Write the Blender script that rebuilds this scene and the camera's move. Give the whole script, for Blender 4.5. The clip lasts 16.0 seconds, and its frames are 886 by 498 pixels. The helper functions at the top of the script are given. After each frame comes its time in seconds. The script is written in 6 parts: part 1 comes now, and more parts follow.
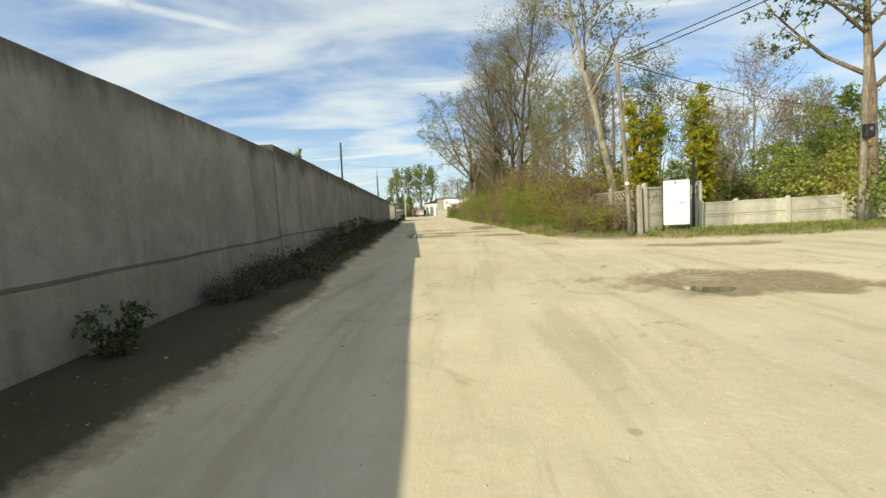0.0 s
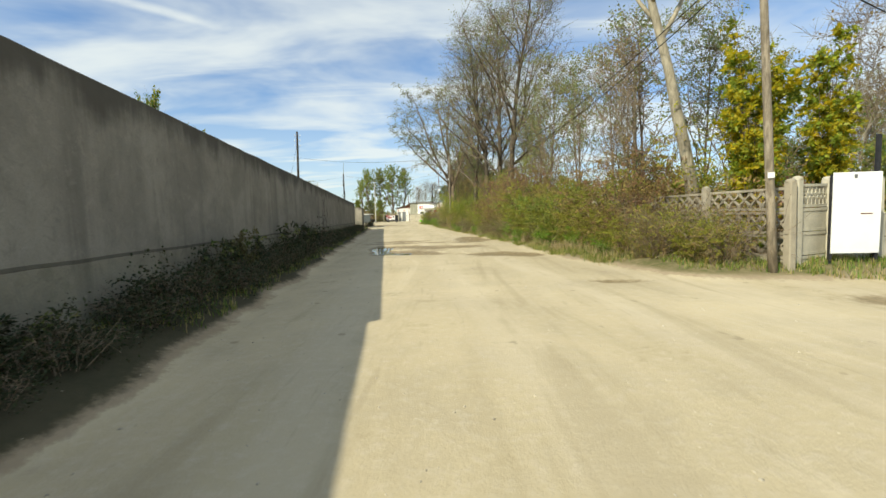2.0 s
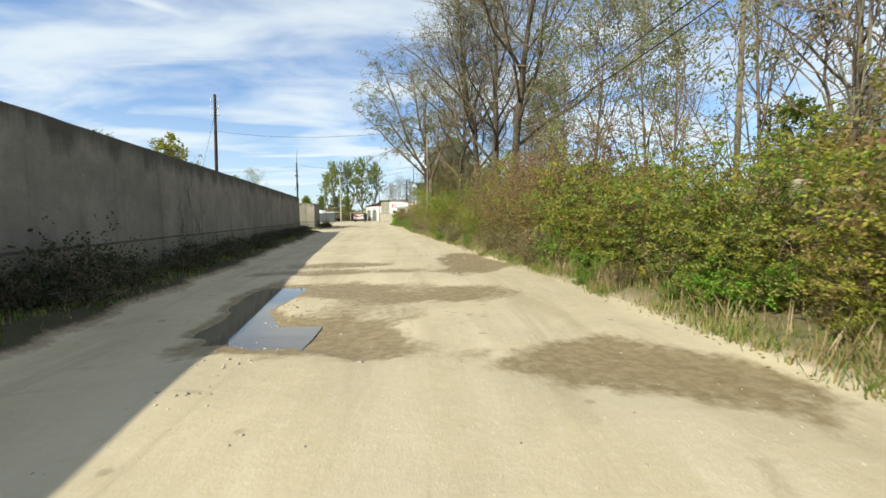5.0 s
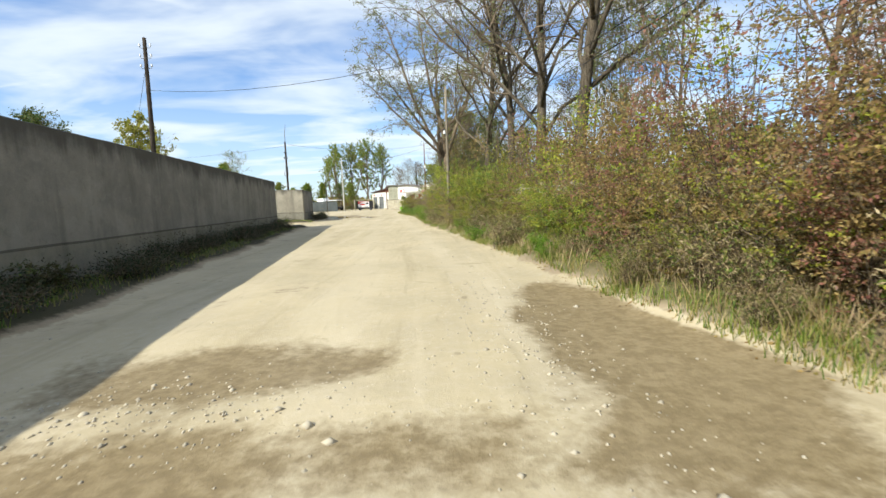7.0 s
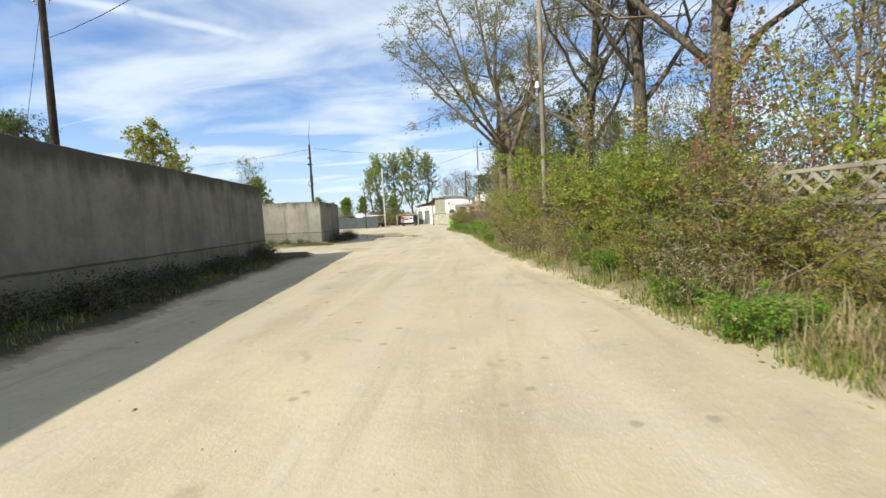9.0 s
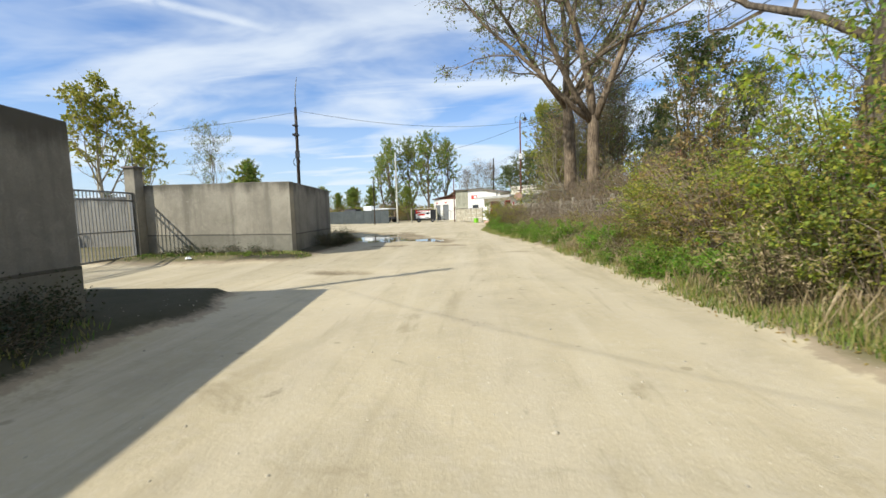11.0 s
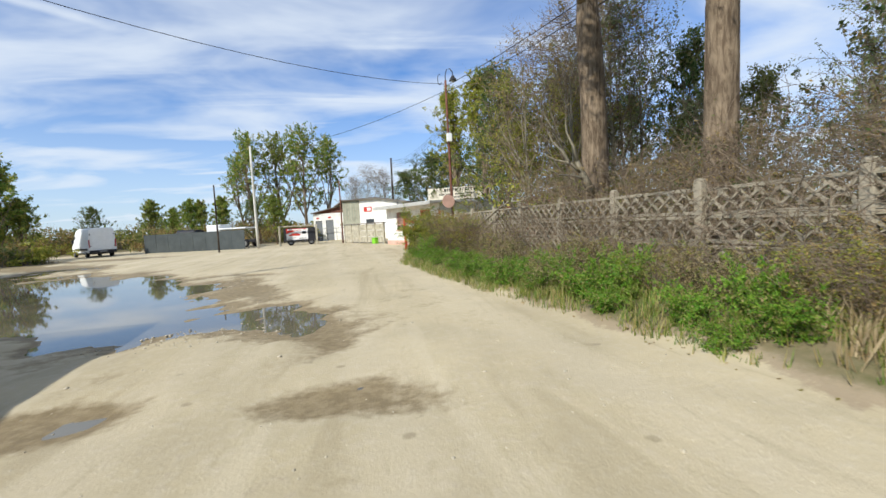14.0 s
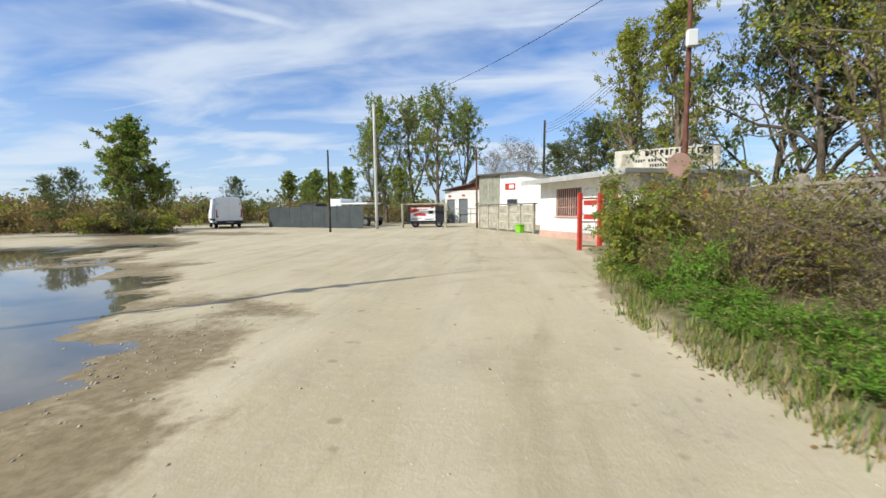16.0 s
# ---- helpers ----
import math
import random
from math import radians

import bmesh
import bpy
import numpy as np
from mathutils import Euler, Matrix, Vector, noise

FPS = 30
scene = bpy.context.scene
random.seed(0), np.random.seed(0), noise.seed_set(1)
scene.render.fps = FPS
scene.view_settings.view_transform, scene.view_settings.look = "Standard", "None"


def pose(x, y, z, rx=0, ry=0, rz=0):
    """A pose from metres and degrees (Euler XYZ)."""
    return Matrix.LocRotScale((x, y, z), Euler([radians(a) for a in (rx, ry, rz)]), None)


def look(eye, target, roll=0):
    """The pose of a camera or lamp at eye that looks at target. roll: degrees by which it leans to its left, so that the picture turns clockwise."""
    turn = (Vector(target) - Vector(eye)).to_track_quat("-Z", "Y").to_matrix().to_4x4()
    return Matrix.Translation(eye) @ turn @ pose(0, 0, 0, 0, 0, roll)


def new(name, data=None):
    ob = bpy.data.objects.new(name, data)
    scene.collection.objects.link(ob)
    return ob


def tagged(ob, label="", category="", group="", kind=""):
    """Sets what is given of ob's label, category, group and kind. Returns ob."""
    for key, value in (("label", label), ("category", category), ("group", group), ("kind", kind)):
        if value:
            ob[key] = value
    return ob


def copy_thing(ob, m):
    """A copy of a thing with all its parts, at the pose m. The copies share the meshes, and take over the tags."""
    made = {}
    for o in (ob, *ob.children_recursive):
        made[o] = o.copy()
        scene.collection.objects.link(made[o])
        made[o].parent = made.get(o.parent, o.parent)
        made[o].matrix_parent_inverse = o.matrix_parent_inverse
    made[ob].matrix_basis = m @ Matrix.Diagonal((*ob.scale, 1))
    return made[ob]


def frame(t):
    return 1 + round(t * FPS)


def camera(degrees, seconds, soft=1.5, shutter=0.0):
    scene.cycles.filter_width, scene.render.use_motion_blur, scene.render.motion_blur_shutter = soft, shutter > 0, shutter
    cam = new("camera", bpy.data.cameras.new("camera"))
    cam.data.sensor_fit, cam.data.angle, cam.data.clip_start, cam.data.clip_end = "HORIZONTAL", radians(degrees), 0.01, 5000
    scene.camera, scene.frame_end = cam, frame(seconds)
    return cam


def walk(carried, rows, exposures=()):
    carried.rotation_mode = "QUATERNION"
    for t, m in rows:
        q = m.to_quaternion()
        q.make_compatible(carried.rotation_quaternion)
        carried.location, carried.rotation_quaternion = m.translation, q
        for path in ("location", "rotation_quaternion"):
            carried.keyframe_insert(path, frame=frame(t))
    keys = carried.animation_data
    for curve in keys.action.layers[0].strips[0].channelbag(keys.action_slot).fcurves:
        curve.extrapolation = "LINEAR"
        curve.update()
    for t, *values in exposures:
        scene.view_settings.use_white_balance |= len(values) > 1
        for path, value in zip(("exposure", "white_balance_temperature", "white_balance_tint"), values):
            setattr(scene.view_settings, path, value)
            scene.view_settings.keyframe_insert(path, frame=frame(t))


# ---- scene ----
cam = camera(92.0, 16.0, 1.5, 0.1)
PATH = [
    (0, (3.216, -8.015, 1.345), (3.116, -6.026, 1.163), -3.3),
    (0.5, (3.182, -6.251, 1.316), (3.065, -4.26, 1.163), -4.0),
    (1, (3.026, -4.487, 1.349), (2.916, -2.497, 1.19), -2.4),
    (1.5, (2.677, -3.081, 1.329), (2.624, -1.086, 1.206), -2.5),
    (2, (2.663, -1.162, 1.336), (2.698, 0.831, 1.175), -1.7),
    (2.5, (2.701, 0.492, 1.267), (2.821, 2.484, 1.145), 0.5),
    (3, (2.826, 2.251, 1.27), (2.998, 4.241, 1.158), 0.1),
    (3.5, (2.768, 3.516, 1.328), (2.954, 5.502, 1.186), -2.1),
    (4, (2.926, 5.144, 1.354), (3.096, 7.129, 1.177), -1.0),
    (6.5, (2.77, 15.425, 1.365), (2.89, 17.416, 1.221), -1.3),
    (7, (2.685, 17.372, 1.36), (2.786, 19.356, 1.128), -2.2),
    (7.5, (2.558, 19.718, 1.318), (2.645, 21.71, 1.155), 0.2),
    (8, (2.452, 22.172, 1.356), (2.492, 24.168, 1.228), -0.8),
    (8.5, (2.333, 24.31, 1.385), (2.3, 26.301, 1.201), -3.6),
    (9, (1.993, 26.697, 1.303), (1.882, 28.688, 1.146), -3.2),
    (9.5, (1.735, 28.843, 1.425), (1.551, 30.829, 1.271), -2.2),
    (12, (-1.136, 41.475, 1.317), (-1.202, 43.465, 1.125), 0.2),
    (12.5, (-1.415, 43.421, 1.334), (-1.237, 45.408, 1.194), -0.6),
    (13, (-1.502, 45.188, 1.296), (-1.127, 47.145, 1.115), -1.2),
    (13.5, (-1.118, 47.589, 1.317), (-0.718, 49.54, 1.133), -2.7),
    (14, (-0.9, 50.012, 1.345), (-0.536, 51.974, 1.218), -3.3),
    (14.5, (-0.828, 52.048, 1.339), (-0.553, 54.024, 1.192), -1.9),
    (15, (-0.747, 54.201, 1.378), (-0.598, 56.191, 1.246), -0.2),
    (15.5, (-0.968, 56.795, 1.324), (-0.98, 58.788, 1.155), -0.1),
    (16, (-1.141, 59.065, 1.34), (-1.399, 61.04, 1.153), -0.8),
]
EXPOSURES = [(0.0, 0.14, 7000, 2), (4.0, 0.16, 6650, 3), (7.0, 0.34, 6350, 6), (9.5, 0.20, 6250, 7), (12.5, 0.10, 6150, 9), (16.0, -0.04, 6000, 9)]
walk(cam, [(t, look(eye, aim, roll)) for t, eye, aim, roll in PATH], EXPOSURES)

# ---- light ----
SUN_WAY = Vector((1.0, 0.86, -1.025)).normalized()
world = bpy.data.worlds.new("world")
scene.world = world
world.use_nodes = True


def sky_world():
    nt = world.node_tree
    nt.nodes.clear()
    out = nt.nodes.new("ShaderNodeOutputWorld")
    bg = nt.nodes.new("ShaderNodeBackground")
    sky = nt.nodes.new("ShaderNodeTexSky")
    sky.sky_type = "NISHITA"
    sky.sun_disc = False
    sky.sun_elevation = math.asin(-SUN_WAY.z)
    sky.sun_rotation = math.atan2(-SUN_WAY.x, -SUN_WAY.y)
    sky.air_density, sky.dust_density, sky.ozone_density = 1.0, 0.6, 2.0
    # high thin cloud, laid on a flat layer far above so that it draws together towards the horizon
    tc = nt.nodes.new("ShaderNodeTexCoord")
    sep = nt.nodes.new("ShaderNodeSeparateXYZ")
    nt.links.new(tc.outputs["Generated"], sep.inputs[0])
    up = nt.nodes.new("ShaderNodeMath"); up.operation = "ADD"; up.inputs[1].default_value = 0.12
    mx = nt.nodes.new("ShaderNodeMath"); mx.operation = "MAXIMUM"; mx.inputs[1].default_value = 0.03
    nt.links.new(sep.outputs[2], mx.inputs[0]); nt.links.new(mx.outputs[0], up.inputs[0])
    dv = nt.nodes.new("ShaderNodeVectorMath"); dv.operation = "DIVIDE"
    cb = nt.nodes.new("ShaderNodeCombineXYZ")
    for k in range(3):
        nt.links.new(up.outputs[0], cb.inputs[k])
    nt.links.new(tc.outputs["Generated"], dv.inputs[0]); nt.links.new(cb.outputs[0], dv.inputs[1])

    def layer(rot, scale, nscale, detail, rough, dist, lo, hi):
        mp = nt.nodes.new("ShaderNodeMapping"); mp.inputs["Rotation"].default_value = (0, 0, radians(rot)); mp.inputs["Scale"].default_value = scale
        nt.links.new(dv.outputs[0], mp.inputs[0])
        n = nt.nodes.new("ShaderNodeTexNoise"); n.inputs["Scale"].default_value = nscale; n.inputs["Detail"].default_value = detail
        n.inputs["Roughness"].default_value = rough; n.inputs["Distortion"].default_value = dist
        nt.links.new(mp.outputs[0], n.inputs[0])
        r = nt.nodes.new("ShaderNodeMapRange"); r.interpolation_type = "SMOOTHSTEP"
        r.inputs[1].default_value, r.inputs[2].default_value = lo, hi
        nt.links.new(n.outputs[0], r.inputs[0])
        return r.outputs[0]

    a = layer(14, (0.8, 1.25, 1), 1.25, 5, 0.5, 0.4, 0.28, 0.68)
    b = layer(-24, (0.45, 3.0, 1), 1.0, 5, 0.5, 0.5, 0.58, 0.82)
    s = nt.nodes.new("ShaderNodeMath"); s.operation = "ADD"; s.use_clamp = True
    nt.links.new(a, s.inputs[0]); nt.links.new(b, s.inputs[1])
    # one vapour trail across the left of the sky
    flat = nt.nodes.new("ShaderNodeSeparateXYZ")
    nt.links.new(dv.outputs[0], flat.inputs[0])

    def calc(op, a, b=0.0):
        n = nt.nodes.new("ShaderNodeMath"); n.operation = op
        for k, v in enumerate((a, b)):
            if isinstance(v, float):
                n.inputs[k].default_value = v
            else:
                nt.links.new(v, n.inputs[k])
        return n.outputs[0]

    def step(value, lo, hi):
        r = nt.nodes.new("ShaderNodeMapRange"); r.interpolation_type = "SMOOTHSTEP"
        r.inputs[1].default_value, r.inputs[2].default_value = lo, hi
        nt.links.new(value, r.inputs[0])
        return r.outputs[0]

    off = calc("SUBTRACT", calc("ADD", calc("MULTIPLY", flat.outputs[0], -0.652), calc("MULTIPLY", flat.outputs[1], 0.758)), 1.848)
    ragged = layer(40, (1.0, 1.0, 1), 6.0, 4, 0.6, 0.5, 0.2, 0.6)
    trail = calc("MULTIPLY", calc("MULTIPLY", step(calc("ABSOLUTE", off), 0.05, 0.004), step(flat.outputs[0], -0.72, -1.0)), calc("MULTIPLY", ragged, 0.5))
    both = nt.nodes.new("ShaderNodeMath"); both.operation = "ADD"; both.use_clamp = True
    nt.links.new(s.outputs[0], both.inputs[0]); nt.links.new(trail, both.inputs[1])
    s = both
    low = nt.nodes.new("ShaderNodeMapRange"); low.inputs[1].default_value, low.inputs[2].default_value = 0.32, 0.0
    low.inputs[3].default_value, low.inputs[4].default_value = 0.0, 0.82
    nt.links.new(sep.outputs[2], low.inputs[0])
    s2 = nt.nodes.new("ShaderNodeMath"); s2.operation = "MAXIMUM"
    nt.links.new(s.outputs[0], s2.inputs[0]); nt.links.new(low.outputs[0], s2.inputs[1])
    k = nt.nodes.new("ShaderNodeMath"); k.operation = "MULTIPLY"; k.inputs[1].default_value = CLOUD_COVER
    nt.links.new(s2.outputs[0], k.inputs[0])
    tint = nt.nodes.new("ShaderNodeMix"); tint.data_type = "RGBA"; tint.blend_type = "MULTIPLY"
    tint.inputs["Factor"].default_value = 1.0
    tint.inputs["B"].default_value = SKY_TINT
    nt.links.new(sky.outputs[0], tint.inputs["A"])
    mix = nt.nodes.new("ShaderNodeMix"); mix.data_type = "RGBA"
    nt.links.new(k.outputs[0], mix.inputs["Factor"])
    nt.links.new(tint.outputs["Result"], mix.inputs["A"])
    mix.inputs["B"].default_value = CLOUD_LIGHT
    nt.links.new(mix.outputs["Result"], bg.inputs[0])
    bg.inputs[1].default_value = SKY_STRENGTH
    nt.links.new(bg.outputs[0], out.inputs[0])


CLOUD_COVER = 0.86
CLOUD_LIGHT = (8.6, 9.05, 9.5, 1)
SKY_TINT = (0.66, 1.12, 1.62, 1)
SKY_STRENGTH = 0.094
sky_world()
sun_data = bpy.data.lights.new("sun", "SUN")
sun_data.energy, sun_data.angle, sun_data.color = 5.0, radians(0.6), (1.0, 0.93, 0.80)
sun = new("sun", sun_data)
sun.matrix_world = look((-30, -30, 40), Vector((-30, -30, 40)) + SUN_WAY)


# ---- materials ----
class Nodes:
    """A small helper to write node materials in few lines."""

    def __init__(self, name, rough=0.8, metal=0.0, spec=0.3):
        self.mat = bpy.data.materials.new(name)
        self.mat.use_nodes = True
        self.nt = self.mat.node_tree
        self.bsdf = self.nt.nodes["Principled BSDF"]
        self.bsdf.inputs["Roughness"].default_value = rough
        self.bsdf.inputs["Metallic"].default_value = metal
        self.bsdf.inputs["Specular IOR Level"].default_value = spec
        self.tc = self.nt.nodes.new("ShaderNodeTexCoord")

    def link(self, a, b):
        self.nt.links.new(a, b)
        return self

    def coord(self, scale=(1, 1, 1), kind="Object"):
        mp = self.nt.nodes.new("ShaderNodeMapping")
        mp.inputs["Scale"].default_value = scale
        self.link(self.tc.outputs[kind], mp.inputs[0])
        return mp.outputs[0]

    def noise(self, scale, detail=5, rough=0.6, dist=0.0, co=None):
        n = self.nt.nodes.new("ShaderNodeTexNoise")
        n.inputs["Scale"].default_value, n.inputs["Detail"].default_value = scale, detail
        n.inputs["Roughness"].default_value, n.inputs["Distortion"].default_value = rough, dist
        self.link(co if co is not None else self.coord(), n.inputs[0])
        return n.outputs[0]

    def voronoi(self, scale, co=None, feature="F1"):
        n = self.nt.nodes.new("ShaderNodeTexVoronoi")
        n.feature = feature
        n.inputs["Scale"].default_value = scale
        self.link(co if co is not None else self.coord(), n.inputs[0])
        return n.outputs[0]

    def ramp(self, value, lo, hi, a=0.0, b=1.0):
        n = self.nt.nodes.new("ShaderNodeMapRange")
        n.interpolation_type = "SMOOTHSTEP"
        for k, v in enumerate((lo, hi, a, b)):
            n.inputs[k + 1].default_value = v
        self.link(value, n.inputs[0])
        return n.outputs[0]

    def math(self, op, a, b=0.0, clamp=False):
        n = self.nt.nodes.new("ShaderNodeMath")
        n.operation, n.use_clamp = op, clamp
        for k, v in enumerate((a, b)):
            if isinstance(v, (int, float)):
                n.inputs[k].default_value = v
            else:
                self.link(v, n.inputs[k])
        return n.outputs[0]

    def mix(self, f, a, b, kind="MIX"):
        n = self.nt.nodes.new("ShaderNodeMix")
        n.data_type, n.blend_type = "RGBA", kind
        for key, v in (("Factor", f), ("A", a), ("B", b)):
            if isinstance(v, (int, float)):
                n.inputs[key].default_value = v
            elif isinstance(v, tuple):
                n.inputs[key].default_value = (*v, 1)
            else:
                self.link(v, n.inputs[key])
        return n.outputs["Result"]

    def steps(self, value, *stops):
        n = self.nt.nodes.new("ShaderNodeValToRGB")
        el = n.color_ramp.elements
        while len(el) < len(stops):
            el.new(0.5)
        for e, (p, c) in zip(el, stops):
            e.position, e.color = p, (*c, 1)
        self.link(value, n.inputs[0])
        return n.outputs[0]

    def island(self):
        return self.nt.nodes.new("ShaderNodeNewGeometry").outputs["Random Per Island"]

    def each(self):
        return self.nt.nodes.new("ShaderNodeObjectInfo").outputs["Random"]

    def xyz(self, kind="Object"):
        n = self.nt.nodes.new("ShaderNodeSeparateXYZ")
        self.link(self.tc.outputs[kind], n.inputs[0])
        return n.outputs

    def done(self, colour, rough=None, bump=None, strength=0.3, distance=0.02):
        if isinstance(colour, tuple):
            self.bsdf.inputs["Base Color"].default_value = (*colour, 1)
        else:
            self.link(colour, self.bsdf.inputs["Base Color"])
        if rough is not None:
            self.link(rough, self.bsdf.inputs["Roughness"])
        if bump is not None:
            n = self.nt.nodes.new("ShaderNodeBump")
            n.inputs["Strength"].default_value, n.inputs["Distance"].default_value = strength, distance
            self.link(bump, n.inputs["Height"])
            self.link(n.outputs[0], self.bsdf.inputs["Normal"])
        return self.mat


def plain(name, colour, rough=0.6, metal=0.0, vary=0.15, scale=6.0, bump=0.1):
    m = Nodes(name, rough, metal)
    n = m.noise(scale, 6, 0.65)
    dark = tuple(c * (1 - vary) for c in colour)
    light = tuple(min(1, c * (1 + vary)) for c in colour)
    fine = m.noise(scale * 14, 3, 0.6)
    col = m.mix(m.ramp(n, 0.3, 0.7), dark, light)
    return m.done(col, m.ramp(fine, 0.2, 0.8, max(0, rough - 0.1), min(1, rough + 0.1)), fine, bump, 0.01)


def leafy(name, *colours, glow=0.42):
    """Leaves: each its own shade from a row of colours, partly letting light through."""
    m = Nodes(name, 0.55, 0, 0.3)
    stops = [((k + 0.5) / len(colours), c) for k, c in enumerate(colours)]
    col = m.steps(m.island(), *stops)
    big = m.noise(0.9, 3, 0.6, co=m.coord())
    col = m.mix(m.ramp(big, 0.3, 0.7, 0.0, 0.35), col, (0.5, 0.42, 0.28), "MULTIPLY")
    # each plant a little lighter, darker or drier than the next
    one = m.each()
    col = m.mix(m.ramp(one, 0.0, 0.5, 0.3, 0.0), col, (0.55, 0.55, 0.50), "MULTIPLY")
    col = m.mix(m.ramp(m.math("FRACT", m.math("MULTIPLY", one, 7.3)), 0.5, 1.0, 0.0, 0.22), col, (0.36, 0.29, 0.09))
    m.done(col)
    tr = m.nt.nodes.new("ShaderNodeBsdfTranslucent")
    m.link(col, tr.inputs[0])
    ms = m.nt.nodes.new("ShaderNodeMixShader")
    ms.inputs[0].default_value = glow
    out = m.nt.nodes["Material Output"]
    m.link(m.bsdf.outputs[0], ms.inputs[1]).link(tr.outputs[0], ms.inputs[2]).link(ms.outputs[0], out.inputs[0])
    return m.mat


def concrete(name, base, streak=0.5, moss=0.0, coping=0.0):
    """Weathered concrete: broad blotches, long streaks that run down from the top, fine pores."""
    m = Nodes(name, 0.9, 0, 0.2)
    dark = tuple(c * 0.45 for c in base)
    blot = m.noise(0.7, 6, 0.65, 0.3)
    col = m.mix(m.ramp(blot, 0.3, 0.72), tuple(c * 0.72 for c in base), tuple(min(1, c * 1.12) for c in base))
    run = m.noise(1.0, 5, 0.6, 0.2, m.coord((1.7, 1.7, 0.13)))
    col = m.mix(m.ramp(run, 0.48, 0.70, 0.0, streak), col, dark)
    pale = m.noise(1.0, 4, 0.6, 0.2, m.coord((1.3, 1.3, 0.3)))
    col = m.mix(m.ramp(pale, 0.55, 0.75, 0.0, 0.3), col, tuple(min(1, c * 1.3) for c in base))
    mottle = m.noise(5.5, 6, 0.72, 0.6)
    col = m.mix(m.ramp(mottle, 0.52, 0.68, 0.0, 0.3), col, dark)
    col = m.mix(m.ramp(mottle, 0.46, 0.34, 0.0, 0.25), col, tuple(min(1, c * 1.35) for c in base))
    pits = m.voronoi(26)
    col = m.mix(m.ramp(pits, 0.16, 0.06, 0.0, 0.5), col, dark)
    grain = m.noise(45, 4, 0.7)
    col = m.mix(m.ramp(grain, 0.3, 0.7, 0.0, 0.25), col, dark)
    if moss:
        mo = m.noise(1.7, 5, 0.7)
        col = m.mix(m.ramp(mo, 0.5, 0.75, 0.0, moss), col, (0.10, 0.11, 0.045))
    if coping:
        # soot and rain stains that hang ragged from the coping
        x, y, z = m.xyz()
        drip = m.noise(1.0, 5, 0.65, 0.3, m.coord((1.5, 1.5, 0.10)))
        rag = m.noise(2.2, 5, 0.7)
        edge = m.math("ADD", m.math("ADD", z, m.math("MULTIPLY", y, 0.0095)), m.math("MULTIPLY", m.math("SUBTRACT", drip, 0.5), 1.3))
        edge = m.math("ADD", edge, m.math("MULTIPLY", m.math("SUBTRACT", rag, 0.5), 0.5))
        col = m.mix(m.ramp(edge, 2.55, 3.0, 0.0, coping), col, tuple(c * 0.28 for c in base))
    h = m.math("ADD", m.math("MULTIPLY", grain, 0.35), m.noise(6, 5, 0.6))
    return m.done(col, None, h, 0.35, 0.012)


def bark_mat(name, a, b):
    m = Nodes(name, 0.95, 0, 0.15)
    co = m.coord((9, 9, 1.6))
    n = m.noise(1.6, 6, 0.7, 0.6, co)
    big = m.noise(1.1, 4, 0.6)
    col = m.mix(m.ramp(n, 0.35, 0.65), a, b)
    col = m.mix(m.ramp(big, 0.4, 0.7, 0.0, 0.5), col, tuple(c * 0.5 for c in a))
    return m.done(col, None, n, 0.8, 0.03)


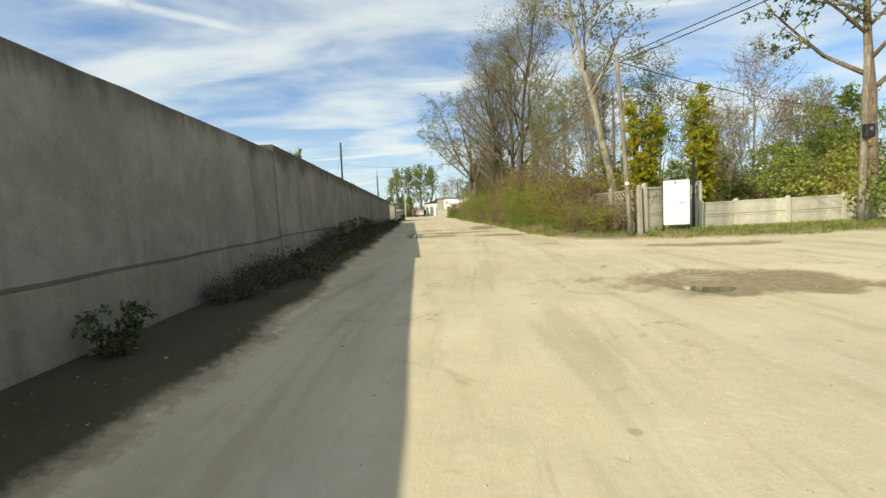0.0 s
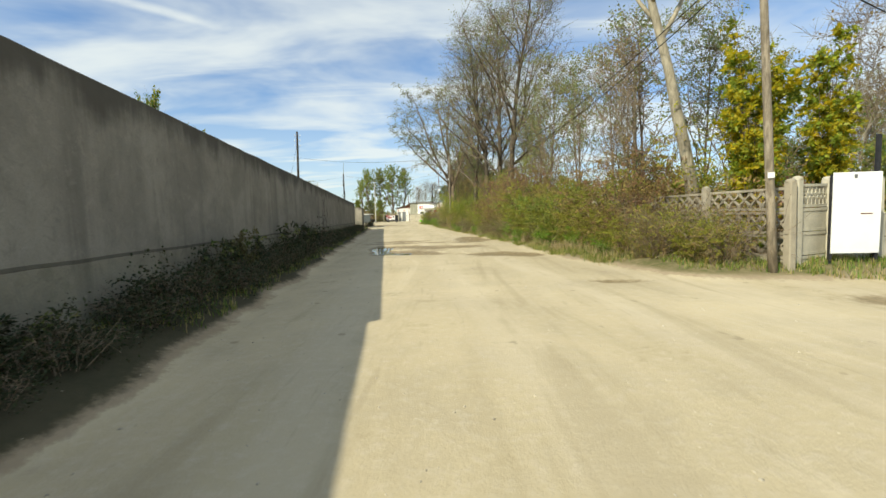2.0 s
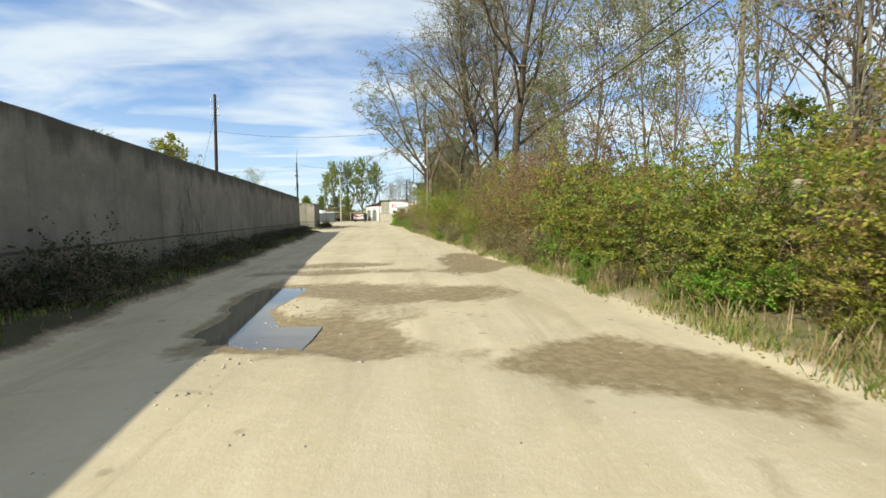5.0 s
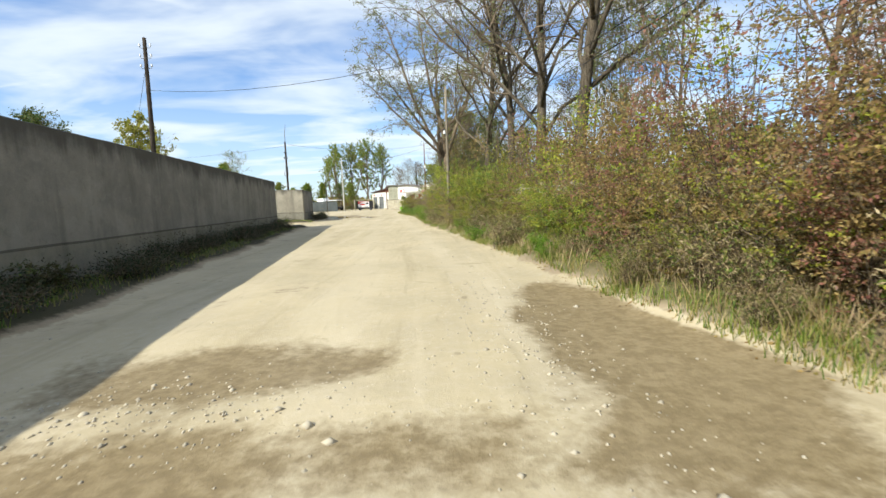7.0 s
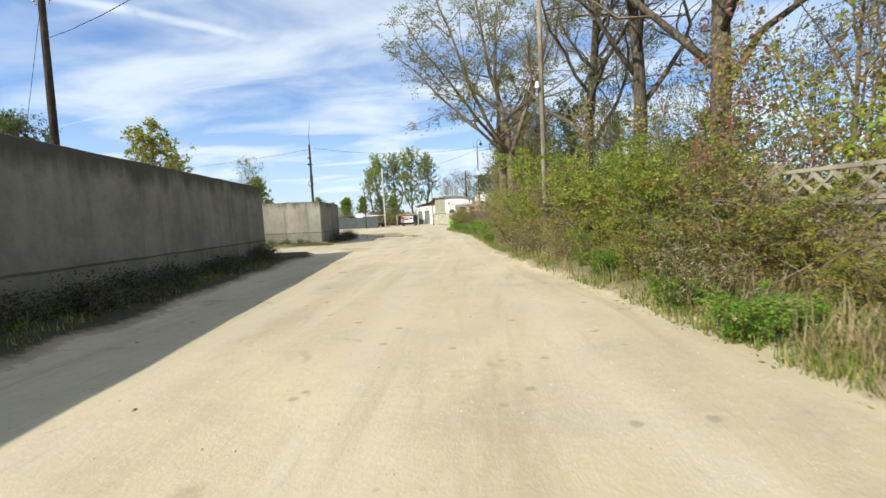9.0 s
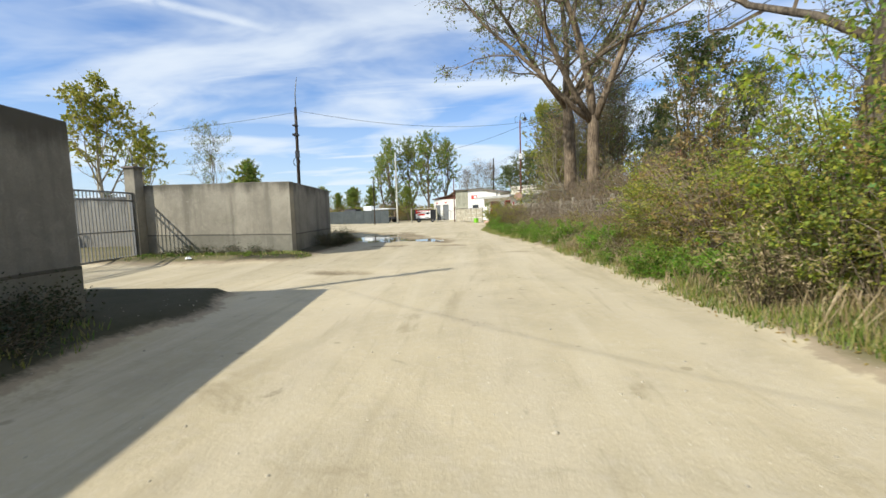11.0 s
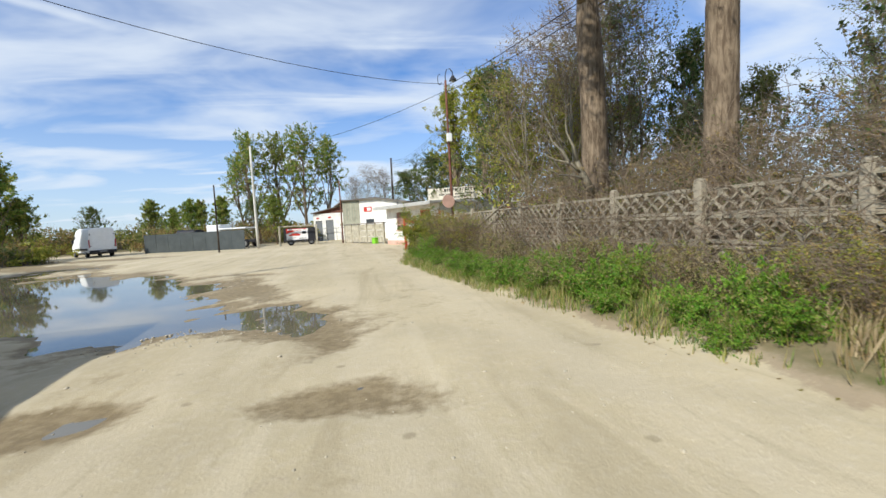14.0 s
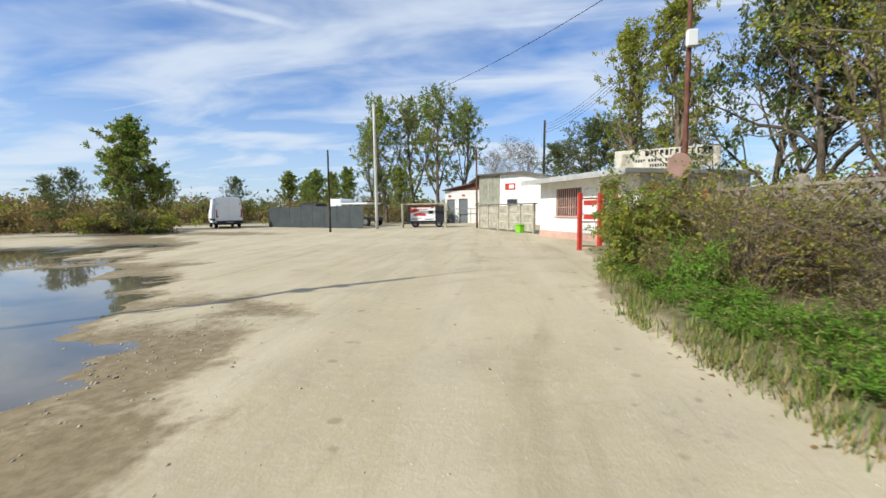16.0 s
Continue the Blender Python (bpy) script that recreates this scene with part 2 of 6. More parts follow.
def ground_mat():
    """Pale trodden earth with wheel lanes, damp mud round the puddles, litter and turf beyond the verges."""
    m = Nodes("earth", 0.95, 0, 0.15)
    x, y, z = m.xyz()
    big = m.noise(0.16, 5, 0.6, 0.4)
    mid = m.noise(0.9, 6, 0.65, 0.3)
    fine = m.noise(9, 6, 0.7)
    grit = m.noise(70, 4, 0.75)
    sand = m.mix(m.ramp(big, 0.3, 0.7), (0.46, 0.385, 0.245), (0.565, 0.475, 0.31))
    sand = m.mix(m.ramp(mid, 0.35, 0.72, 0.0, 0.45), sand, (0.36, 0.305, 0.21))
    sand = m.mix(m.ramp(fine, 0.45, 0.75, 0.0, 0.35), sand, (0.59, 0.525, 0.41))
    sand = m.mix(m.ramp(grit, 0.52, 0.72, 0.0, 0.30), sand, (0.28, 0.24, 0.17))
    # wheel lanes along the road, a little paler and smoother
    along = m.math("ADD", x, m.math("MULTIPLY", y, 0.085))
    wob = m.math("ADD", along, m.math("MULTIPLY", mid, 0.9))
    lane = m.math("SINE", m.math("MULTIPLY", wob, 3.4))
    sand = m.mix(m.ramp(lane, 0.2, 1.0, 0.0, 0.28), sand, (0.58, 0.50, 0.36))
    # sweeps of wheels and scuffed patches
    sweep = m.noise(1.0, 5, 0.6, 0.8, m.coord((1.5, 0.16, 1)))
    sand = m.mix(m.ramp(sweep, 0.52, 0.68, 0.0, 0.42), sand, (0.33, 0.27, 0.165))
    sand = m.mix(m.ramp(sweep, 0.46, 0.32, 0.0, 0.35), sand, (0.60, 0.52, 0.37))
    scuff = m.noise(0.55, 6, 0.72, 1.2)
    sand = m.mix(m.ramp(scuff, 0.60, 0.70, 0.0, 0.5), sand, (0.29, 0.235, 0.14))
    mark = m.noise(2.1, 3, 0.5, 0.6)
    sand = m.mix(m.ramp(mark, 0.70, 0.76, 0.0, 0.5), sand, (0.20, 0.165, 0.11))
    clod = m.voronoi(1.7)
    sand = m.mix(m.ramp(m.math("ADD", clod, m.math("MULTIPLY", fine, 0.10)), 0.15, 0.10, 0.0, 0.45), sand, (0.20, 0.16, 0.10))
    tread = m.noise(1.0, 4, 0.7, 0.5, m.coord((6.0, 0.7, 1)))
    sand = m.mix(m.ramp(tread, 0.58, 0.72, 0.0, 0.28), sand, (0.30, 0.245, 0.155))
    # damp, by how low the earth lies
    low = m.math("ADD", z, m.math("MULTIPLY", m.math("SUBTRACT", mid, 0.5), 0.060))
    low = m.math("ADD", low, m.math("MULTIPLY", m.math("SUBTRACT", fine, 0.5), 0.030))
    damp = m.ramp(low, -0.028, -0.001, 1.0, 0.0)
    mud = m.mix(m.ramp(fine, 0.35, 0.65), (0.165, 0.118, 0.056), (0.265, 0.20, 0.105))
    sand = m.mix(m.math("MULTIPLY", damp, 0.86), sand, mud)
    # soil and turf off the road, by how high the verge lies
    turf = m.mix(m.ramp(fine, 0.3, 0.7), (0.085, 0.095, 0.03), (0.20, 0.165, 0.085))
    turf = m.mix(m.ramp(mid, 0.4, 0.65, 0.0, 0.7), turf, (0.25, 0.2, 0.12))
    up = m.math("ADD", z, m.math("MULTIPLY", m.math("SUBTRACT", fine, 0.5), 0.1))
    up = m.math("ADD", up, m.math("MULTIPLY", m.math("SUBTRACT", mid, 0.5), 0.09))
    # dark soil along the long wall's foot, widened and blackened to paint its shade
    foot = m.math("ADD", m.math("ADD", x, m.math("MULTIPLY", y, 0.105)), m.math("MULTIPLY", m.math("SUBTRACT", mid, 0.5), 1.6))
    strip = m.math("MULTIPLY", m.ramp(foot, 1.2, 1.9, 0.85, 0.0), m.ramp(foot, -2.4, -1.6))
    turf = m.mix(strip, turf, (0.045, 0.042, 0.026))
    sand = m.mix(m.ramp(up, 0.03, 0.055, 0.0, 0.65), sand, (0.27, 0.20, 0.13))
    verge = m.ramp(up, 0.055, 0.12)
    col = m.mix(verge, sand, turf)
    rough = m.math("SUBTRACT", 0.97, m.math("MULTIPLY", damp, 0.35))
    h = m.math("ADD", m.math("MULTIPLY", fine, 0.8), m.math("MULTIPLY", m.noise(60, 3, 0.7), 0.35))
    return m.done(col, rough, h, 0.30, 0.03)


def water_mat():
    m = Nodes("puddle_water", 0.03, 0, 0.5)
    n = m.noise(3.0, 3, 0.5)
    return m.done(m.mix(m.ramp(m.noise(0.8, 4, 0.6), 0.4, 0.7), (0.13, 0.115, 0.08), (0.18, 0.155, 0.11)), None, n, 0.05, 0.004)


MAT = {
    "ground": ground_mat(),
    "water": water_mat(),
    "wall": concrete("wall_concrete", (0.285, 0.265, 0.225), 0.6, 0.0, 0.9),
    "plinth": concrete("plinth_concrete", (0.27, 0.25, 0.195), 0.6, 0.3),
    "dark_line": concrete("dark_line_concrete", (0.14, 0.13, 0.105), 0.6, 0.4),
    # paler copy of wall_concrete: the sunlit tone is put into the colour
    "wallend": concrete("sunlit_tone_concrete", (0.355, 0.32, 0.25), 0.8, 0.15, 0.9),
    "fence": concrete("fence_concrete", (0.42, 0.37, 0.275), 0.4, 0.25),
    "fencepale": concrete("pale_fence_concrete", (0.62, 0.57, 0.44), 0.2, 0.15),
    "bark": bark_mat("poplar_bark", (0.115, 0.082, 0.054), (0.32, 0.245, 0.165)),
    "barkdark": bark_mat("dark_bark", (0.065, 0.052, 0.038), (0.19, 0.155, 0.112)),
    "barkpale": bark_mat("pale_bark", (0.24, 0.21, 0.15), (0.42, 0.37, 0.27)),
    "stalk": bark_mat("shrub_stalks", (0.05, 0.038, 0.025), (0.17, 0.13, 0.08)),
    "twig": bark_mat("dry_twigs", (0.15, 0.112, 0.075), (0.33, 0.26, 0.185)),
    "leaf_grey": leafy("grey_green_leaves", (0.184, 0.265, 0.103), (0.299, 0.380, 0.149), (0.425, 0.425, 0.184), (0.276, 0.241, 0.115)),
    "leaf_green": leafy("green_leaves", (0.101, 0.216, 0.034), (0.201, 0.331, 0.058), (0.331, 0.389, 0.073), (0.459, 0.401, 0.086)),
    "leaf_dark": leafy("dark_leaves", (0.065, 0.114, 0.030), (0.114, 0.178, 0.051), (0.178, 0.229, 0.065), (0.255, 0.255, 0.090)),
    # leaf colours blackened: the wall's shade is put into them
    "leaf_shade": leafy("shade_darkened_leaves", (0.028, 0.044, 0.018), (0.046, 0.070, 0.026), (0.066, 0.082, 0.032), (0.07, 0.062, 0.032), glow=0.2),
    "leaf_yellow": leafy("yellow_leaves", (0.682, 0.517, 0.022), (0.506, 0.462, 0.028), (0.242, 0.330, 0.028), (0.770, 0.616, 0.044), glow=0.5),
    "leaf_lime": leafy("lime_leaves", (0.240, 0.348, 0.036), (0.408, 0.480, 0.048), (0.576, 0.552, 0.072), (0.180, 0.252, 0.042)),
    "leaf_brown": leafy("withered_leaves", (0.263, 0.169, 0.069), (0.400, 0.269, 0.100), (0.550, 0.400, 0.163), (0.300, 0.263, 0.075)),
    "leaf_olive": leafy("olive_leaves", (0.273, 0.325, 0.039), (0.429, 0.436, 0.058), (0.559, 0.494, 0.091), (0.208, 0.273, 0.036), glow=0.45),
    "leaf_red": leafy("reddish_leaves", (0.338, 0.138, 0.106), (0.450, 0.213, 0.150), (0.300, 0.175, 0.125), (0.312, 0.250, 0.125)),
    "grass": leafy("grass_blades", (0.093, 0.187, 0.025), (0.170, 0.255, 0.034), (0.272, 0.289, 0.060), (0.459, 0.374, 0.170), glow=0.25),
    "weed": leafy("bright_weeds", (0.108, 0.279, 0.025), (0.184, 0.408, 0.032), (0.258, 0.452, 0.043), (0.323, 0.430, 0.064), glow=0.4),
    "straw": leafy("dry_straw", (0.489, 0.389, 0.216), (0.374, 0.287, 0.159), (0.575, 0.460, 0.273), (0.259, 0.201, 0.101), glow=0.2),
    "stone": plain("grit_stone", (0.42, 0.37, 0.28), 0.95, 0, 0.35, 3.0),
    "wood": bark_mat("weathered_pole_wood", (0.17, 0.14, 0.10), (0.36, 0.305, 0.225)),
    "poledark": bark_mat("tarred_pole_wood", (0.035, 0.028, 0.022), (0.10, 0.078, 0.06)),
    "poleconc": plain("pole_concrete", (0.55, 0.53, 0.47), 0.9, 0, 0.15, 2.0),
    "metal": plain("grey_steel", (0.24, 0.24, 0.235), 0.5, 0.6, 0.2, 4.0),
    "dark": plain("dark_steel", (0.035, 0.035, 0.038), 0.5, 0.3, 0.3, 5.0),
    "cable": plain("cable_rubber", (0.02, 0.02, 0.022), 0.6, 0, 0.2, 5.0),
    "white": plain("white_paint", (0.80, 0.80, 0.78), 0.5, 0, 0.04, 3.0, 0.03),
    "plaster": plain("white_plaster", (0.78, 0.76, 0.70), 0.9, 0, 0.12, 1.6, 0.15),
    "pink": plain("pink_plinth_paint", (0.58, 0.36, 0.28), 0.85, 0, 0.15, 2.0),
    "red": plain("red_paint", (0.50, 0.045, 0.03), 0.5, 0, 0.2, 3.0),
    "rust": plain("rusty_steel", (0.17, 0.075, 0.05), 0.85, 0.1, 0.35, 4.0),
    "glass": plain("dark_window_glass", (0.05, 0.055, 0.06), 0.08, 0, 0.2, 2.0, 0.0),
    "roof": plain("roof_sheet", (0.17, 0.145, 0.125), 0.8, 0, 0.35, 2.0),
    "awning": plain("grey_awning_board", (0.40, 0.39, 0.36), 0.8, 0, 0.2, 2.5),
    "board": plain("grey_green_board", (0.33, 0.33, 0.25), 0.8, 0, 0.2, 1.5),
    "greyfence": plain("grey_fence_sheet", (0.07, 0.08, 0.08), 0.55, 0.2, 0.15, 1.2),
    "greydoor": plain("grey_door_paint", (0.17, 0.18, 0.185), 0.6, 0, 0.12, 2.0),
    "tyre": plain("tyre_rubber", (0.02, 0.02, 0.02), 0.85, 0, 0.3, 6.0),
    "lens": plain("red_lamp_lens", (0.35, 0.02, 0.015), 0.25, 0, 0.1, 6.0),
    "green_plastic": plain("green_plastic", (0.22, 0.55, 0.03), 0.5, 0, 0.1, 4.0),
    "sacking": plain("worn_paint_wood", (0.40, 0.36, 0.27), 0.85, 0, 0.3, 3.0),
    "ink": plain("black_ink", (0.02, 0.02, 0.02), 0.7, 0, 0.1, 4.0),
    "cream": plain("cream_sign_paint", (0.62, 0.57, 0.45), 0.7, 0, 0.15, 3.0),
    "banner": plain("white_banner", (0.82, 0.80, 0.78), 0.55, 0, 0.05, 3.0),
}


# ---- building blocks ----
def link_mesh(name, verts, faces, mat, parent=None, label="", smooth=False):
    me = bpy.data.meshes.new(name)
    me.from_pydata([tuple(v) for v in verts], [], faces)
    me.materials.append(MAT[mat])
    if smooth:
        me.polygons.foreach_set("use_smooth", [True] * len(me.polygons))
    me.update()
    ob = new(name, me)
    if parent is not None:
        ob.parent = parent
    if label:
        ob["label"] = label
    return ob


def part(name, bm, mat, parent=None, label="", smooth=False):
    me = bpy.data.meshes.new(name)
    bm.to_mesh(me)
    bm.free()
    me.materials.append(MAT[mat])
    if smooth:
        me.polygons.foreach_set("use_smooth", [True] * len(me.polygons))
    ob = new(name, me)
    if parent is not None:
        ob.parent = parent
    if label:
        ob["label"] = label
    return ob


def thing(name, m, label, category, group="", kind=""):
    ob = new(name)
    ob.matrix_world = m
    ob.empty_display_size = 0.2
    return tagged(ob, label, category, group, kind)


def box(bm, lo, hi, bevel=0.0):
    lo, hi = Vector(lo), Vector(hi)
    g = bmesh.ops.create_cube(bm, size=1.0, matrix=Matrix.Translation((lo + hi) / 2) @ Matrix.Diagonal((*(hi - lo), 1)))
    if bevel:
        edges = {e for v in g["verts"] for e in v.link_edges}
        bmesh.ops.bevel(bm, geom=list(edges), offset=bevel, segments=1, affect="EDGES")
    return bm


def boxes(*rows, bevel=0.0):
    bm = bmesh.new()
    for lo, hi in rows:
        box(bm, lo, hi, bevel)
    return bm


def tube_data(points, radii, sides, verts, faces, cap=True):
    """Adds a tapered tube along points to the lists."""
    pts = [Vector(p) for p in points]
    start = len(verts)
    side = Vector((1, 0, 0))
    for i, p in enumerate(pts):
        d = (pts[min(i + 1, len(pts) - 1)] - pts[max(i - 1, 0)]).normalized()
        a = d.cross(side)
        if a.length < 0.1:
            a = d.cross(Vector((0, 1, 0)))
        a.normalize()
        b = d.cross(a)
        for k in range(sides):
            t = 2 * math.pi * k / sides
            verts.append(p + (a * math.cos(t) + b * math.sin(t)) * radii[i])
    for i in range(len(pts) - 1):
        for k in range(sides if sides > 2 else 1):
            j = (k + 1) % sides
            faces.append((start + i * sides + k, start + i * sides + j, start + (i + 1) * sides + j, start + (i + 1) * sides + k))
    if cap:
        faces.append(tuple(start + k for k in range(sides))[::-1])
        faces.append(tuple(start + (len(pts) - 1) * sides + k for k in range(sides)))


def tube(name, points, radii, mat, parent=None, sides=8, label=""):
    v, f = [], []
    if isinstance(radii, (int, float)):
        radii = [radii] * len(points)
    tube_data(points, radii, sides, v, f)
    return link_mesh(name, v, f, mat, parent, label, sides > 5)


def leaf_cards(centres, size, rng, droop=0.3, long=1.6):
    """Pointed leaves as diamonds at the centres: arrays of corners and faces."""
    n = len(centres)
    c = np.asarray(centres, float)
    way = rng.normal(size=(n, 3))
    way[:, 2] -= droop
    way /= np.linalg.norm(way, axis=1)[:, None]
    other = rng.normal(size=(n, 3))
    across = np.cross(way, other)
    across /= np.linalg.norm(across, axis=1)[:, None] + 1e-9
    s = size * rng.uniform(0.6, 1.35, (n, 1))
    v = np.empty((n, 4, 3))
    v[:, 0] = c
    v[:, 1] = c + way * s * long * 0.5 + across * s * 0.5
    v[:, 2] = c + way * s * long
    v[:, 3] = c + way * s * long * 0.5 - across * s * 0.5
    f = np.arange(4 * n).reshape(n, 4)
    return v.reshape(-1, 3), f


def cards_object(name, v, f, mat, parent=None, label="", sizes=None):
    me = bpy.data.meshes.new(name)
    n = f.shape[1]
    me.vertices.add(len(v)); me.vertices.foreach_set("co", v.ravel())
    me.loops.add(f.size); me.loops.foreach_set("vertex_index", f.ravel().astype(np.int32))
    me.polygons.add(len(f)); me.polygons.foreach_set("loop_start", np.arange(0, f.size, n, dtype=np.int32))
    me.materials.append(MAT[mat])
    me.update(calc_edges=True)
    ob = new(name, me)
    if parent is not None:
        ob.parent = parent
    if label:
        ob["label"] = label
    return ob


# ---- plan ----
def line(points, y):
    for (y0, a), (y1, b) in zip(points, points[1:]):
        if y <= y1:
            return a + (b - a) * (y - y0) / (y1 - y0)
    return points[-1][1]


def wall_x(y):
    return -0.52 - 0.105 * (y + 3.3)


def fence_x(y):
    return 9.05 - 0.0955 * (y - 6.4)


EDGE = [(-99, 99), (5.6, 9.8), (6.35, 7.9), (6.8, 7.1), (8.3, 6.7), (11, 6.15), (15, 5.9), (21, 5.4), (23, 5.05), (26, 4.75), (30, 4.25), (33.4, 3.9), (38, 3.1), (46, 2.55), (52, 2.2), (55.5, 1.5), (57.2, 1.2), (59.2, 0.85), (64.5, 0.2), (67, 0.6), (70, 1.1), (72.6, 1.3), (74, 9)]
EDGE_Y, EDGE_X = np.array(EDGE).T
BRANCH_X, BRANCH_Y = np.array([(-99, 60), (6.6, 9.0), (7.2, 6.8), (8.2, 6.3), (9, 5.9), (10, 5.4), (11.5, 4.8), (15, 4.6), (30, 4.0), (300, 4.0)]).T


def smooth(t):
    t = np.clip(t, 0, 1)
    return t * t * (3 - 2 * t)


def wave(x, y, k):
    """Cheap soft unevenness in -1..1."""
    return (np.sin(x * 1.31 * k + y * 0.47 * k + 1.3) + np.sin(x * -0.73 * k + y * 1.13 * k + 4.1) + np.sin(x * 2.17 * k - y * 1.71 * k + 0.4) * 0.6 + np.sin(x * 3.9 * k + y * 3.1 * k) * 0.35) / 2.95


# hollows: centre, half sizes, turn in degrees, depth
HOLLOWS = [
    (7.3, -1.1, 2.5, 1.5, -12, 0.046), (6.75, -1.5, 0.6, 0.3, -10, 0.035), (9.8, -2.3, 1.6, 0.8, 0, 0.045), (9.9, 4.1, 2.2, 0.75, -14, 0.04),
    (0.5, 15.9, 0.55, 2.7, 6, 0.105), (2.1, 14.7, 1.2, 2.4, -25, 0.030), (2.6, 16.8, 2.6, 1.2, -10, 0.046), (5.0, 12.6, 1.6, 1.0, -30, 0.046), (1.9, 14.0, 2.0, 0.7, -25, 0.052), (1.5, 19.5, 2.4, 0.7, 5, 0.04),
    (4.55, 21.2, 1.1, 3.0, -4, 0.06), (0.8, 21.0, 1.8, 0.9, 0, 0.04),
    (-5.7, 58.9, 3.3, 1.75, -46, 0.11), (-10.7, 63.3, 6.0, 4.1, -44, 0.12), (-6.4, 61.6, 2.3, 1.7, -46, 0.09), (-18.2, 69.0, 6.2, 5.0, -44, 0.12), (-8.9, 63.9, 11.5, 3.9, -50, 0.055),
    (6.2, 6.7, 1.2, 0.35, -14, 0.040), (-2.6, 57.0, 2.3, 1.3, -34, 0.040), (-3.5, 53.6, 1.0, 0.5, 5, 0.046), (-1.1, 53.4, 1.2, 0.5, -8, 0.044), (-18.0, 77.0, 7.0, 2.4, -40, 0.05), (-24.0, 84.0, 6.0, 3.0, -50, 0.05), (-19.0, 84.0, 6.0, 2.2, -12, 0.05), (-4.4, 64.6, 1.2, 0.4, -30, 0.028),
    (1.2, 50.2, 0.9, 0.35, 0, 0.024), (-2.8, 46.0, 1.6, 0.5, -20, 0.02),
]


def height(x, y):
    """The lie of the land: a flat worn road, raised verges, hollows where water stands."""
    x, y = np.asarray(x, float), np.asarray(y, float)
    h = 0.012 * wave(x, y, 0.6) + 0.008 * wave(x + 7, y - 3, 1.9) + 0.012
    edge = np.interp(y, EDGE_Y, EDGE_X)
    off = np.minimum(x - edge, (y - np.interp(x, BRANCH_X, BRANCH_Y)) * 0.8) + 0.35 * wave(x, y, 1.4)
    h = h + 0.20 * smooth((off + 0.1) / 1.1) * smooth((off + 0.1) / 0.5)
    h = h + 0.12 * np.exp(-((x - 9.2) / 1.5) ** 2 - ((y - 6.6) / 0.55) ** 2)
    inner = wall_x(y) + 1.45 - x + 0.22 * wave(x, y, 1.7)
    left = 0.17 * smooth((inner + 0.1) / 0.6)
    left = np.where((y > 43.5) & (y < 55.8), 0.16 * smooth((y - 47.9 + 0.4 * wave(x, y, 1.2)) / 1.4) * smooth((-5.1 - x) / 0.7), left)
    left = np.where(y >= 55.8, 0.0, left)
    h = h + left
    far = np.maximum.reduce([(-27 - 0.6 * (100 - y) - x + 2 * wave(x, y, 0.3)) / 3 * (y > 56), (y - 101 + 1.5 * wave(x, y, 0.4)) / 5, ((-27 - x) / 3) * (y <= 56)])
    h = h + 0.22 * smooth(far)
    for cx, cy, rx, ry, turn, deep in HOLLOWS:
        c, s = math.cos(radians(turn)), math.sin(radians(turn))
        u, v = ((x - cx) * c + (y - cy) * s) / rx, (-(x - cx) * s + (y - cy) * c) / ry
        r = np.sqrt(u * u + v * v) + 0.20 * wave(x, y, 1.7) + 0.13 * wave(x, y, 4.3) + 0.07 * wave(x, y, 9.1)
        h = h - deep * smooth((1.15 - r) / 0.75)
    return h


def ground_z(x, y):
    return float(height(np.array([x]), np.array([y]))[0])


def build_ground():
    def axis(lo, hi, step, reach):
        mid = list(np.arange(lo, hi, step))
        out, s, v = [], step, hi
        while v < reach:
            out.append(v); s *= 1.25; v += s
        out.append(reach)
        s, v, back = step, lo, []
        while v > -reach:
            s *= 1.25; v -= s; back.append(max(v, -reach))
        return np.array(back[::-1] + mid + out)
    xs, ys = axis(-22, 12, 0.2, 2500), axis(-9, 92, 0.22, 2500)
    gx, gy = np.meshgrid(xs, ys)
    gz = height(gx, gy)
    v = np.stack([gx, gy, gz], -1).reshape(-1, 3)
    nx, ny = len(xs), len(ys)
    i = np.arange(nx * ny).reshape(ny, nx)
    f = np.stack([i[:-1, :-1], i[:-1, 1:], i[1:, 1:], i[1:, :-1]], -1).reshape(-1, 4)
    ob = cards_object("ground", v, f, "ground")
    ob.data.polygons.foreach_set("use_smooth", [True] * len(ob.data.polygons))
    tagged(ob, "pale trodden earth road with damp hollows and turf verges", "ground", kind="structure")


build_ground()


def puddle(cx, cy, rx, ry, turn, level=-0.028):
    n = 40
    v = [(cx, cy, level)]
    c, s = math.cos(radians(turn)), math.sin(radians(turn))
    for k in range(n):
        a = 2 * math.pi * k / n
        u, w = math.cos(a) * rx, math.sin(a) * ry
        v.append((cx + u * c - w * s, cy + u * s + w * c, level))
    f = [(0, k + 1, (k + 1) % n + 1) for k in range(n)]
    return tagged(link_mesh("puddle", v, f, "water"), "shallow muddy puddle mirroring the sky in the earth road", "puddle", "puddles on the road", "structure")


puddle(-11.5, 64.6, 16.5, 7.5, -42, -0.041)
puddle(0.5, 15.9, 1.2, 4.4, 6, -0.050)
puddle(6.75, -1.5, 0.7, 0.4, -10, -0.054)


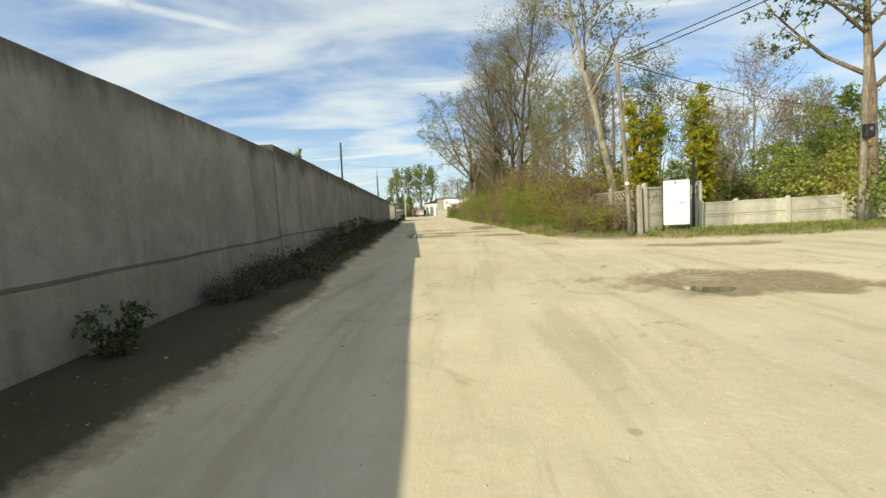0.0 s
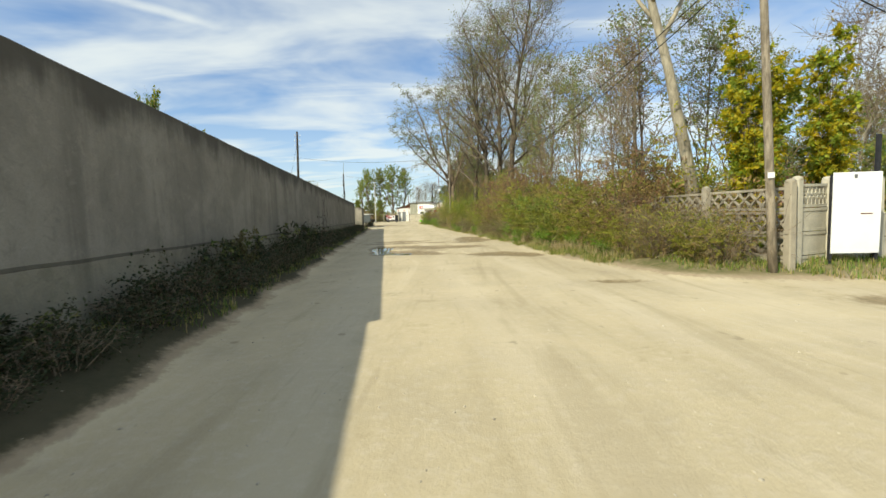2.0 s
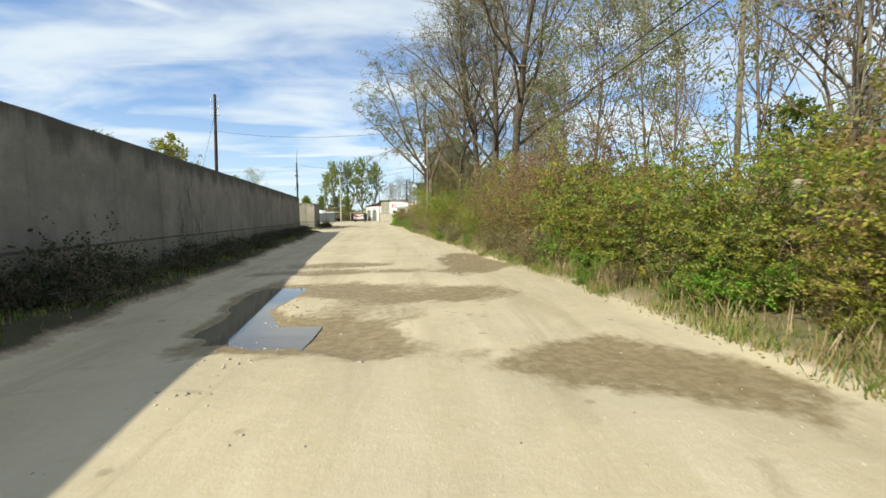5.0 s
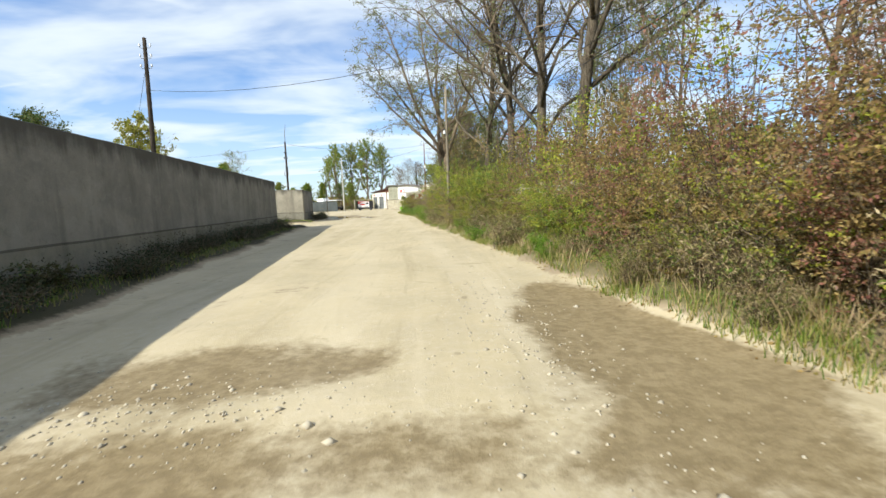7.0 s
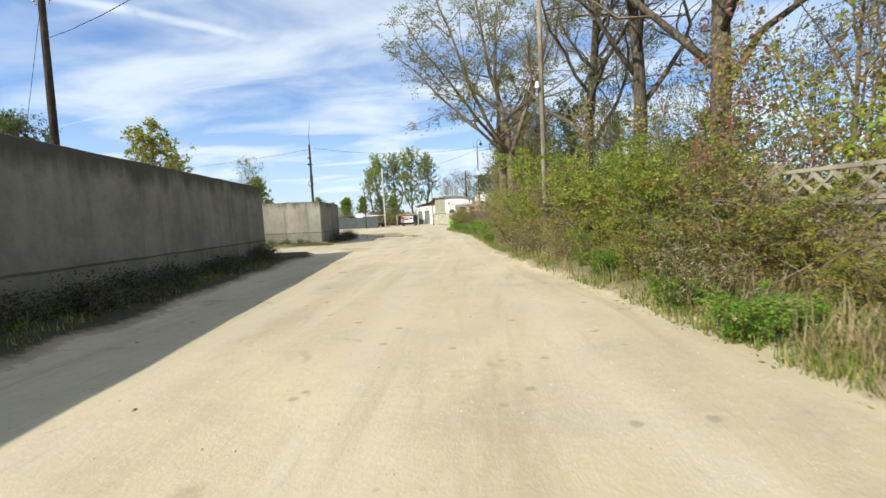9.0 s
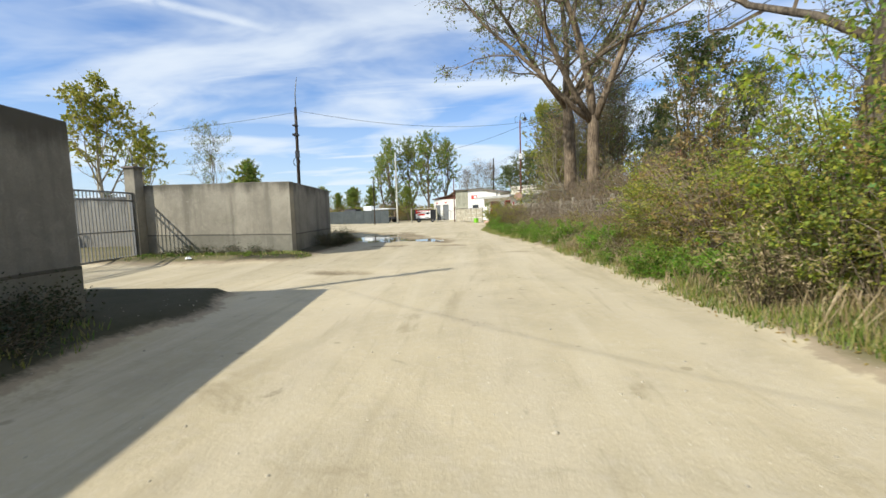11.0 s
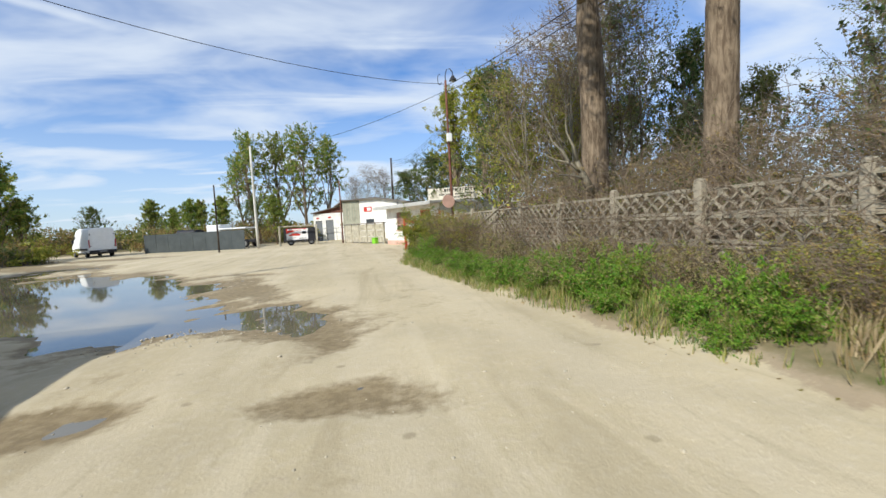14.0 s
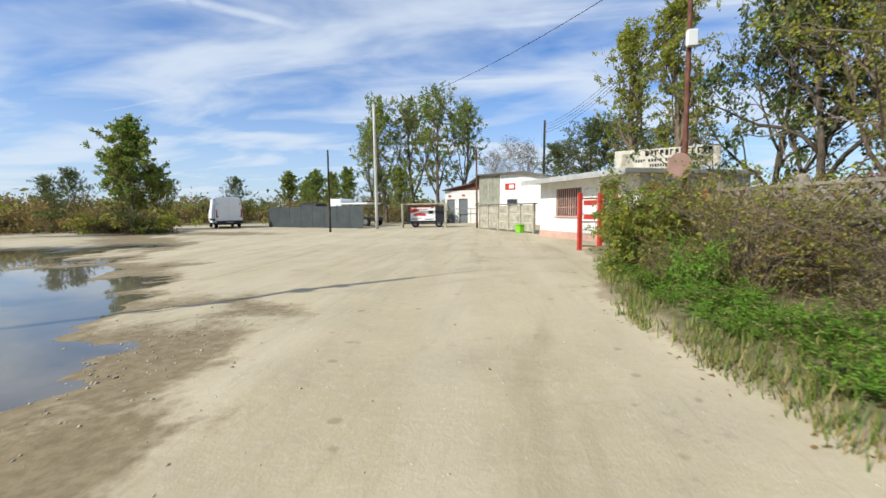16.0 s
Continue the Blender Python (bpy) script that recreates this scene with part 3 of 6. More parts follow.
# ---- walls ----
def wall_run(name, p, q, h0, h1, thick, low0, low1, label, mat="wall", proud=0.006, step=0.6, sink=-0.3):
    """A cast concrete wall from p to q with a proud plinth; the wall's face lies to the right of p to q, thickness to the left."""
    p, q = Vector((*p, 0)), Vector((*q, 0))
    d = (q - p).normalized()
    out = Vector((d.y, -d.x, 0))
    n = max(2, int((q - p).length / step))
    top = thing(name, pose(0, 0, 0), label, "wall", kind="structure")
    rng = random.Random(name + str(p.y))

    def loft(part_name, profile, material):
        v, f = [], []
        for i in range(n + 1):
            t = i / n
            base = p.lerp(q, t)
            jog = rng.uniform(-0.008, 0.008)
            ring = profile(t, jog)
            for o, z in ring:
                v.append(base + out * o + Vector((0, 0, z)))
        m = len(ring)
        for i in range(n):
            for k in range(m):
                j = (k + 1) % m
                f.append((i * m + k, (i + 1) * m + k, (i + 1) * m + j, i * m + j))
        f.append(tuple(range(m)))
        f.append(tuple(n * m + k for k in range(m))[::-1])
        return link_mesh(part_name, v, f, material, top)

    hh = lambda t: h0 + (h1 - h0) * t
    ll = lambda t: low0 + (low1 - low0) * t
    loft("wall_face", lambda t, j: [(0, sink), (j * 0.6, ll(t)), (j * 0.6, (ll(t) + hh(t)) / 2), (0, hh(t) - 0.02 + j), (-0.02, hh(t) + j), (-thick + 0.02, hh(t) + j * 0.5), (-thick, hh(t) - 0.02), (-thick, sink)], mat)
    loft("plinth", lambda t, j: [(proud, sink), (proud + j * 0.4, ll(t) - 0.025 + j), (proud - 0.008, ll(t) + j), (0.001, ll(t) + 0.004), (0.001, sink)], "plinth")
    # flush dark strip that draws the line above the plinth
    loft("ledge", lambda t, j: [(0.0, ll(t) - 0.02 + j), (proud + 0.003, ll(t) - 0.016 + j * 1.5), (proud + 0.003, ll(t) + 0.022 + j), (0.0, ll(t) + 0.026 + j)], "dark_line")
    return top


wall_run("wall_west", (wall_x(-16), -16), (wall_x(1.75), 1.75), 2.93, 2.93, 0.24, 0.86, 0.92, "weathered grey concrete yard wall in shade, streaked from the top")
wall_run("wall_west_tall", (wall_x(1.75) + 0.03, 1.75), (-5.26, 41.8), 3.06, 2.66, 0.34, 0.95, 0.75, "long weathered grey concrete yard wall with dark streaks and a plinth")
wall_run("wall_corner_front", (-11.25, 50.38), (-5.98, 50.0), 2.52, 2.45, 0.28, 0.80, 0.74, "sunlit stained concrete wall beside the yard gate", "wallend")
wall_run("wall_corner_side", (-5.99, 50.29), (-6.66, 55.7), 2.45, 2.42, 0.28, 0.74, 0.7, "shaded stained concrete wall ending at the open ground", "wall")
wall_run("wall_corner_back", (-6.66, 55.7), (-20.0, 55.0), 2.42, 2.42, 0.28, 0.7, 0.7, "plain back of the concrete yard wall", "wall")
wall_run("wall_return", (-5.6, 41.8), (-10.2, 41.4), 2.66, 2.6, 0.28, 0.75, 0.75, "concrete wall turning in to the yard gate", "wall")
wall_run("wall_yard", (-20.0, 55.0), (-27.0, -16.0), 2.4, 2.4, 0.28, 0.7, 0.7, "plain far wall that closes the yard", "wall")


def wall_crack(y, z, seed, reach=1.1):
    """A branching crack that runs up the face of the long wall."""
    rng = random.Random(seed)
    v, f = [], []
    starts = [(y, z, 0.9)]
    for arm in range(5):
        cy, cz, up = starts[rng.randrange(len(starts))]
        way, pts = rng.uniform(-0.9, 0.9), []
        for k in range(9):
            pts.append((wall_x(cy) + (0.034 if cy > 1.75 else 0.002), cy, cz))
            starts.append((cy, cz, up))
            way += rng.uniform(-0.5, 0.5)
            cy += 0.07 * reach * way + rng.uniform(-0.03, 0.03)
            cz += 0.07 * reach * up * rng.uniform(0.3, 1.4)
        tube_data(pts, [0.005 * (1 - 0.09 * k) for k in range(9)], 4, v, f, False)
    return tagged(link_mesh("wall_crack", v, f, "dark_line"), "dark branching crack in the concrete wall face", "crack", "cracks in the wall")


for y, z, seed in ((20.7, 0.6, 3), (21.0, 0.6, 4), (21.6, 0.8, 5), (22.1, 0.7, 6)):
    wall_crack(y, z, seed, 1.5)


def gate_column(x, y, h):
    t = thing("gate_column", pose(x, y, ground_z(x, y) - 0.05), "plastered concrete gate column with a dark cap", "column")
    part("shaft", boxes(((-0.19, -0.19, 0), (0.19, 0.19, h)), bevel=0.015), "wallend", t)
    part("cap", boxes(((-0.24, -0.24, h), (0.24, 0.24, h + 0.07)), bevel=0.02), "roof", t, "dark tile cap")
    tube("barb_arm", [(0, 0, h + 0.07), (0, 0, h + 0.42), (-0.12, 0, h + 0.62)], 0.022, "metal", t, 6, "bent steel arm for wire")
    return t


gate_column(-11.45, 50.22, 2.95)
gate_column(-10.45, 41.7, 2.9)


def gate_leaf(p, q, h, sag=0.0):
    p, q = Vector(p), Vector(q)
    L = (q - p).length
    ang = math.degrees(math.atan2(q.y - p.y, q.x - p.x))
    t = thing("yard_gate", pose(p.x, p.y, 0.12, 0, 0, ang), "grey steel bar gate closing the yard entrance", "gate", "leaves of the yard gate")
    bm = boxes(((0, -0.025, 0), (L, 0.025, 0.06)), ((0, -0.025, h - 0.30), (L, 0.025, h - 0.25)), ((0, -0.025, h - 0.05), (L, 0.025, h)), ((0, -0.03, 0), (0.06, 0.03, h)), ((L - 0.06, -0.03, 0), (L, 0.03, h)), ((0, -0.02, h * 0.4), (L, 0.02, h * 0.4 + 0.04)))
    part("gate_frame", bm, "metal", t)
    n = int(L / 0.13)
    first = None
    for k in range(1, n):
        if first is None:
            first = part("bar", boxes(((-0.011, -0.011, 0), (0.011, 0.011, h - 0.05))), "metal", t)
            first.location = (L * k / n, 0, 0.03)
        else:
            b = new("bar", first.data)
            b.parent = t
            b.location = (L * k / n, 0, 0.03)
    return t


gate_leaf((-11.4, 50.02), (-11.1, 46.1), 2.15)
gate_leaf((-11.1, 46.0), (-10.5, 41.95), 2.15)


# ---- concrete lattice fence ----
def lattice_mesh(w, h):
    """A cast panel: two rails and a row of crossed curved bars."""
    bm = bmesh.new()
    box(bm, (0, -0.028, 0), (w, 0.028, 0.055))
    box(bm, (0, -0.028, h - 0.055), (w, 0.028, h - 0.004))
    n = 7
    c = w / n
    for k in range(n):
        for flip in (0, 1):
            last = None
            for s in range(5):
                t = s / 4
                x = c * (k + 0.5) + (0.5 - t) * c * (1 if flip else -1) + 0.035 * math.sin(2 * math.pi * t) * (1 if flip else -1)
                z = 0.05 + (h - 0.1) * t
                ring = [bm.verts.new((x + dx, dy, z)) for dx, dy in ((-0.026, -0.02), (0.026, -0.02), (0.026, 0.02), (-0.026, 0.02))]
                if last:
                    for a in range(4):
                        b = (a + 1) % 4
                        bm.faces.new((last[a], last[b], ring[b], ring[a]))
                last = ring
    bmesh.ops.remove_doubles(bm, verts=bm.verts, dist=0.0005)
    return bm


def solid_panel(w, h):
    bm = boxes(((0, -0.02, 0), (w, 0.02, h - 0.005)))
    box(bm, (0, -0.032, h - 0.06), (w, 0.032, h - 0.006))
    box(bm, (0, -0.032, 0.0), (w, 0.032, 0.05))
    return bm


def post_bm(h):
    bm = bmesh.new()
    box(bm, (-0.075, -0.065, -0.3), (0.075, 0.065, h), 0.015)
    g = bmesh.ops.create_uvsphere(bm, u_segments=8, v_segments=5, radius=0.085, matrix=Matrix.Translation((0, 0, h)) @ Matrix.Diagonal((1, 1, 0.6, 1)))
    return bm


def concrete_fence(label, stations, rows, mats, kinds, post_up=0.12, wood="fence", group="", sunk=None):
    """Posts at the stations and rows of cast panels between them. kinds: for each row 'lattice' or 'solid'."""
    x0, y0 = stations[0]
    top = thing("concrete_fence", pose(0, 0, 0), label, "fence", group)
    rng = random.Random(label)
    meshes = {}
    for i, (x, y) in enumerate(stations):
        z = ground_z(x, y) if sunk is None else sunk
        key = "post"
        if key not in meshes:
            ob = part("post", post_bm(rows * 0.44 + post_up), wood, top)
            meshes[key] = ob.data
        else:
            ob = new("post", meshes[key]); ob.parent = top
        nx, ny = stations[min(i + 1, len(stations) - 1)]
        px, py = stations[max(i - 1, 0)]
        ob.matrix_basis = pose(x, y, z - 0.04, rng.uniform(-1.5, 1.5), rng.uniform(-1.5, 1.5), math.degrees(math.atan2(ny - py, nx - px)))
        if i + 1 == len(stations):
            break
        L = math.hypot(nx - x, ny - y)
        for r in range(rows):
            kind = kinds[r] if isinstance(kinds[r], str) else kinds[r](i)
            key = (kind, round(L, 2))
            if key not in meshes:
                ob = part("panel", lattice_mesh(L - 0.13, 0.43) if kind == "lattice" else solid_panel(L - 0.13, 0.43), mats, top)
                meshes[key] = ob.data
            else:
                ob = new("panel", meshes[key]); ob.parent = top
            a = math.degrees(math.atan2(ny - y, nx - x))
            dx, dy = (nx - x) / L * 0.065, (ny - y) / L * 0.065
            ob.matrix_basis = pose(x + dx, y + dy, z + 0.0 + r * 0.44, rng.uniform(-0.8, 0.8), rng.uniform(-0.5, 0.5), a)
    return top


fence_points = [(fence_x(6.4 + 2.06 * k), 6.4 + 2.06 * k) for k in range(31)]
concrete_fence("weathered cast concrete lattice fence overgrown with scrub", fence_points, 4, "fence", ["lattice"] * 4, sunk=-0.10)
side_a = [(9.27, 6.53), (10.15, 6.85), (11.3, 7.0)]
concrete_fence("pale cast concrete panel fence behind the white board", side_a, 4, "fencepale", ["solid", "solid", "solid", "lattice"], wood="fencepale", sunk=-0.05)
side_b = [(11.3, 7.05), (12.75, 7.4), (14.2, 7.0), (15.9, 6.9), (17.9, 6.7), (19.9, 6.5), (21.9, 6.3), (23.9, 6.1), (25.9, 5.9)]
concrete_fence("low pale concrete panel fence along the side road", side_b, 3, "fencepale", ["solid", "solid", lambda i: "solid" if i < 3 else "lattice"], 0.05, wood="fencepale", sunk=-0.22)


# ---- trees and scrub ----
def grow(rng, height, radius, lean=(0, 0), limbs=10, spread=0.9, first=0.3, up=0.6, twigs=6, level_twigs=5, bend=0.15, twig_len=0.9, girth=0.6):
    """A branching skeleton: rows of (points, radii, level), and the ends at which leaves sit."""
    rows, ends = [], []

    def path(start, way, length, r0, r1, n, wander, lift):
        pts, rad, p, w = [start.copy()], [r0], start.copy(), way.normalized()
        for i in range(n):
            w = (w + Vector((rng.gauss(0, wander), rng.gauss(0, wander), rng.gauss(0, wander) + lift))).normalized()
            p = p + w * (length / n)
            pts.append(p.copy())
            rad.append(r0 + (r1 - r0) * (i + 1) / n)
        return pts, rad, w

    trunk, tr, _ = path(Vector((0, 0, -0.2)), Vector((lean[0], lean[1], 1)), height, radius, radius * 0.12, 12, bend * 0.25, 0.03)
    tr[0] = radius * 1.25
    rows.append((trunk, tr, 0))
    for k in range(limbs):
        f = first + (0.97 - first) * (k + rng.random() * 0.7) / limbs
        i = min(int(f * 12), 11)
        s = trunk[i].lerp(trunk[i + 1], f * 12 - i)
        r = (tr[i] + tr[i + 1]) / 2
        a = k * 2.4 + rng.uniform(-0.5, 0.5)
        way = Vector((math.cos(a) * spread, math.sin(a) * spread, up + 0.5 * f))
        ln = height * (1.05 - f) * rng.uniform(0.45, 0.7) + 0.7
        lp, lr, lw = path(s, way, ln, r * girth, r * 0.1, 6, bend, 0.10)
        rows.append((lp, lr, 1))
        for j in range(twigs):
            g = 0.2 + 0.8 * (j + rng.random()) / twigs
            ii = min(int(g * 6), 5)
            bs = lp[ii].lerp(lp[ii + 1], g * 6 - ii)
            dirn = (lp[ii + 1] - lp[ii]).normalized()
            side = Vector((rng.gauss(0, 1), rng.gauss(0, 1), rng.gauss(0, 0.6) + 0.35)).normalized()
            bl = ln * rng.uniform(0.22, 0.42) + 0.35
            bp, br, bw = path(bs, dirn * 0.6 + side, bl, lr[ii] * 0.55 + 0.004, 0.006, 4, bend * 1.3, 0.08)
            rows.append((bp, br, 2))
            for q in range(level_twigs):
                h = 0.25 + 0.75 * (q + rng.random()) / level_twigs
                jj = min(int(h * 4), 3)
                ts = bp[jj].lerp(bp[jj + 1], h * 4 - jj)
                side = Vector((rng.gauss(0, 1), rng.gauss(0, 1), rng.gauss(0, 0.7) + 0.3)).normalized()
                tp, trr, _ = path(ts, (bp[jj + 1] - bp[jj]).normalized() * 0.7 + side, twig_len * rng.uniform(0.4, 1.0), 0.007, 0.003, 2, 0.2, 0.05)
                rows.append((tp, trr, 3))
                ends.append((tp[1], tp[2]))
    return rows, ends


def tree(seed, x, y, height, radius, bark, leaf, leaves, size, label, category="tree", group="", lean=(0, 0), twist=0.0, name="tree", **kw):
    rng = random.Random(seed)
    rows, ends = grow(rng, height, radius, lean, **kw)
    top = thing(name, pose(x, y, ground_z(x, y) - 0.05, 0, 0, twist), label, category, group)
    v, f = [], []
    tube_data(rows[0][0], rows[0][1], 10, v, f)
    link_mesh("trunk", v, f, bark, top, "", True)
    if name == "poplar":
        for pts, rad, lv in rows[1:]:
            if lv == 1:
                tube("limb", pts, rad, bark, top, 7)
    else:
        v, f = [], []
        for pts, rad, lv in rows[1:]:
            if lv == 1:
                tube_data(pts, rad, 6, v, f)
        link_mesh("branching", v, f, bark, top, "", True)
    v, f = [], []
    for pts, rad, lv in rows[1:]:
        if lv >= 2:
            tube_data(pts if lv == 2 else [pts[0], pts[-1]], rad if lv == 2 else [rad[0] * 1.2, rad[-1]], 3 if lv == 2 else 2, v, f, False)
    link_mesh("brushwood", v, f, "twig", top)["kind"] = "stuff"
    if leaves:
        nr = np.random.default_rng(seed)
        e = np.array([[*a, *b] for a, b in ends])
        e = e[nr.random(len(e)) < 0.55]
        pick = nr.integers(0, len(e), leaves)
        t = nr.uniform(-0.3, 1.15, (leaves, 1))
        c = e[pick, :3] * (1 - t) + e[pick, 3:] * t + nr.normal(size=(leaves, 3)) * 0.07
        lv, lf = leaf_cards(c, size, nr)
        cards_object("crown", lv, lf, leaf, top)
    return top


def spot(x, y, turn, s=1.0, sx=None):
    wide = s if sx is None else sx
    return pose(x, y, ground_z(x, y) - 0.05, 0, 0, turn) @ Matrix.Diagonal((wide, wide, s, 1))


def again(ob, x, y, turn, s=1.0, sx=None):
    return copy_thing(ob, spot(x, y, turn, s, sx))


def mass(name, label, category, rows):
    """Many plants grown into one another, as one mesh. rows: a plant and a pose."""
    co, loops, totals, shade, mats, base = [], [], [], [], [], 0
    for ob, m in rows:
        a = np.array(m)
        for c in ob.children:
            me = c.data
            p = np.empty(len(me.vertices) * 3)
            me.vertices.foreach_get("co", p)
            k, n = np.empty(len(me.loops), np.int32), np.empty(len(me.polygons), np.int32)
            me.loops.foreach_get("vertex_index", k)
            me.polygons.foreach_get("loop_total", n)
            if me.materials[0] not in mats:
                mats.append(me.materials[0])
            co.append(p.reshape(-1, 3) @ a[:3, :3].T + a[:3, 3])
            loops.append(k + base)
            totals.append(n)
            shade.append(np.full(len(n), mats.index(me.materials[0]), np.int32))
            base += len(me.vertices)
    co, loops, totals = np.concatenate(co), np.concatenate(loops), np.concatenate(totals)
    me = bpy.data.meshes.new(name)
    me.vertices.add(len(co)); me.vertices.foreach_set("co", co.ravel())
    me.loops.add(len(loops)); me.loops.foreach_set("vertex_index", loops)
    me.polygons.add(len(totals)); me.polygons.foreach_set("loop_start", np.concatenate([[0], np.cumsum(totals)[:-1]]).astype(np.int32))
    for m in mats:
        me.materials.append(m)
    me.polygons.foreach_set("material_index", np.concatenate(shade))
    me.update(calc_edges=True)
    return tagged(new(name, me), label, category, kind="stuff")


def kite_leaves(p, d, size, nr, long=1.9, up=0.6):
    """Leaves that stand off their twigs: p where each sits, d the twig's way. Kites with a fold along the midrib."""
    n = len(p)

    def unit(a):
        return a / (np.linalg.norm(a, axis=1)[:, None] + 1e-9)

    way = d * 0.6 + unit(nr.normal(size=(n, 3)))
    way[:, 2] -= 0.2
    way = unit(way)
    face = nr.normal(size=(n, 3)) * 0.7
    face[:, 2] += up
    across = unit(np.cross(way, face))
    face = np.cross(across, way)
    s = size * nr.uniform(0.55, 1.25, (n, 1))
    v = np.empty((n, 4, 3))
    v[:, 0] = p
    v[:, 1] = p + way * s * long * 0.45 + across * s * 0.5 + face * s * 0.14
    v[:, 2] = p + way * s * long
    v[:, 3] = p + way * s * long * 0.45 - across * s * 0.5 + face * s * 0.14
    return v.reshape(-1, 3), np.arange(4 * n).reshape(n, 4)


def old_poplar(seed, x, y, r, fork, stems, bark, label, leaves=15000, size=0.078, group="thick-trunked poplars"):
    """A thick clear trunk that forks into great stems: stems are (way, length, share of the trunk's girth)."""
    rng, nr = random.Random(seed), np.random.default_rng(seed)
    top = thing("poplar", pose(x, y, ground_z(x, y) - 0.05), label, "tree", group)

    def path(p, way, length, n, wander, lift):
        pts, w = [p.copy()], way.normalized()
        for i in range(n):
            w = (w + Vector((rng.gauss(0, wander), rng.gauss(0, wander), rng.gauss(0, wander) + lift))).normalized()
            pts.append(pts[-1] + w * (length / n))
        return pts

    def along(pts, f):
        i = min(int(f * (len(pts) - 1)), len(pts) - 2)
        return pts[i].lerp(pts[i + 1], f * (len(pts) - 1) - i), (pts[i + 1] - pts[i]).normalized()

    trunk = path(Vector((0, 0, -0.3)), Vector((rng.uniform(-0.03, 0.03), 0, 1)), fork + 0.3, 8, 0.02, 0.02)
    v, f = [], []
    tube_data(trunk, [r * (1.35, 1.12, 1.03, 0.98, 0.95, 0.92, 0.9, 0.88, 0.7)[k] for k in range(9)], 12, v, f)
    link_mesh("trunk", v, f, bark, top, "", True)
    v, f, ends = [], [], []
    for way, length, share in stems:
        way = Vector(way)
        p = path(trunk[-1] - Vector((0, 0, 0.35)), way, length, 9, 0.09, 0.03)
        girth = [r * share * (1 - 0.09 * k) for k in range(10)]
        tube("limb", p, girth, bark, top, 9)
        for k in range(13):
            g = 0.14 + 0.84 * (k + rng.random() * 0.8) / 13
            s, w = along(p, g)
            a = k * 2.4 + rng.uniform(-0.6, 0.6)
            side = Vector((math.cos(a), math.sin(a), rng.uniform(0.0, 0.8)))
            ln = length * (1.15 - g) * rng.uniform(0.3, 0.55) + 0.8
            q = path(s, w * 0.5 + side, ln, 6, 0.16, 0.03)
            rr = r * share * (1 - 0.85 * g) * 0.4 + 0.008
            tube_data(q, [rr * (1 - 0.14 * i) for i in range(7)], 5, v, f, False)
            for j in range(8):
                s2, w2 = along(q, 0.15 + 0.85 * (j + rng.random()) / 8)
                side = Vector((rng.gauss(0, 1), rng.gauss(0, 1), rng.gauss(0.1, 0.6))).normalized()
                b = path(s2, w2 * 0.6 + side, rng.uniform(0.6, 1.5), 4, 0.22, -0.03)
                tube_data(b, [0.013, 0.010, 0.008, 0.006, 0.004], 3, v, f, False)
                for i in range(15):
                    s3, w3 = along(b, 0.2 + 0.8 * rng.random())
                    side = Vector((rng.gauss(0, 1), rng.gauss(0, 1), rng.gauss(0, 0.7))).normalized()
                    e = s3 + (w3 * 0.6 + side).normalized() * rng.uniform(0.25, 0.75)
                    tube_data([s3, e], [0.006, 0.003], 2, v, f, False)
                    ends.append((*s3, *e))
    link_mesh("brushwood", v, f, "twig", top)["kind"] = "stuff"
    e = np.array(ends)
    e = e[nr.random(len(e)) < 0.5]
    pick = nr.integers(0, len(e), leaves)
    t = nr.uniform(0.1, 1.05, (leaves, 1))
    d = e[pick, 3:] - e[pick, :3]
    d /= np.linalg.norm(d, axis=1)[:, None]
    lv, lf = kite_leaves(e[pick, :3] * (1 - t) + e[pick, 3:] * t, d, size, nr, 1.4, 0.2)
    cards_object("crown", lv, lf, "leaf_grey", top)
    return top


# the great half-bare poplars on the verge
tree(11, 9.9, 10.2, 12.0, 0.19, "barkpale", "leaf_grey", 2600, 0.085, "leaning pale-barked poplar with thin grey-green leaves", lean=(-0.17, -0.02), limbs=9, twigs=7, level_twigs=8, first=0.45, spread=0.75, up=0.6, name="poplar")
multi = [(8.8, 33.7, 0.27, (0.01, 0.02), 19.0, 0.25, 0.75), (8.6, 38.15, 0.29, (0.02, 0.0), 19.5, 0.2, 0.8), (7.9, 41.6, 0.26, (-0.02, 0.0), 18.5, 0.24, 0.8), (7.0, 45.2, 0.25, (-0.05, 0.0), 16.5, 0.2, 0.95)]
for k, (x, y, r, ln, h, low, wide) in enumerate(multi):
    tree(20 + k, x, y, h, r, "barkdark", "leaf_grey", 7000, 0.07, "tall half-bare grey poplar in a close row", group="row of grey poplars", lean=ln, twig_len=1.5, limbs=22, twigs=12, level_twigs=15, first=low, spread=wide, up=0.75, girth=0.46, bend=0.22, name="poplar")
old_poplar(35, 5.35, 56.6, 0.29, 5.2, [((-0.85, -0.25, 0.45), 10.0, 0.42), ((-0.55, -0.15, 0.9), 13.5, 0.5), ((-0.12, 0.1, 1), 13.5, 0.68), ((0.5, -0.1, 0.9), 11.0, 0.6)], "bark", "thick-trunked poplar forking low over the road with sparse leaves")
old_poplar(36, 5.05, 60.25, 0.34, 6.6, [((-0.7, -0.3, 0.75), 11.0, 0.4), ((-0.05, 0.2, 1), 12.5, 0.55), ((0.55, 0.1, 0.85), 10.0, 0.5), ((0.2, -0.7, 0.7), 7.0, 0.3)], "bark", "stout poplar with a clear trunk and broken snags")

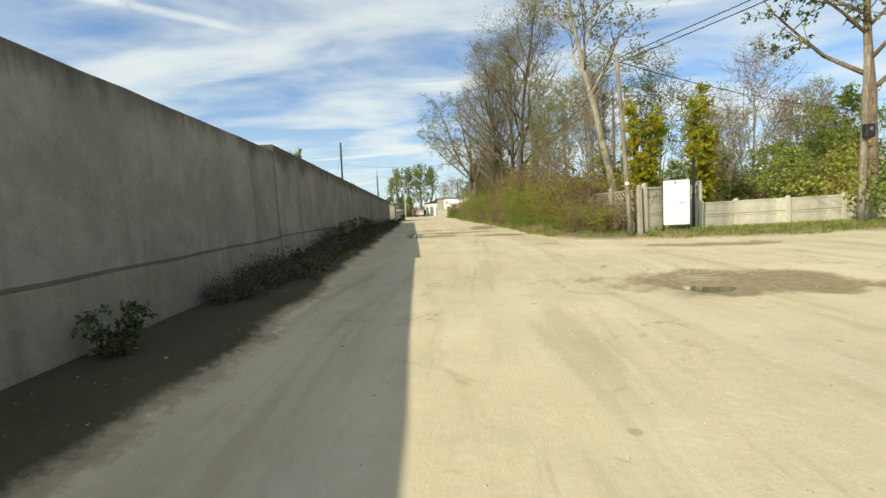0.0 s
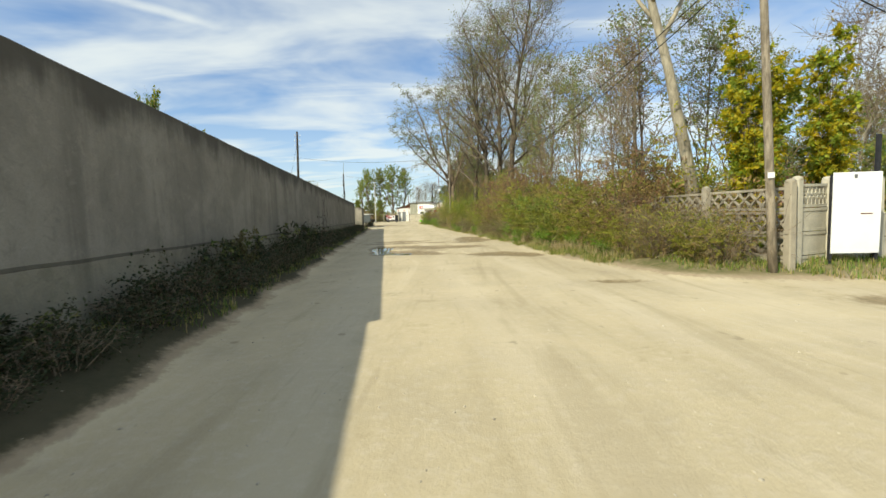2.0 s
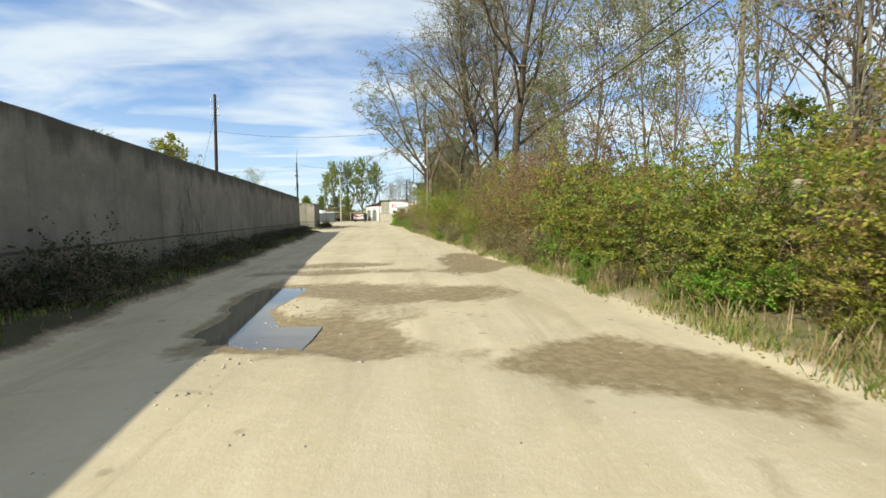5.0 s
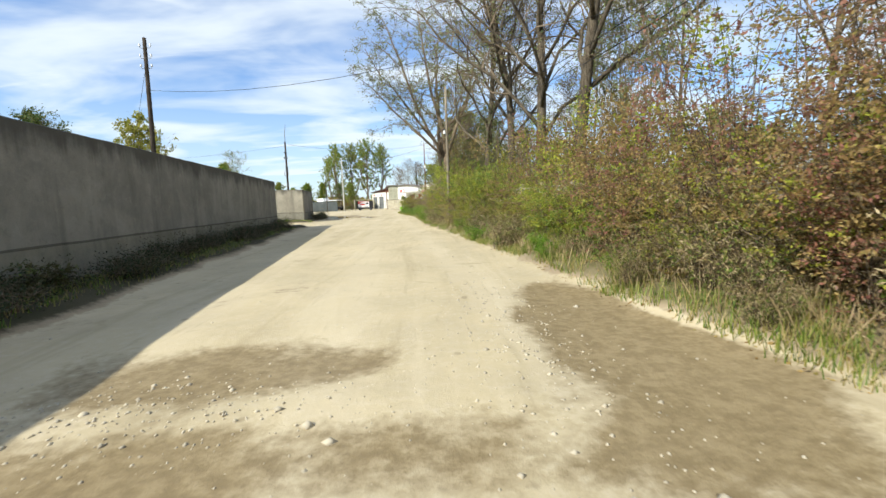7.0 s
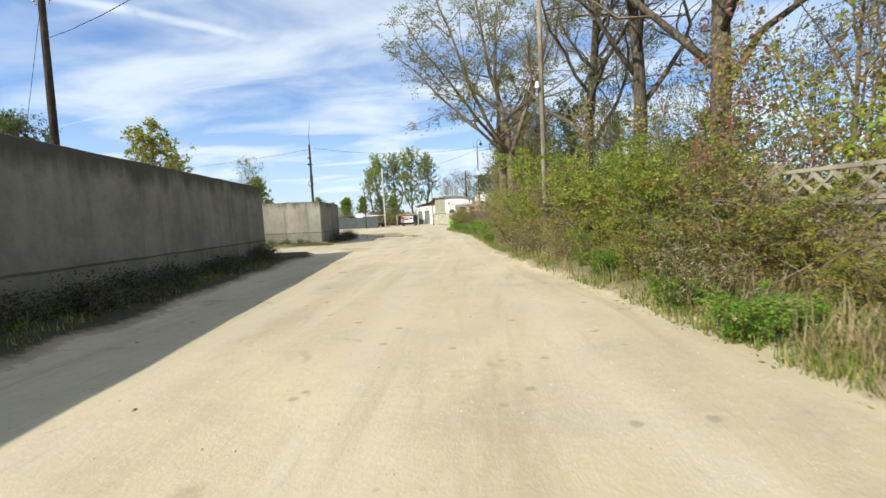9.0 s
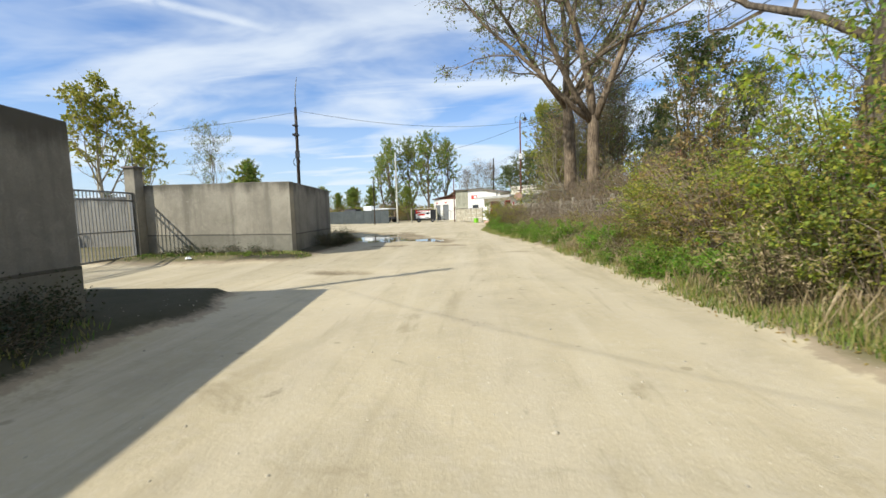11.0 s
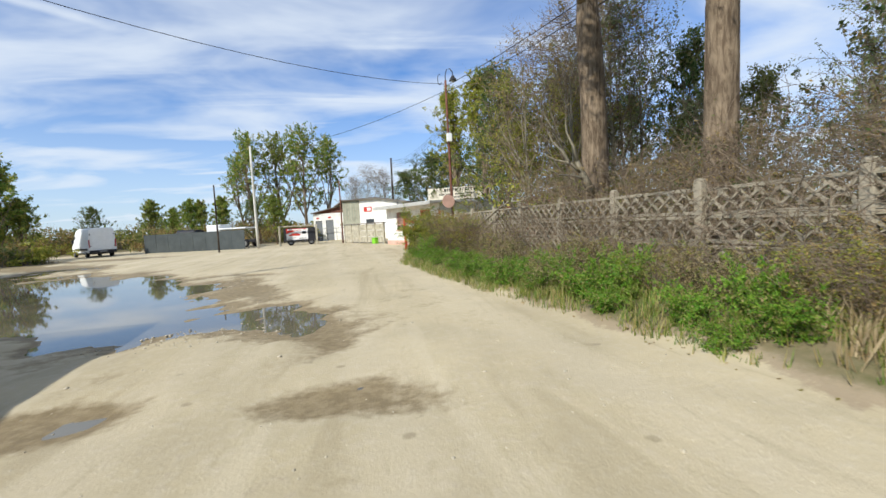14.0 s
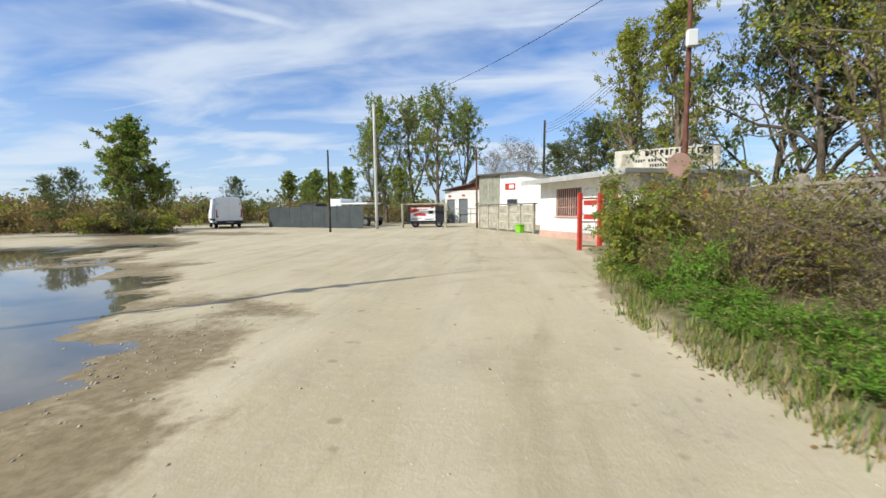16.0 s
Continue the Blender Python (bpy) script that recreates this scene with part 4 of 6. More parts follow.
# stock trees that stand again and again behind the fence
slim = tree(41, 13.5, 16.0, 8.5, 0.062, "bark", "leaf_grey", 3200, 0.058, "slim young poplar with thin leaves", group="young poplars behind the fence", limbs=13, twigs=6, level_twigs=6, first=0.15, spread=0.5, up=0.9)
bare = tree(42, 17.5, 14.0, 7.6, 0.065, "barkpale", "leaf_brown", 300, 0.07, "slim bare poplar behind the fence", group="bare poplars behind the fence", limbs=14, twigs=7, level_twigs=9, first=0.12, spread=0.45, up=1.0)
leafy_tree = tree(43, 26.0, 19.0, 6.0, 0.11, "bark", "leaf_green", 6500, 0.09, "bushy green tree behind the fence", group="green trees behind the fence", limbs=14, twigs=7, level_twigs=5, first=0.1, spread=0.9, up=0.6)
dark_tree = tree(44, 10.2, 70.5, 7.5, 0.14, "barkdark", "leaf_dark", 9500, 0.085, "dense dark green tree behind the fence", group="dark trees behind the fence", limbs=16, twigs=8, level_twigs=5, first=0.1, spread=0.8, up=0.7)
rs = random.Random(5)
for k in range(24):
    y = 13 + 2.4 * k + rs.uniform(-0.8, 0.8)
    x = fence_x(y) + rs.uniform(2.2, 9.5)
    s = rs.uniform(0.75, 1.15) * (0.6 if 52 < y < 62 or y < 15 else 1.0)
    again(slim if rs.random() < 0.8 else bare, x, y, rs.uniform(0, 360), s)
for k in range(16):
    x, y = rs.uniform(19, 45), rs.uniform(12, 30)
    again(slim if k % 3 == 0 else bare, x, y, rs.uniform(0, 360), rs.uniform(0.7, 1.0) * (0.8 if y < 18 else 1.0), sx=0.8)
for k in range(20):
    y = 11 + 2.9 * k + rs.uniform(-1, 1)
    if 47 < y < 63:
        continue
    again(leafy_tree, fence_x(y) + rs.uniform(3.0, 11), y, rs.uniform(0, 360), rs.uniform(0.4, 0.65))
for x, y, s in ((17.5, 12.5, 0.5), (19.2, 12.2, 0.5), (20.5, 13.5, 0.55), (22.0, 14.5, 0.6), (23.5, 12.0, 0.5), (27, 13, 0.55), (31, 11, 0.5), (12.8, 12.0, 0.4), (36, 14, 0.6), (25, 17, 0.6), (30, 18, 0.6)):
    again(leafy_tree, x, y, rs.uniform(0, 360), s)
for x, y, s in ((6.6, 72.5, 0.95), (14.5, 72, 0.9), (6.4, 70.2, 1.05), (10.4, 60.8, 0.6), (12.5, 58.0, 0.9), (11.5, 64.5, 0.9)):
    again(dark_tree, x, y, rs.uniform(0, 360), s, sx=s * 0.75)
for x, y, s in ((7.2, 66.0, 1.1), (6.4, 63.6, 1.0), (8.4, 64.5, 1.2), (5.3, 65.0, 0.95)):
    again(bare, x, y, rs.uniform(0, 360), s)
loose_tree = tree(45, 8.2, 66.8, 7.2, 0.12, "bark", "leaf_olive", 6500, 0.06, "loose olive-green tree behind the fence", group="olive trees behind the fence", limbs=15, twigs=8, level_twigs=5, first=0.12, spread=0.75, up=0.75)
for x, y, s in ((6.9, 68.6, 0.95), (9.4, 70.5, 1.0), (7.2, 64.8, 0.6), (13.4, 59.5, 0.55), (12.0, 66.0, 0.65), (5.0, 66.4, 0.62)):
    again(loose_tree, x, y, rs.uniform(0, 360), s)
tree(46, 17.9, 8.1, 11.0, 0.24, "bark", "leaf_dark", 4600, 0.105, "tall poplar with dark green leaves by the side road", lean=(-0.05, 0), limbs=14, twigs=7, level_twigs=6, first=0.42, spread=1.0, up=0.55, name="poplar")


def blob_leaves(nr, n, blobs):
    """Points on and in a bunch of soft blobs: centre, half sizes."""
    b = np.array(blobs, float)
    w = b[:, 3] * b[:, 4] + 0.1
    pick = nr.choice(len(b), n, p=w / w.sum())
    d = nr.normal(size=(n, 3))
    d /= np.linalg.norm(d, axis=1)[:, None]
    r = nr.uniform(0.55, 1.08, (n, 1)) ** 0.7
    return b[pick, :3] + d * r * b[pick, 3:6]


def bush(seed, w, h, leaf, leaves, size, label, x=0, y=0, stems=22, name="bush", group="scrub along the fence", second=None, fine=1.0):
    rng, nr = random.Random(seed), np.random.default_rng(seed)
    top = thing(name, pose(x, y, ground_z(x, y) - 0.05), label, "bush", group)
    v, f, tips = [], [], []
    for k in range(stems):
        a = rng.uniform(0, 2 * math.pi)
        reach = rng.uniform(0.15, 0.6) * w
        hh = h * rng.uniform(0.6, 1.12)
        p0 = Vector((math.cos(a) * 0.12 * w, math.sin(a) * 0.12 * w, 0))
        p2 = Vector((math.cos(a) * reach, math.sin(a) * reach, hh))
        p1 = p0.lerp(p2, 0.5) + Vector((rng.gauss(0, 0.06), rng.gauss(0, 0.06), (0.18 if fine == 1.0 else 0.05) * h))
        p3 = p2 + Vector((math.cos(a) * 0.2, math.sin(a) * 0.2, rng.uniform(-0.25, 0.1)))
        tube_data([p0, p1, p2, p3], [0.014 * fine, 0.010 * fine, 0.006 * fine, 0.003], 4, v, f, False)
        for j in range(5):
            s = p1.lerp(p2, rng.random())
            e = s + Vector((rng.gauss(0, 0.25), rng.gauss(0, 0.25), rng.gauss(0.1, 0.2)))
            tube_data([s, e], [0.006 * fine, 0.003 * fine], 2, v, f, False)
            tips.append(e)
        tips.append(p3)
    link_mesh("stalkwork", v, f, "twig", top)["kind"] = "stuff"
    blobs = [(t.x, t.y, max(t.z - 0.05, 0.15), rng.uniform(0.18, 0.36), rng.uniform(0.18, 0.36), rng.uniform(0.14, 0.28)) for t in tips]
    blobs += [(rng.gauss(0, 0.25) * w, rng.gauss(0, 0.25) * w, rng.uniform(0.15, 0.6) * h, 0.4, 0.4, 0.3) for _ in range(10)]
    c = blob_leaves(nr, leaves, blobs)
    c[:, 2] = np.maximum(c[:, 2], 0.03)
    lv, lf = leaf_cards(c, size, nr)
    cards_object("foliage", lv, lf, leaf, top)
    if second:
        c = blob_leaves(nr, leaves // 3, blobs)
        lv, lf = leaf_cards(c, size, nr)
        cards_object("withered_leaves", lv, lf, second, top)
    return top


def shrub(seed, w, h, leaf, second, share, size, label, x, y, stems=26, twigs=10, leaves=22, bare=0.0, name="bush", group="scrub along the fence", long=1.9, stout=1.0, reach=1.0):
    """A bush of arching stems with side twigs; leaves sit along the twigs, spray by spray of one of two shades."""
    rng, nr = random.Random(seed), np.random.default_rng(seed)
    top = thing(name, pose(x, y, ground_z(x, y) - 0.05), label, "bush", group)
    v, f, seats = [], [], ([], [])
    for k in range(stems):
        a = rng.uniform(0, 2 * math.pi)
        o = Vector((math.cos(a), math.sin(a), 0))
        hh, out, root = h * rng.uniform(0.5, 1.1), rng.uniform(0.08, 0.52) * w, rng.uniform(0, 0.2) * w
        pts = [o * (root + out * (i / 6) ** 1.5) + Vector((rng.gauss(0, 0.03), rng.gauss(0, 0.03), hh * (1.3 * (i / 6) - 0.3 * (i / 6) ** 3))) for i in range(7)]
        tube_data(pts[::2], [0.009 * stout * (1 - 0.13 * i) for i in range(0, 7, 2)], 3, v, f, False)
        for j in range(twigs):
            g = rng.uniform(0.06, 1.0) * 6
            i = min(int(g), 5)
            s = pts[i].lerp(pts[i + 1], g - i)
            d = Vector((rng.gauss(0, 0.8), rng.gauss(0, 0.8), rng.gauss(0.25, 0.5))) + o * 0.7
            d.normalize()
            ln = rng.uniform(0.12, 0.34) * min(h, 2.2) * reach
            e = s + d * ln + Vector((0, 0, -0.12 * ln))
            e.z = max(e.z, 0.06)
            tube_data([s, e], [0.0032 * stout, 0.0014 * stout], 2, v, f, False)
            n = int(leaves * rng.uniform(0.5, 1.5))
            if rng.random() < bare:
                n = rng.randint(0, 3)
            where = seats[1 if rng.random() < share else 0]
            for q in range(n):
                t = rng.uniform(0.1, 1.05)
                p = s.lerp(e, t)
                where.append((p.x + rng.gauss(0, 0.02), p.y + rng.gauss(0, 0.02), max(p.z + rng.gauss(0, 0.02), 0.03), d.x, d.y, d.z))
    link_mesh("stalkwork", v, f, "twig" if bare > 0.5 else "stalk", top)["kind"] = "stuff"
    for words, rows, mat in (("foliage", seats[0], leaf), ("other_foliage", seats[1], second)):
        if rows:
            r = np.array(rows)
            lv, lf = kite_leaves(r[:, :3], r[:, 3:], size, nr, long)
            cards_object(words, lv, lf, mat, top)
    return top


kinds = [
    shrub(61, 2.2, 1.9, "leaf_olive", "leaf_brown", 0.28, 0.026, "olive green bramble thicket along the fence", 7.7, 12.4, leaves=40),
    shrub(62, 2.2, 1.7, "leaf_green", "leaf_olive", 0.4, 0.026, "green bramble bush on the road verge", 7.2, 14.4, leaves=40),
    shrub(63, 2.3, 2.1, "leaf_brown", "leaf_olive", 0.4, 0.025, "withered brown thicket along the fence", 7.6, 16.4, stems=32, leaves=32, bare=0.15),
    shrub(64, 2.2, 2.0, "leaf_lime", "leaf_green", 0.45, 0.027, "yellow-green leafy bush on the verge", 5.9, 34.6, leaves=40),
    shrub(65, 2.0, 2.2, "leaf_red", "leaf_brown", 0.45, 0.025, "reddish brown withered bush along the fence", 7.1, 20.6, stems=30, leaves=28, bare=0.1),
    shrub(66, 2.0, 1.3, "straw", "grass", 0.45, 0.020, "dry straw-coloured brushwood on the verge", 6.7, 22.5, stems=70, twigs=7, leaves=8, bare=0.3, long=4.0, stout=0.8),
    shrub(67, 1.3, 0.8, "weed", "grass", 0.3, 0.027, "bright green weed clump at the road edge", 6.2, 25.0, stems=34, twigs=8, leaves=17, long=2.2, stout=0.5),
    shrub(68, 2.2, 1.7, "leaf_brown", "leaf_olive", 0.45, 0.029, "bare twiggy brown brushwood on the verge", 6.9, 48.6, stems=60, twigs=9, leaves=11, bare=0.52, stout=1.0),
    shrub(69, 1.9, 2.3, "leaf_green", "leaf_lime", 0.35, 0.056, "broad-leaved green saplings in the scrub", 6.9, 19.2, stems=18, twigs=9, leaves=13, bare=0.1),
]
KIND_HEIGHT = (1.9, 1.7, 2.1, 2.0, 2.2, 1.3, 0.8, 1.7, 2.3)
# which kinds grow along the fence, stretch by stretch: next the fence, mid, road side, and how high
STRETCH = [
    (7.6, 10.5, (0, 7, 2, 0), (0, 7, 2), (1, 7, 6), (1.6, 1.2, 0.7)),
    (10.5, 14.5, (0, 2, 4, 0), (0, 1, 0, 2), (1, 6, 0), (2.4, 1.7, 0.8)),
    (14.5, 18.5, (0, 2, 0, 1), (0, 1, 2), (1, 6, 5), (2.7, 1.9, 0.9)),
    (18.5, 20.2, (4, 4, 2), (4, 2, 1), (5, 5, 7), (3.0, 2.0, 0.9)),
    (20.2, 24.5, (4, 2, 4, 2), (2, 7, 4, 2), (5, 5, 7, 6), (2.8, 1.7, 0.7)),
    (24.5, 28, (2, 4, 1), (7, 1, 3, 2), (5, 6, 5), (2.0, 1.4, 0.7)),
    (28, 33.5, (0, 4, 2, 1), (1, 3, 0, 2), (1, 6, 5, 5), (1.6, 1.2, 0.7)),
    (33.5, 38, (3, 1, 0, 4), (1, 3, 0, 2), (1, 6, 7, 0), (2.6, 1.7, 0.9)),
    (38, 44, (3, 0, 1, 2), (0, 3, 7, 1), (7, 6, 5, 1), (2.9, 2.0, 0.9)),
    (44, 46.4, (2, 0, 3, 1), (2, 0, 1, 7), (6, 6, 1, 7), (2.2, 1.5, 0.8)),
    (46.4, 49.0, (2, 7, 7), (7, 2, 7), (7, 5, 7), (1.7, 1.2, 0.6)),
    (49.0, 53, (7, 7, 2), (7, 5, 7), (7, 6, 7, 5), (1.0, 0.8, 0.6)),
    (53, 58, (7, 7, 2), (7, 5, 7), (6, 7, 6, 5), (1.0, 0.8, 0.6)),
    (58, 65.0, (7, 5, 7), (7, 5, 7), (6, 5, 6), (0.8, 0.55, 0.32)),
    (65.0, 71.5, (7, 0, 7, 2), (7, 1, 0, 7), (1, 7, 6, 1), (1.5, 1.3, 0.8)),
]
rb = random.Random(8)
for lo, hi, back, mid, front, tall_by in STRETCH:
    y = lo
    while y < hi:
        edge = float(np.interp(y, EDGE_Y, EDGE_X)) if y > 8 else 7.3
        room = max(fence_x(y) - 0.5 - (edge + 0.75), 0.3)
        for row, pick in enumerate((back, mid, front)):
            if row == 1 and room < 0.9:
                continue
            x = fence_x(y) - 0.5 - room * (0.0, 0.48, 0.92)[row] + rb.uniform(-0.25, 0.25)
            k = rb.choice(pick)
            s = rb.uniform(0.55, 1.15) * tall_by[row] / KIND_HEIGHT[k] * (0.75 if k == 6 else 1.0)
            wide = min(s * rb.uniform(0.9, 1.25), 1.35)
            again(kinds[k], x, y + rb.uniform(-0.4, 0.4), rb.uniform(0, 360), s, sx=wide)
        y += rb.uniform(0.95, 1.4)
clumps = []
for k in range(26):
    y = 55.5 + 0.5 * k + rb.uniform(-0.3, 0.3)
    edge = float(np.interp(y, EDGE_Y, EDGE_X))
    clumps.append((kinds[6], spot(edge + rb.uniform(0.5, 1.4), y, rb.uniform(0, 360), rb.uniform(0.4, 0.8) * (0.6 if y > 58 else 1.0), rb.uniform(0.5, 0.8))))
for k in range(34):
    y = rb.uniform(8.5, 55)
    edge = float(np.interp(y, EDGE_Y, EDGE_X))
    clumps.append((kinds[6] if (rb.random() < 0.7 or y > 44) and not 18 < y < 25 else kinds[5], spot(edge + rb.uniform(0.3, 0.9), y, rb.uniform(0, 360), rb.uniform(0.35, 0.7))))
mass("verge_weeds", "bright green weeds and straw along the road edge", "weeds", clumps)
for seed, x, y, h in ((91, 7.75, 21.3, 4.2), (92, 7.5, 23.6, 3.8), (90, 7.45, 28.2, 3.1)):
    shrub(seed, 2.6, h, "leaf_red", "leaf_brown", 0.35, 0.03, "tall purple-brown withering shrub by the fence", x, y, stems=38, twigs=17, leaves=18, bare=0.4, stout=1.4)
again(kinds[8], 6.75, 20.0, 60, 0.8)
again(kinds[8], 6.3, 24.3, 160, 0.7)
for x, y, k, s in ((9.3, -2.3, 1, 0.4), (9.9, -2.6, 1, 0.45), (10.1, -1.7, 0, 0.4), (10.6, -2.9, 0, 0.5)):
    again(kinds[k], x, y, 40 * k, s)


def thicket(name, label, spots, shades, seed, size=0.13, leaves=520):
    """One mass of scrub too far back to pick apart: stems and leaf clumps at spots of x, y, width, height."""
    nr = np.random.default_rng(seed)
    top_v, top_f, mats, count = [], [], [], 0
    for k, (x, y, w, h) in enumerate(spots):
        z = ground_z(x, y) - 0.05
        blobs = [(x + nr.normal() * 0.3 * w, y + nr.normal() * 0.3 * w, z + h * nr.uniform(0.15, 0.98), 0.24 * w, 0.24 * w, 0.16 * h) for _ in range(9)]
        v, f = leaf_cards(blob_leaves(nr, leaves, blobs), size, nr)
        top_v.append(v); top_f.append(f + count); count += len(v)
        mats += [k % len(shades)] * len(f)
        n = 16
        a = np.stack([x + nr.normal(size=n) * 0.2 * w, y + nr.normal(size=n) * 0.2 * w, np.full(n, z)], 1)
        b = a + np.stack([nr.normal(size=n) * 0.3 * w, nr.normal(size=n) * 0.3 * w, h * nr.uniform(0.6, 1.15, n)], 1)
        side = np.array([0.012, 0.006, 0.0])
        v = np.stack([a - side, a + side, b + side * 0.3, b - side * 0.3], 1).reshape(-1, 3)
        f = np.arange(4 * n).reshape(n, 4)
        top_v.append(v); top_f.append(f + count); count += len(v)
        mats += [len(shades)] * n
    ob = cards_object(name, np.concatenate(top_v), np.concatenate(top_f), shades[0])
    for m in [*shades[1:], "twig"]:
        ob.data.materials.append(MAT[m])
    ob.data.polygons.foreach_set("material_index", mats)
    return tagged(ob, label, "scrub", kind="stuff")


spots = []
for k in range(88):
    y = 8.8 + 0.72 * k
    if 53 < y < 60:
        continue
    tall_s = 0.75 if y < 26 else 1.45 if y < 44 else 1.1 if y < 53 else 0.7
    spots.append((fence_x(y) + rb.uniform(0.7, 3.4), y, rb.uniform(1.6, 2.6), rb.uniform(1.8, 3.3) * tall_s))
thicket("back_scrub", "tall withered scrub behind the lattice fence", spots, ("leaf_brown", "leaf_red", "leaf_olive", "leaf_brown", "leaf_lime"), 31, 0.055, 1300)
spots = [(fence_x(y) + rb.uniform(4, 16), y, rb.uniform(2, 3.5), rb.uniform(1.5, 3.0)) for y in [6 + 0.9 * k for k in range(78)]]
spots += [(rb.uniform(11, 44), rb.uniform(9, 20), rb.uniform(2, 3.5), rb.uniform(1.4, 2.8)) for k in range(70)]
thicket("undergrowth", "mixed green undergrowth beneath the young poplars", spots, ("leaf_green", "leaf_dark", "leaf_olive", "leaf_brown"), 32, 0.075, 800)
for x, y, k, s in ((8.0, 7.5, 0, 0.55), (7.7, 8.4, 7, 0.7), (8.3, 8.5, 1, 0.6), (7.4, 9.3, 0, 0.6), (8.2, 7.0, 7, 0.5)):
    again(kinds[k], x, y, rb.uniform(0, 360), s)
for x, y, s in ((3.6, 67.4, 0.6), (3.2, 68.6, 0.75), (2.2, 69.3, 0.8), (3.6, 70.4, 0.8), (4.6, 69.0, 0.8), (1.9, 68.0, 0.6)):
    again(kinds[rb.choice((0, 1, 3))], x, y, rb.uniform(0, 360), s)
# weeds in the shade of the long wall and round its end, leaves coloured for shade
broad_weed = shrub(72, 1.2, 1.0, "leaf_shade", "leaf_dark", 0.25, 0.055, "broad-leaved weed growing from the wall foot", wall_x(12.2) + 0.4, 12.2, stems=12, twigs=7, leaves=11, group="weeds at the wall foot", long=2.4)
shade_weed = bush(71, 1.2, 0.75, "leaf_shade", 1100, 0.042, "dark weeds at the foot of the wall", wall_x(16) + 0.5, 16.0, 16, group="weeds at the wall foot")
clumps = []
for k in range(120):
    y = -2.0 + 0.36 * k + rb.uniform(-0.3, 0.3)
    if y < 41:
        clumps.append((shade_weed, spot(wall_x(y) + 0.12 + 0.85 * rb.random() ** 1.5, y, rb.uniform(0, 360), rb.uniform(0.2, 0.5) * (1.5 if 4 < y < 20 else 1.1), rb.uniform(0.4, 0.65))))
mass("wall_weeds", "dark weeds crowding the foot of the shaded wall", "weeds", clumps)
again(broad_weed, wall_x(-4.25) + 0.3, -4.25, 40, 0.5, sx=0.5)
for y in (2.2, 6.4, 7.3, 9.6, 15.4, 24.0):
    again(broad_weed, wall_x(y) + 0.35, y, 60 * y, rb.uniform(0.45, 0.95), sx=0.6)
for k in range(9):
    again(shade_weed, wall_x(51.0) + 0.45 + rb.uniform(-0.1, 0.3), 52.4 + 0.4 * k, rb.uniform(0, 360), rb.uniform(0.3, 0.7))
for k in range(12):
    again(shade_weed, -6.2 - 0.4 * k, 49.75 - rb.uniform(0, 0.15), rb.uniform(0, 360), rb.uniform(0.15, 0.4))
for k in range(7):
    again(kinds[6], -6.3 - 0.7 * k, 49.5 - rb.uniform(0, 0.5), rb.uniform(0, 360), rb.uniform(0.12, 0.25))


def tangle(name, label, n, ys, seed, out=(0.05, 0.9), lift=(0.1, 1.3)):
    """Dry vines and fallen twigs that hang on the lattice and lean before it."""
    rng = random.Random(seed)
    v, f = [], []
    for k in range(n):
        y = rng.uniform(*ys)
        p = Vector((fence_x(y) - rng.uniform(*out), y, rng.uniform(*lift)))
        way = Vector((rng.gauss(-0.1, 0.35), rng.gauss(0, 1), rng.gauss(0.25, 0.7))).normalized()
        pts = [p]
        for j in range(4):
            way = (way + Vector((rng.gauss(0, 0.25), rng.gauss(0, 0.3), rng.gauss(-0.08, 0.3)))).normalized()
            q = pts[-1] + way * rng.uniform(0.12, 0.34)
            if out[0] > 0:
                q.x = min(q.x, fence_x(q.y) - 0.04)
            q.z = max(q.z, 0.05)
            pts.append(q)
        r = rng.uniform(0.003, 0.007)
        tube_data(pts, [r, r * 0.9, r * 0.8, r * 0.6, r * 0.4], 3, v, f, False)
    return tagged(link_mesh(name, v, f, "twig"), label, "vines", kind="stuff")


shrub(93, 1.7, 5.6, "leaf_dark", "leaf_brown", 0.5, 0.036, "tall dark and brown thicket tree at the fence", 5.9, 48.5, stems=34, twigs=20, leaves=18, bare=0.15, name="tree", stout=1.8)
shrub(94, 1.2, 2.2, "leaf_lime", "leaf_olive", 0.4, 0.034, "yellow-green bush before the lattice fence", 4.5, 48.1, stems=26, twigs=14, leaves=20, reach=0.8)
tree(95, 8.9, 55.6, 7.4, 0.085, "bark", "leaf_dark", 3600, 0.085, "slender tree with a high dark green crown behind the fence", limbs=13, twigs=6, level_twigs=5, first=0.5, spread=0.6, up=0.7, twig_len=0.7)
shrub(96, 1.3, 1.55, "leaf_olive", "leaf_green", 0.45, 0.034, "leafy olive bush at the end of the fence", 1.2, 66.5, stems=28, twigs=12, leaves=26)
shrub(97, 1.2, 1.7, "leaf_brown", "leaf_olive", 0.5, 0.03, "twiggy brown bush at the end of the fence", 2.1, 66.9, stems=36, twigs=12, leaves=14, bare=0.4)
tangle("dry_vines", "dry brown vines tangled over the lattice fence", 1700, (50, 68), 5)
tangle("hanging_vines", "dry brown vines heaped up behind the lattice fence", 2600, (48.5, 64), 15, (-2.2, -0.2), (0.8, 2.6))
tangle("fence_vines", "dry brown vines hanging over the top of the lattice fence", 700, (48.5, 62), 16, (0.02, 0.35), (0.9, 1.8))
dry_bush = shrub(98, 2.6, 2.7, "leaf_brown", "leaf_dark", 0.4, 0.026, "bare brown tangled brushwood behind the lattice fence", fence_x(49.2) + 1.5, 49.2, stems=70, twigs=14, leaves=12, bare=0.52)
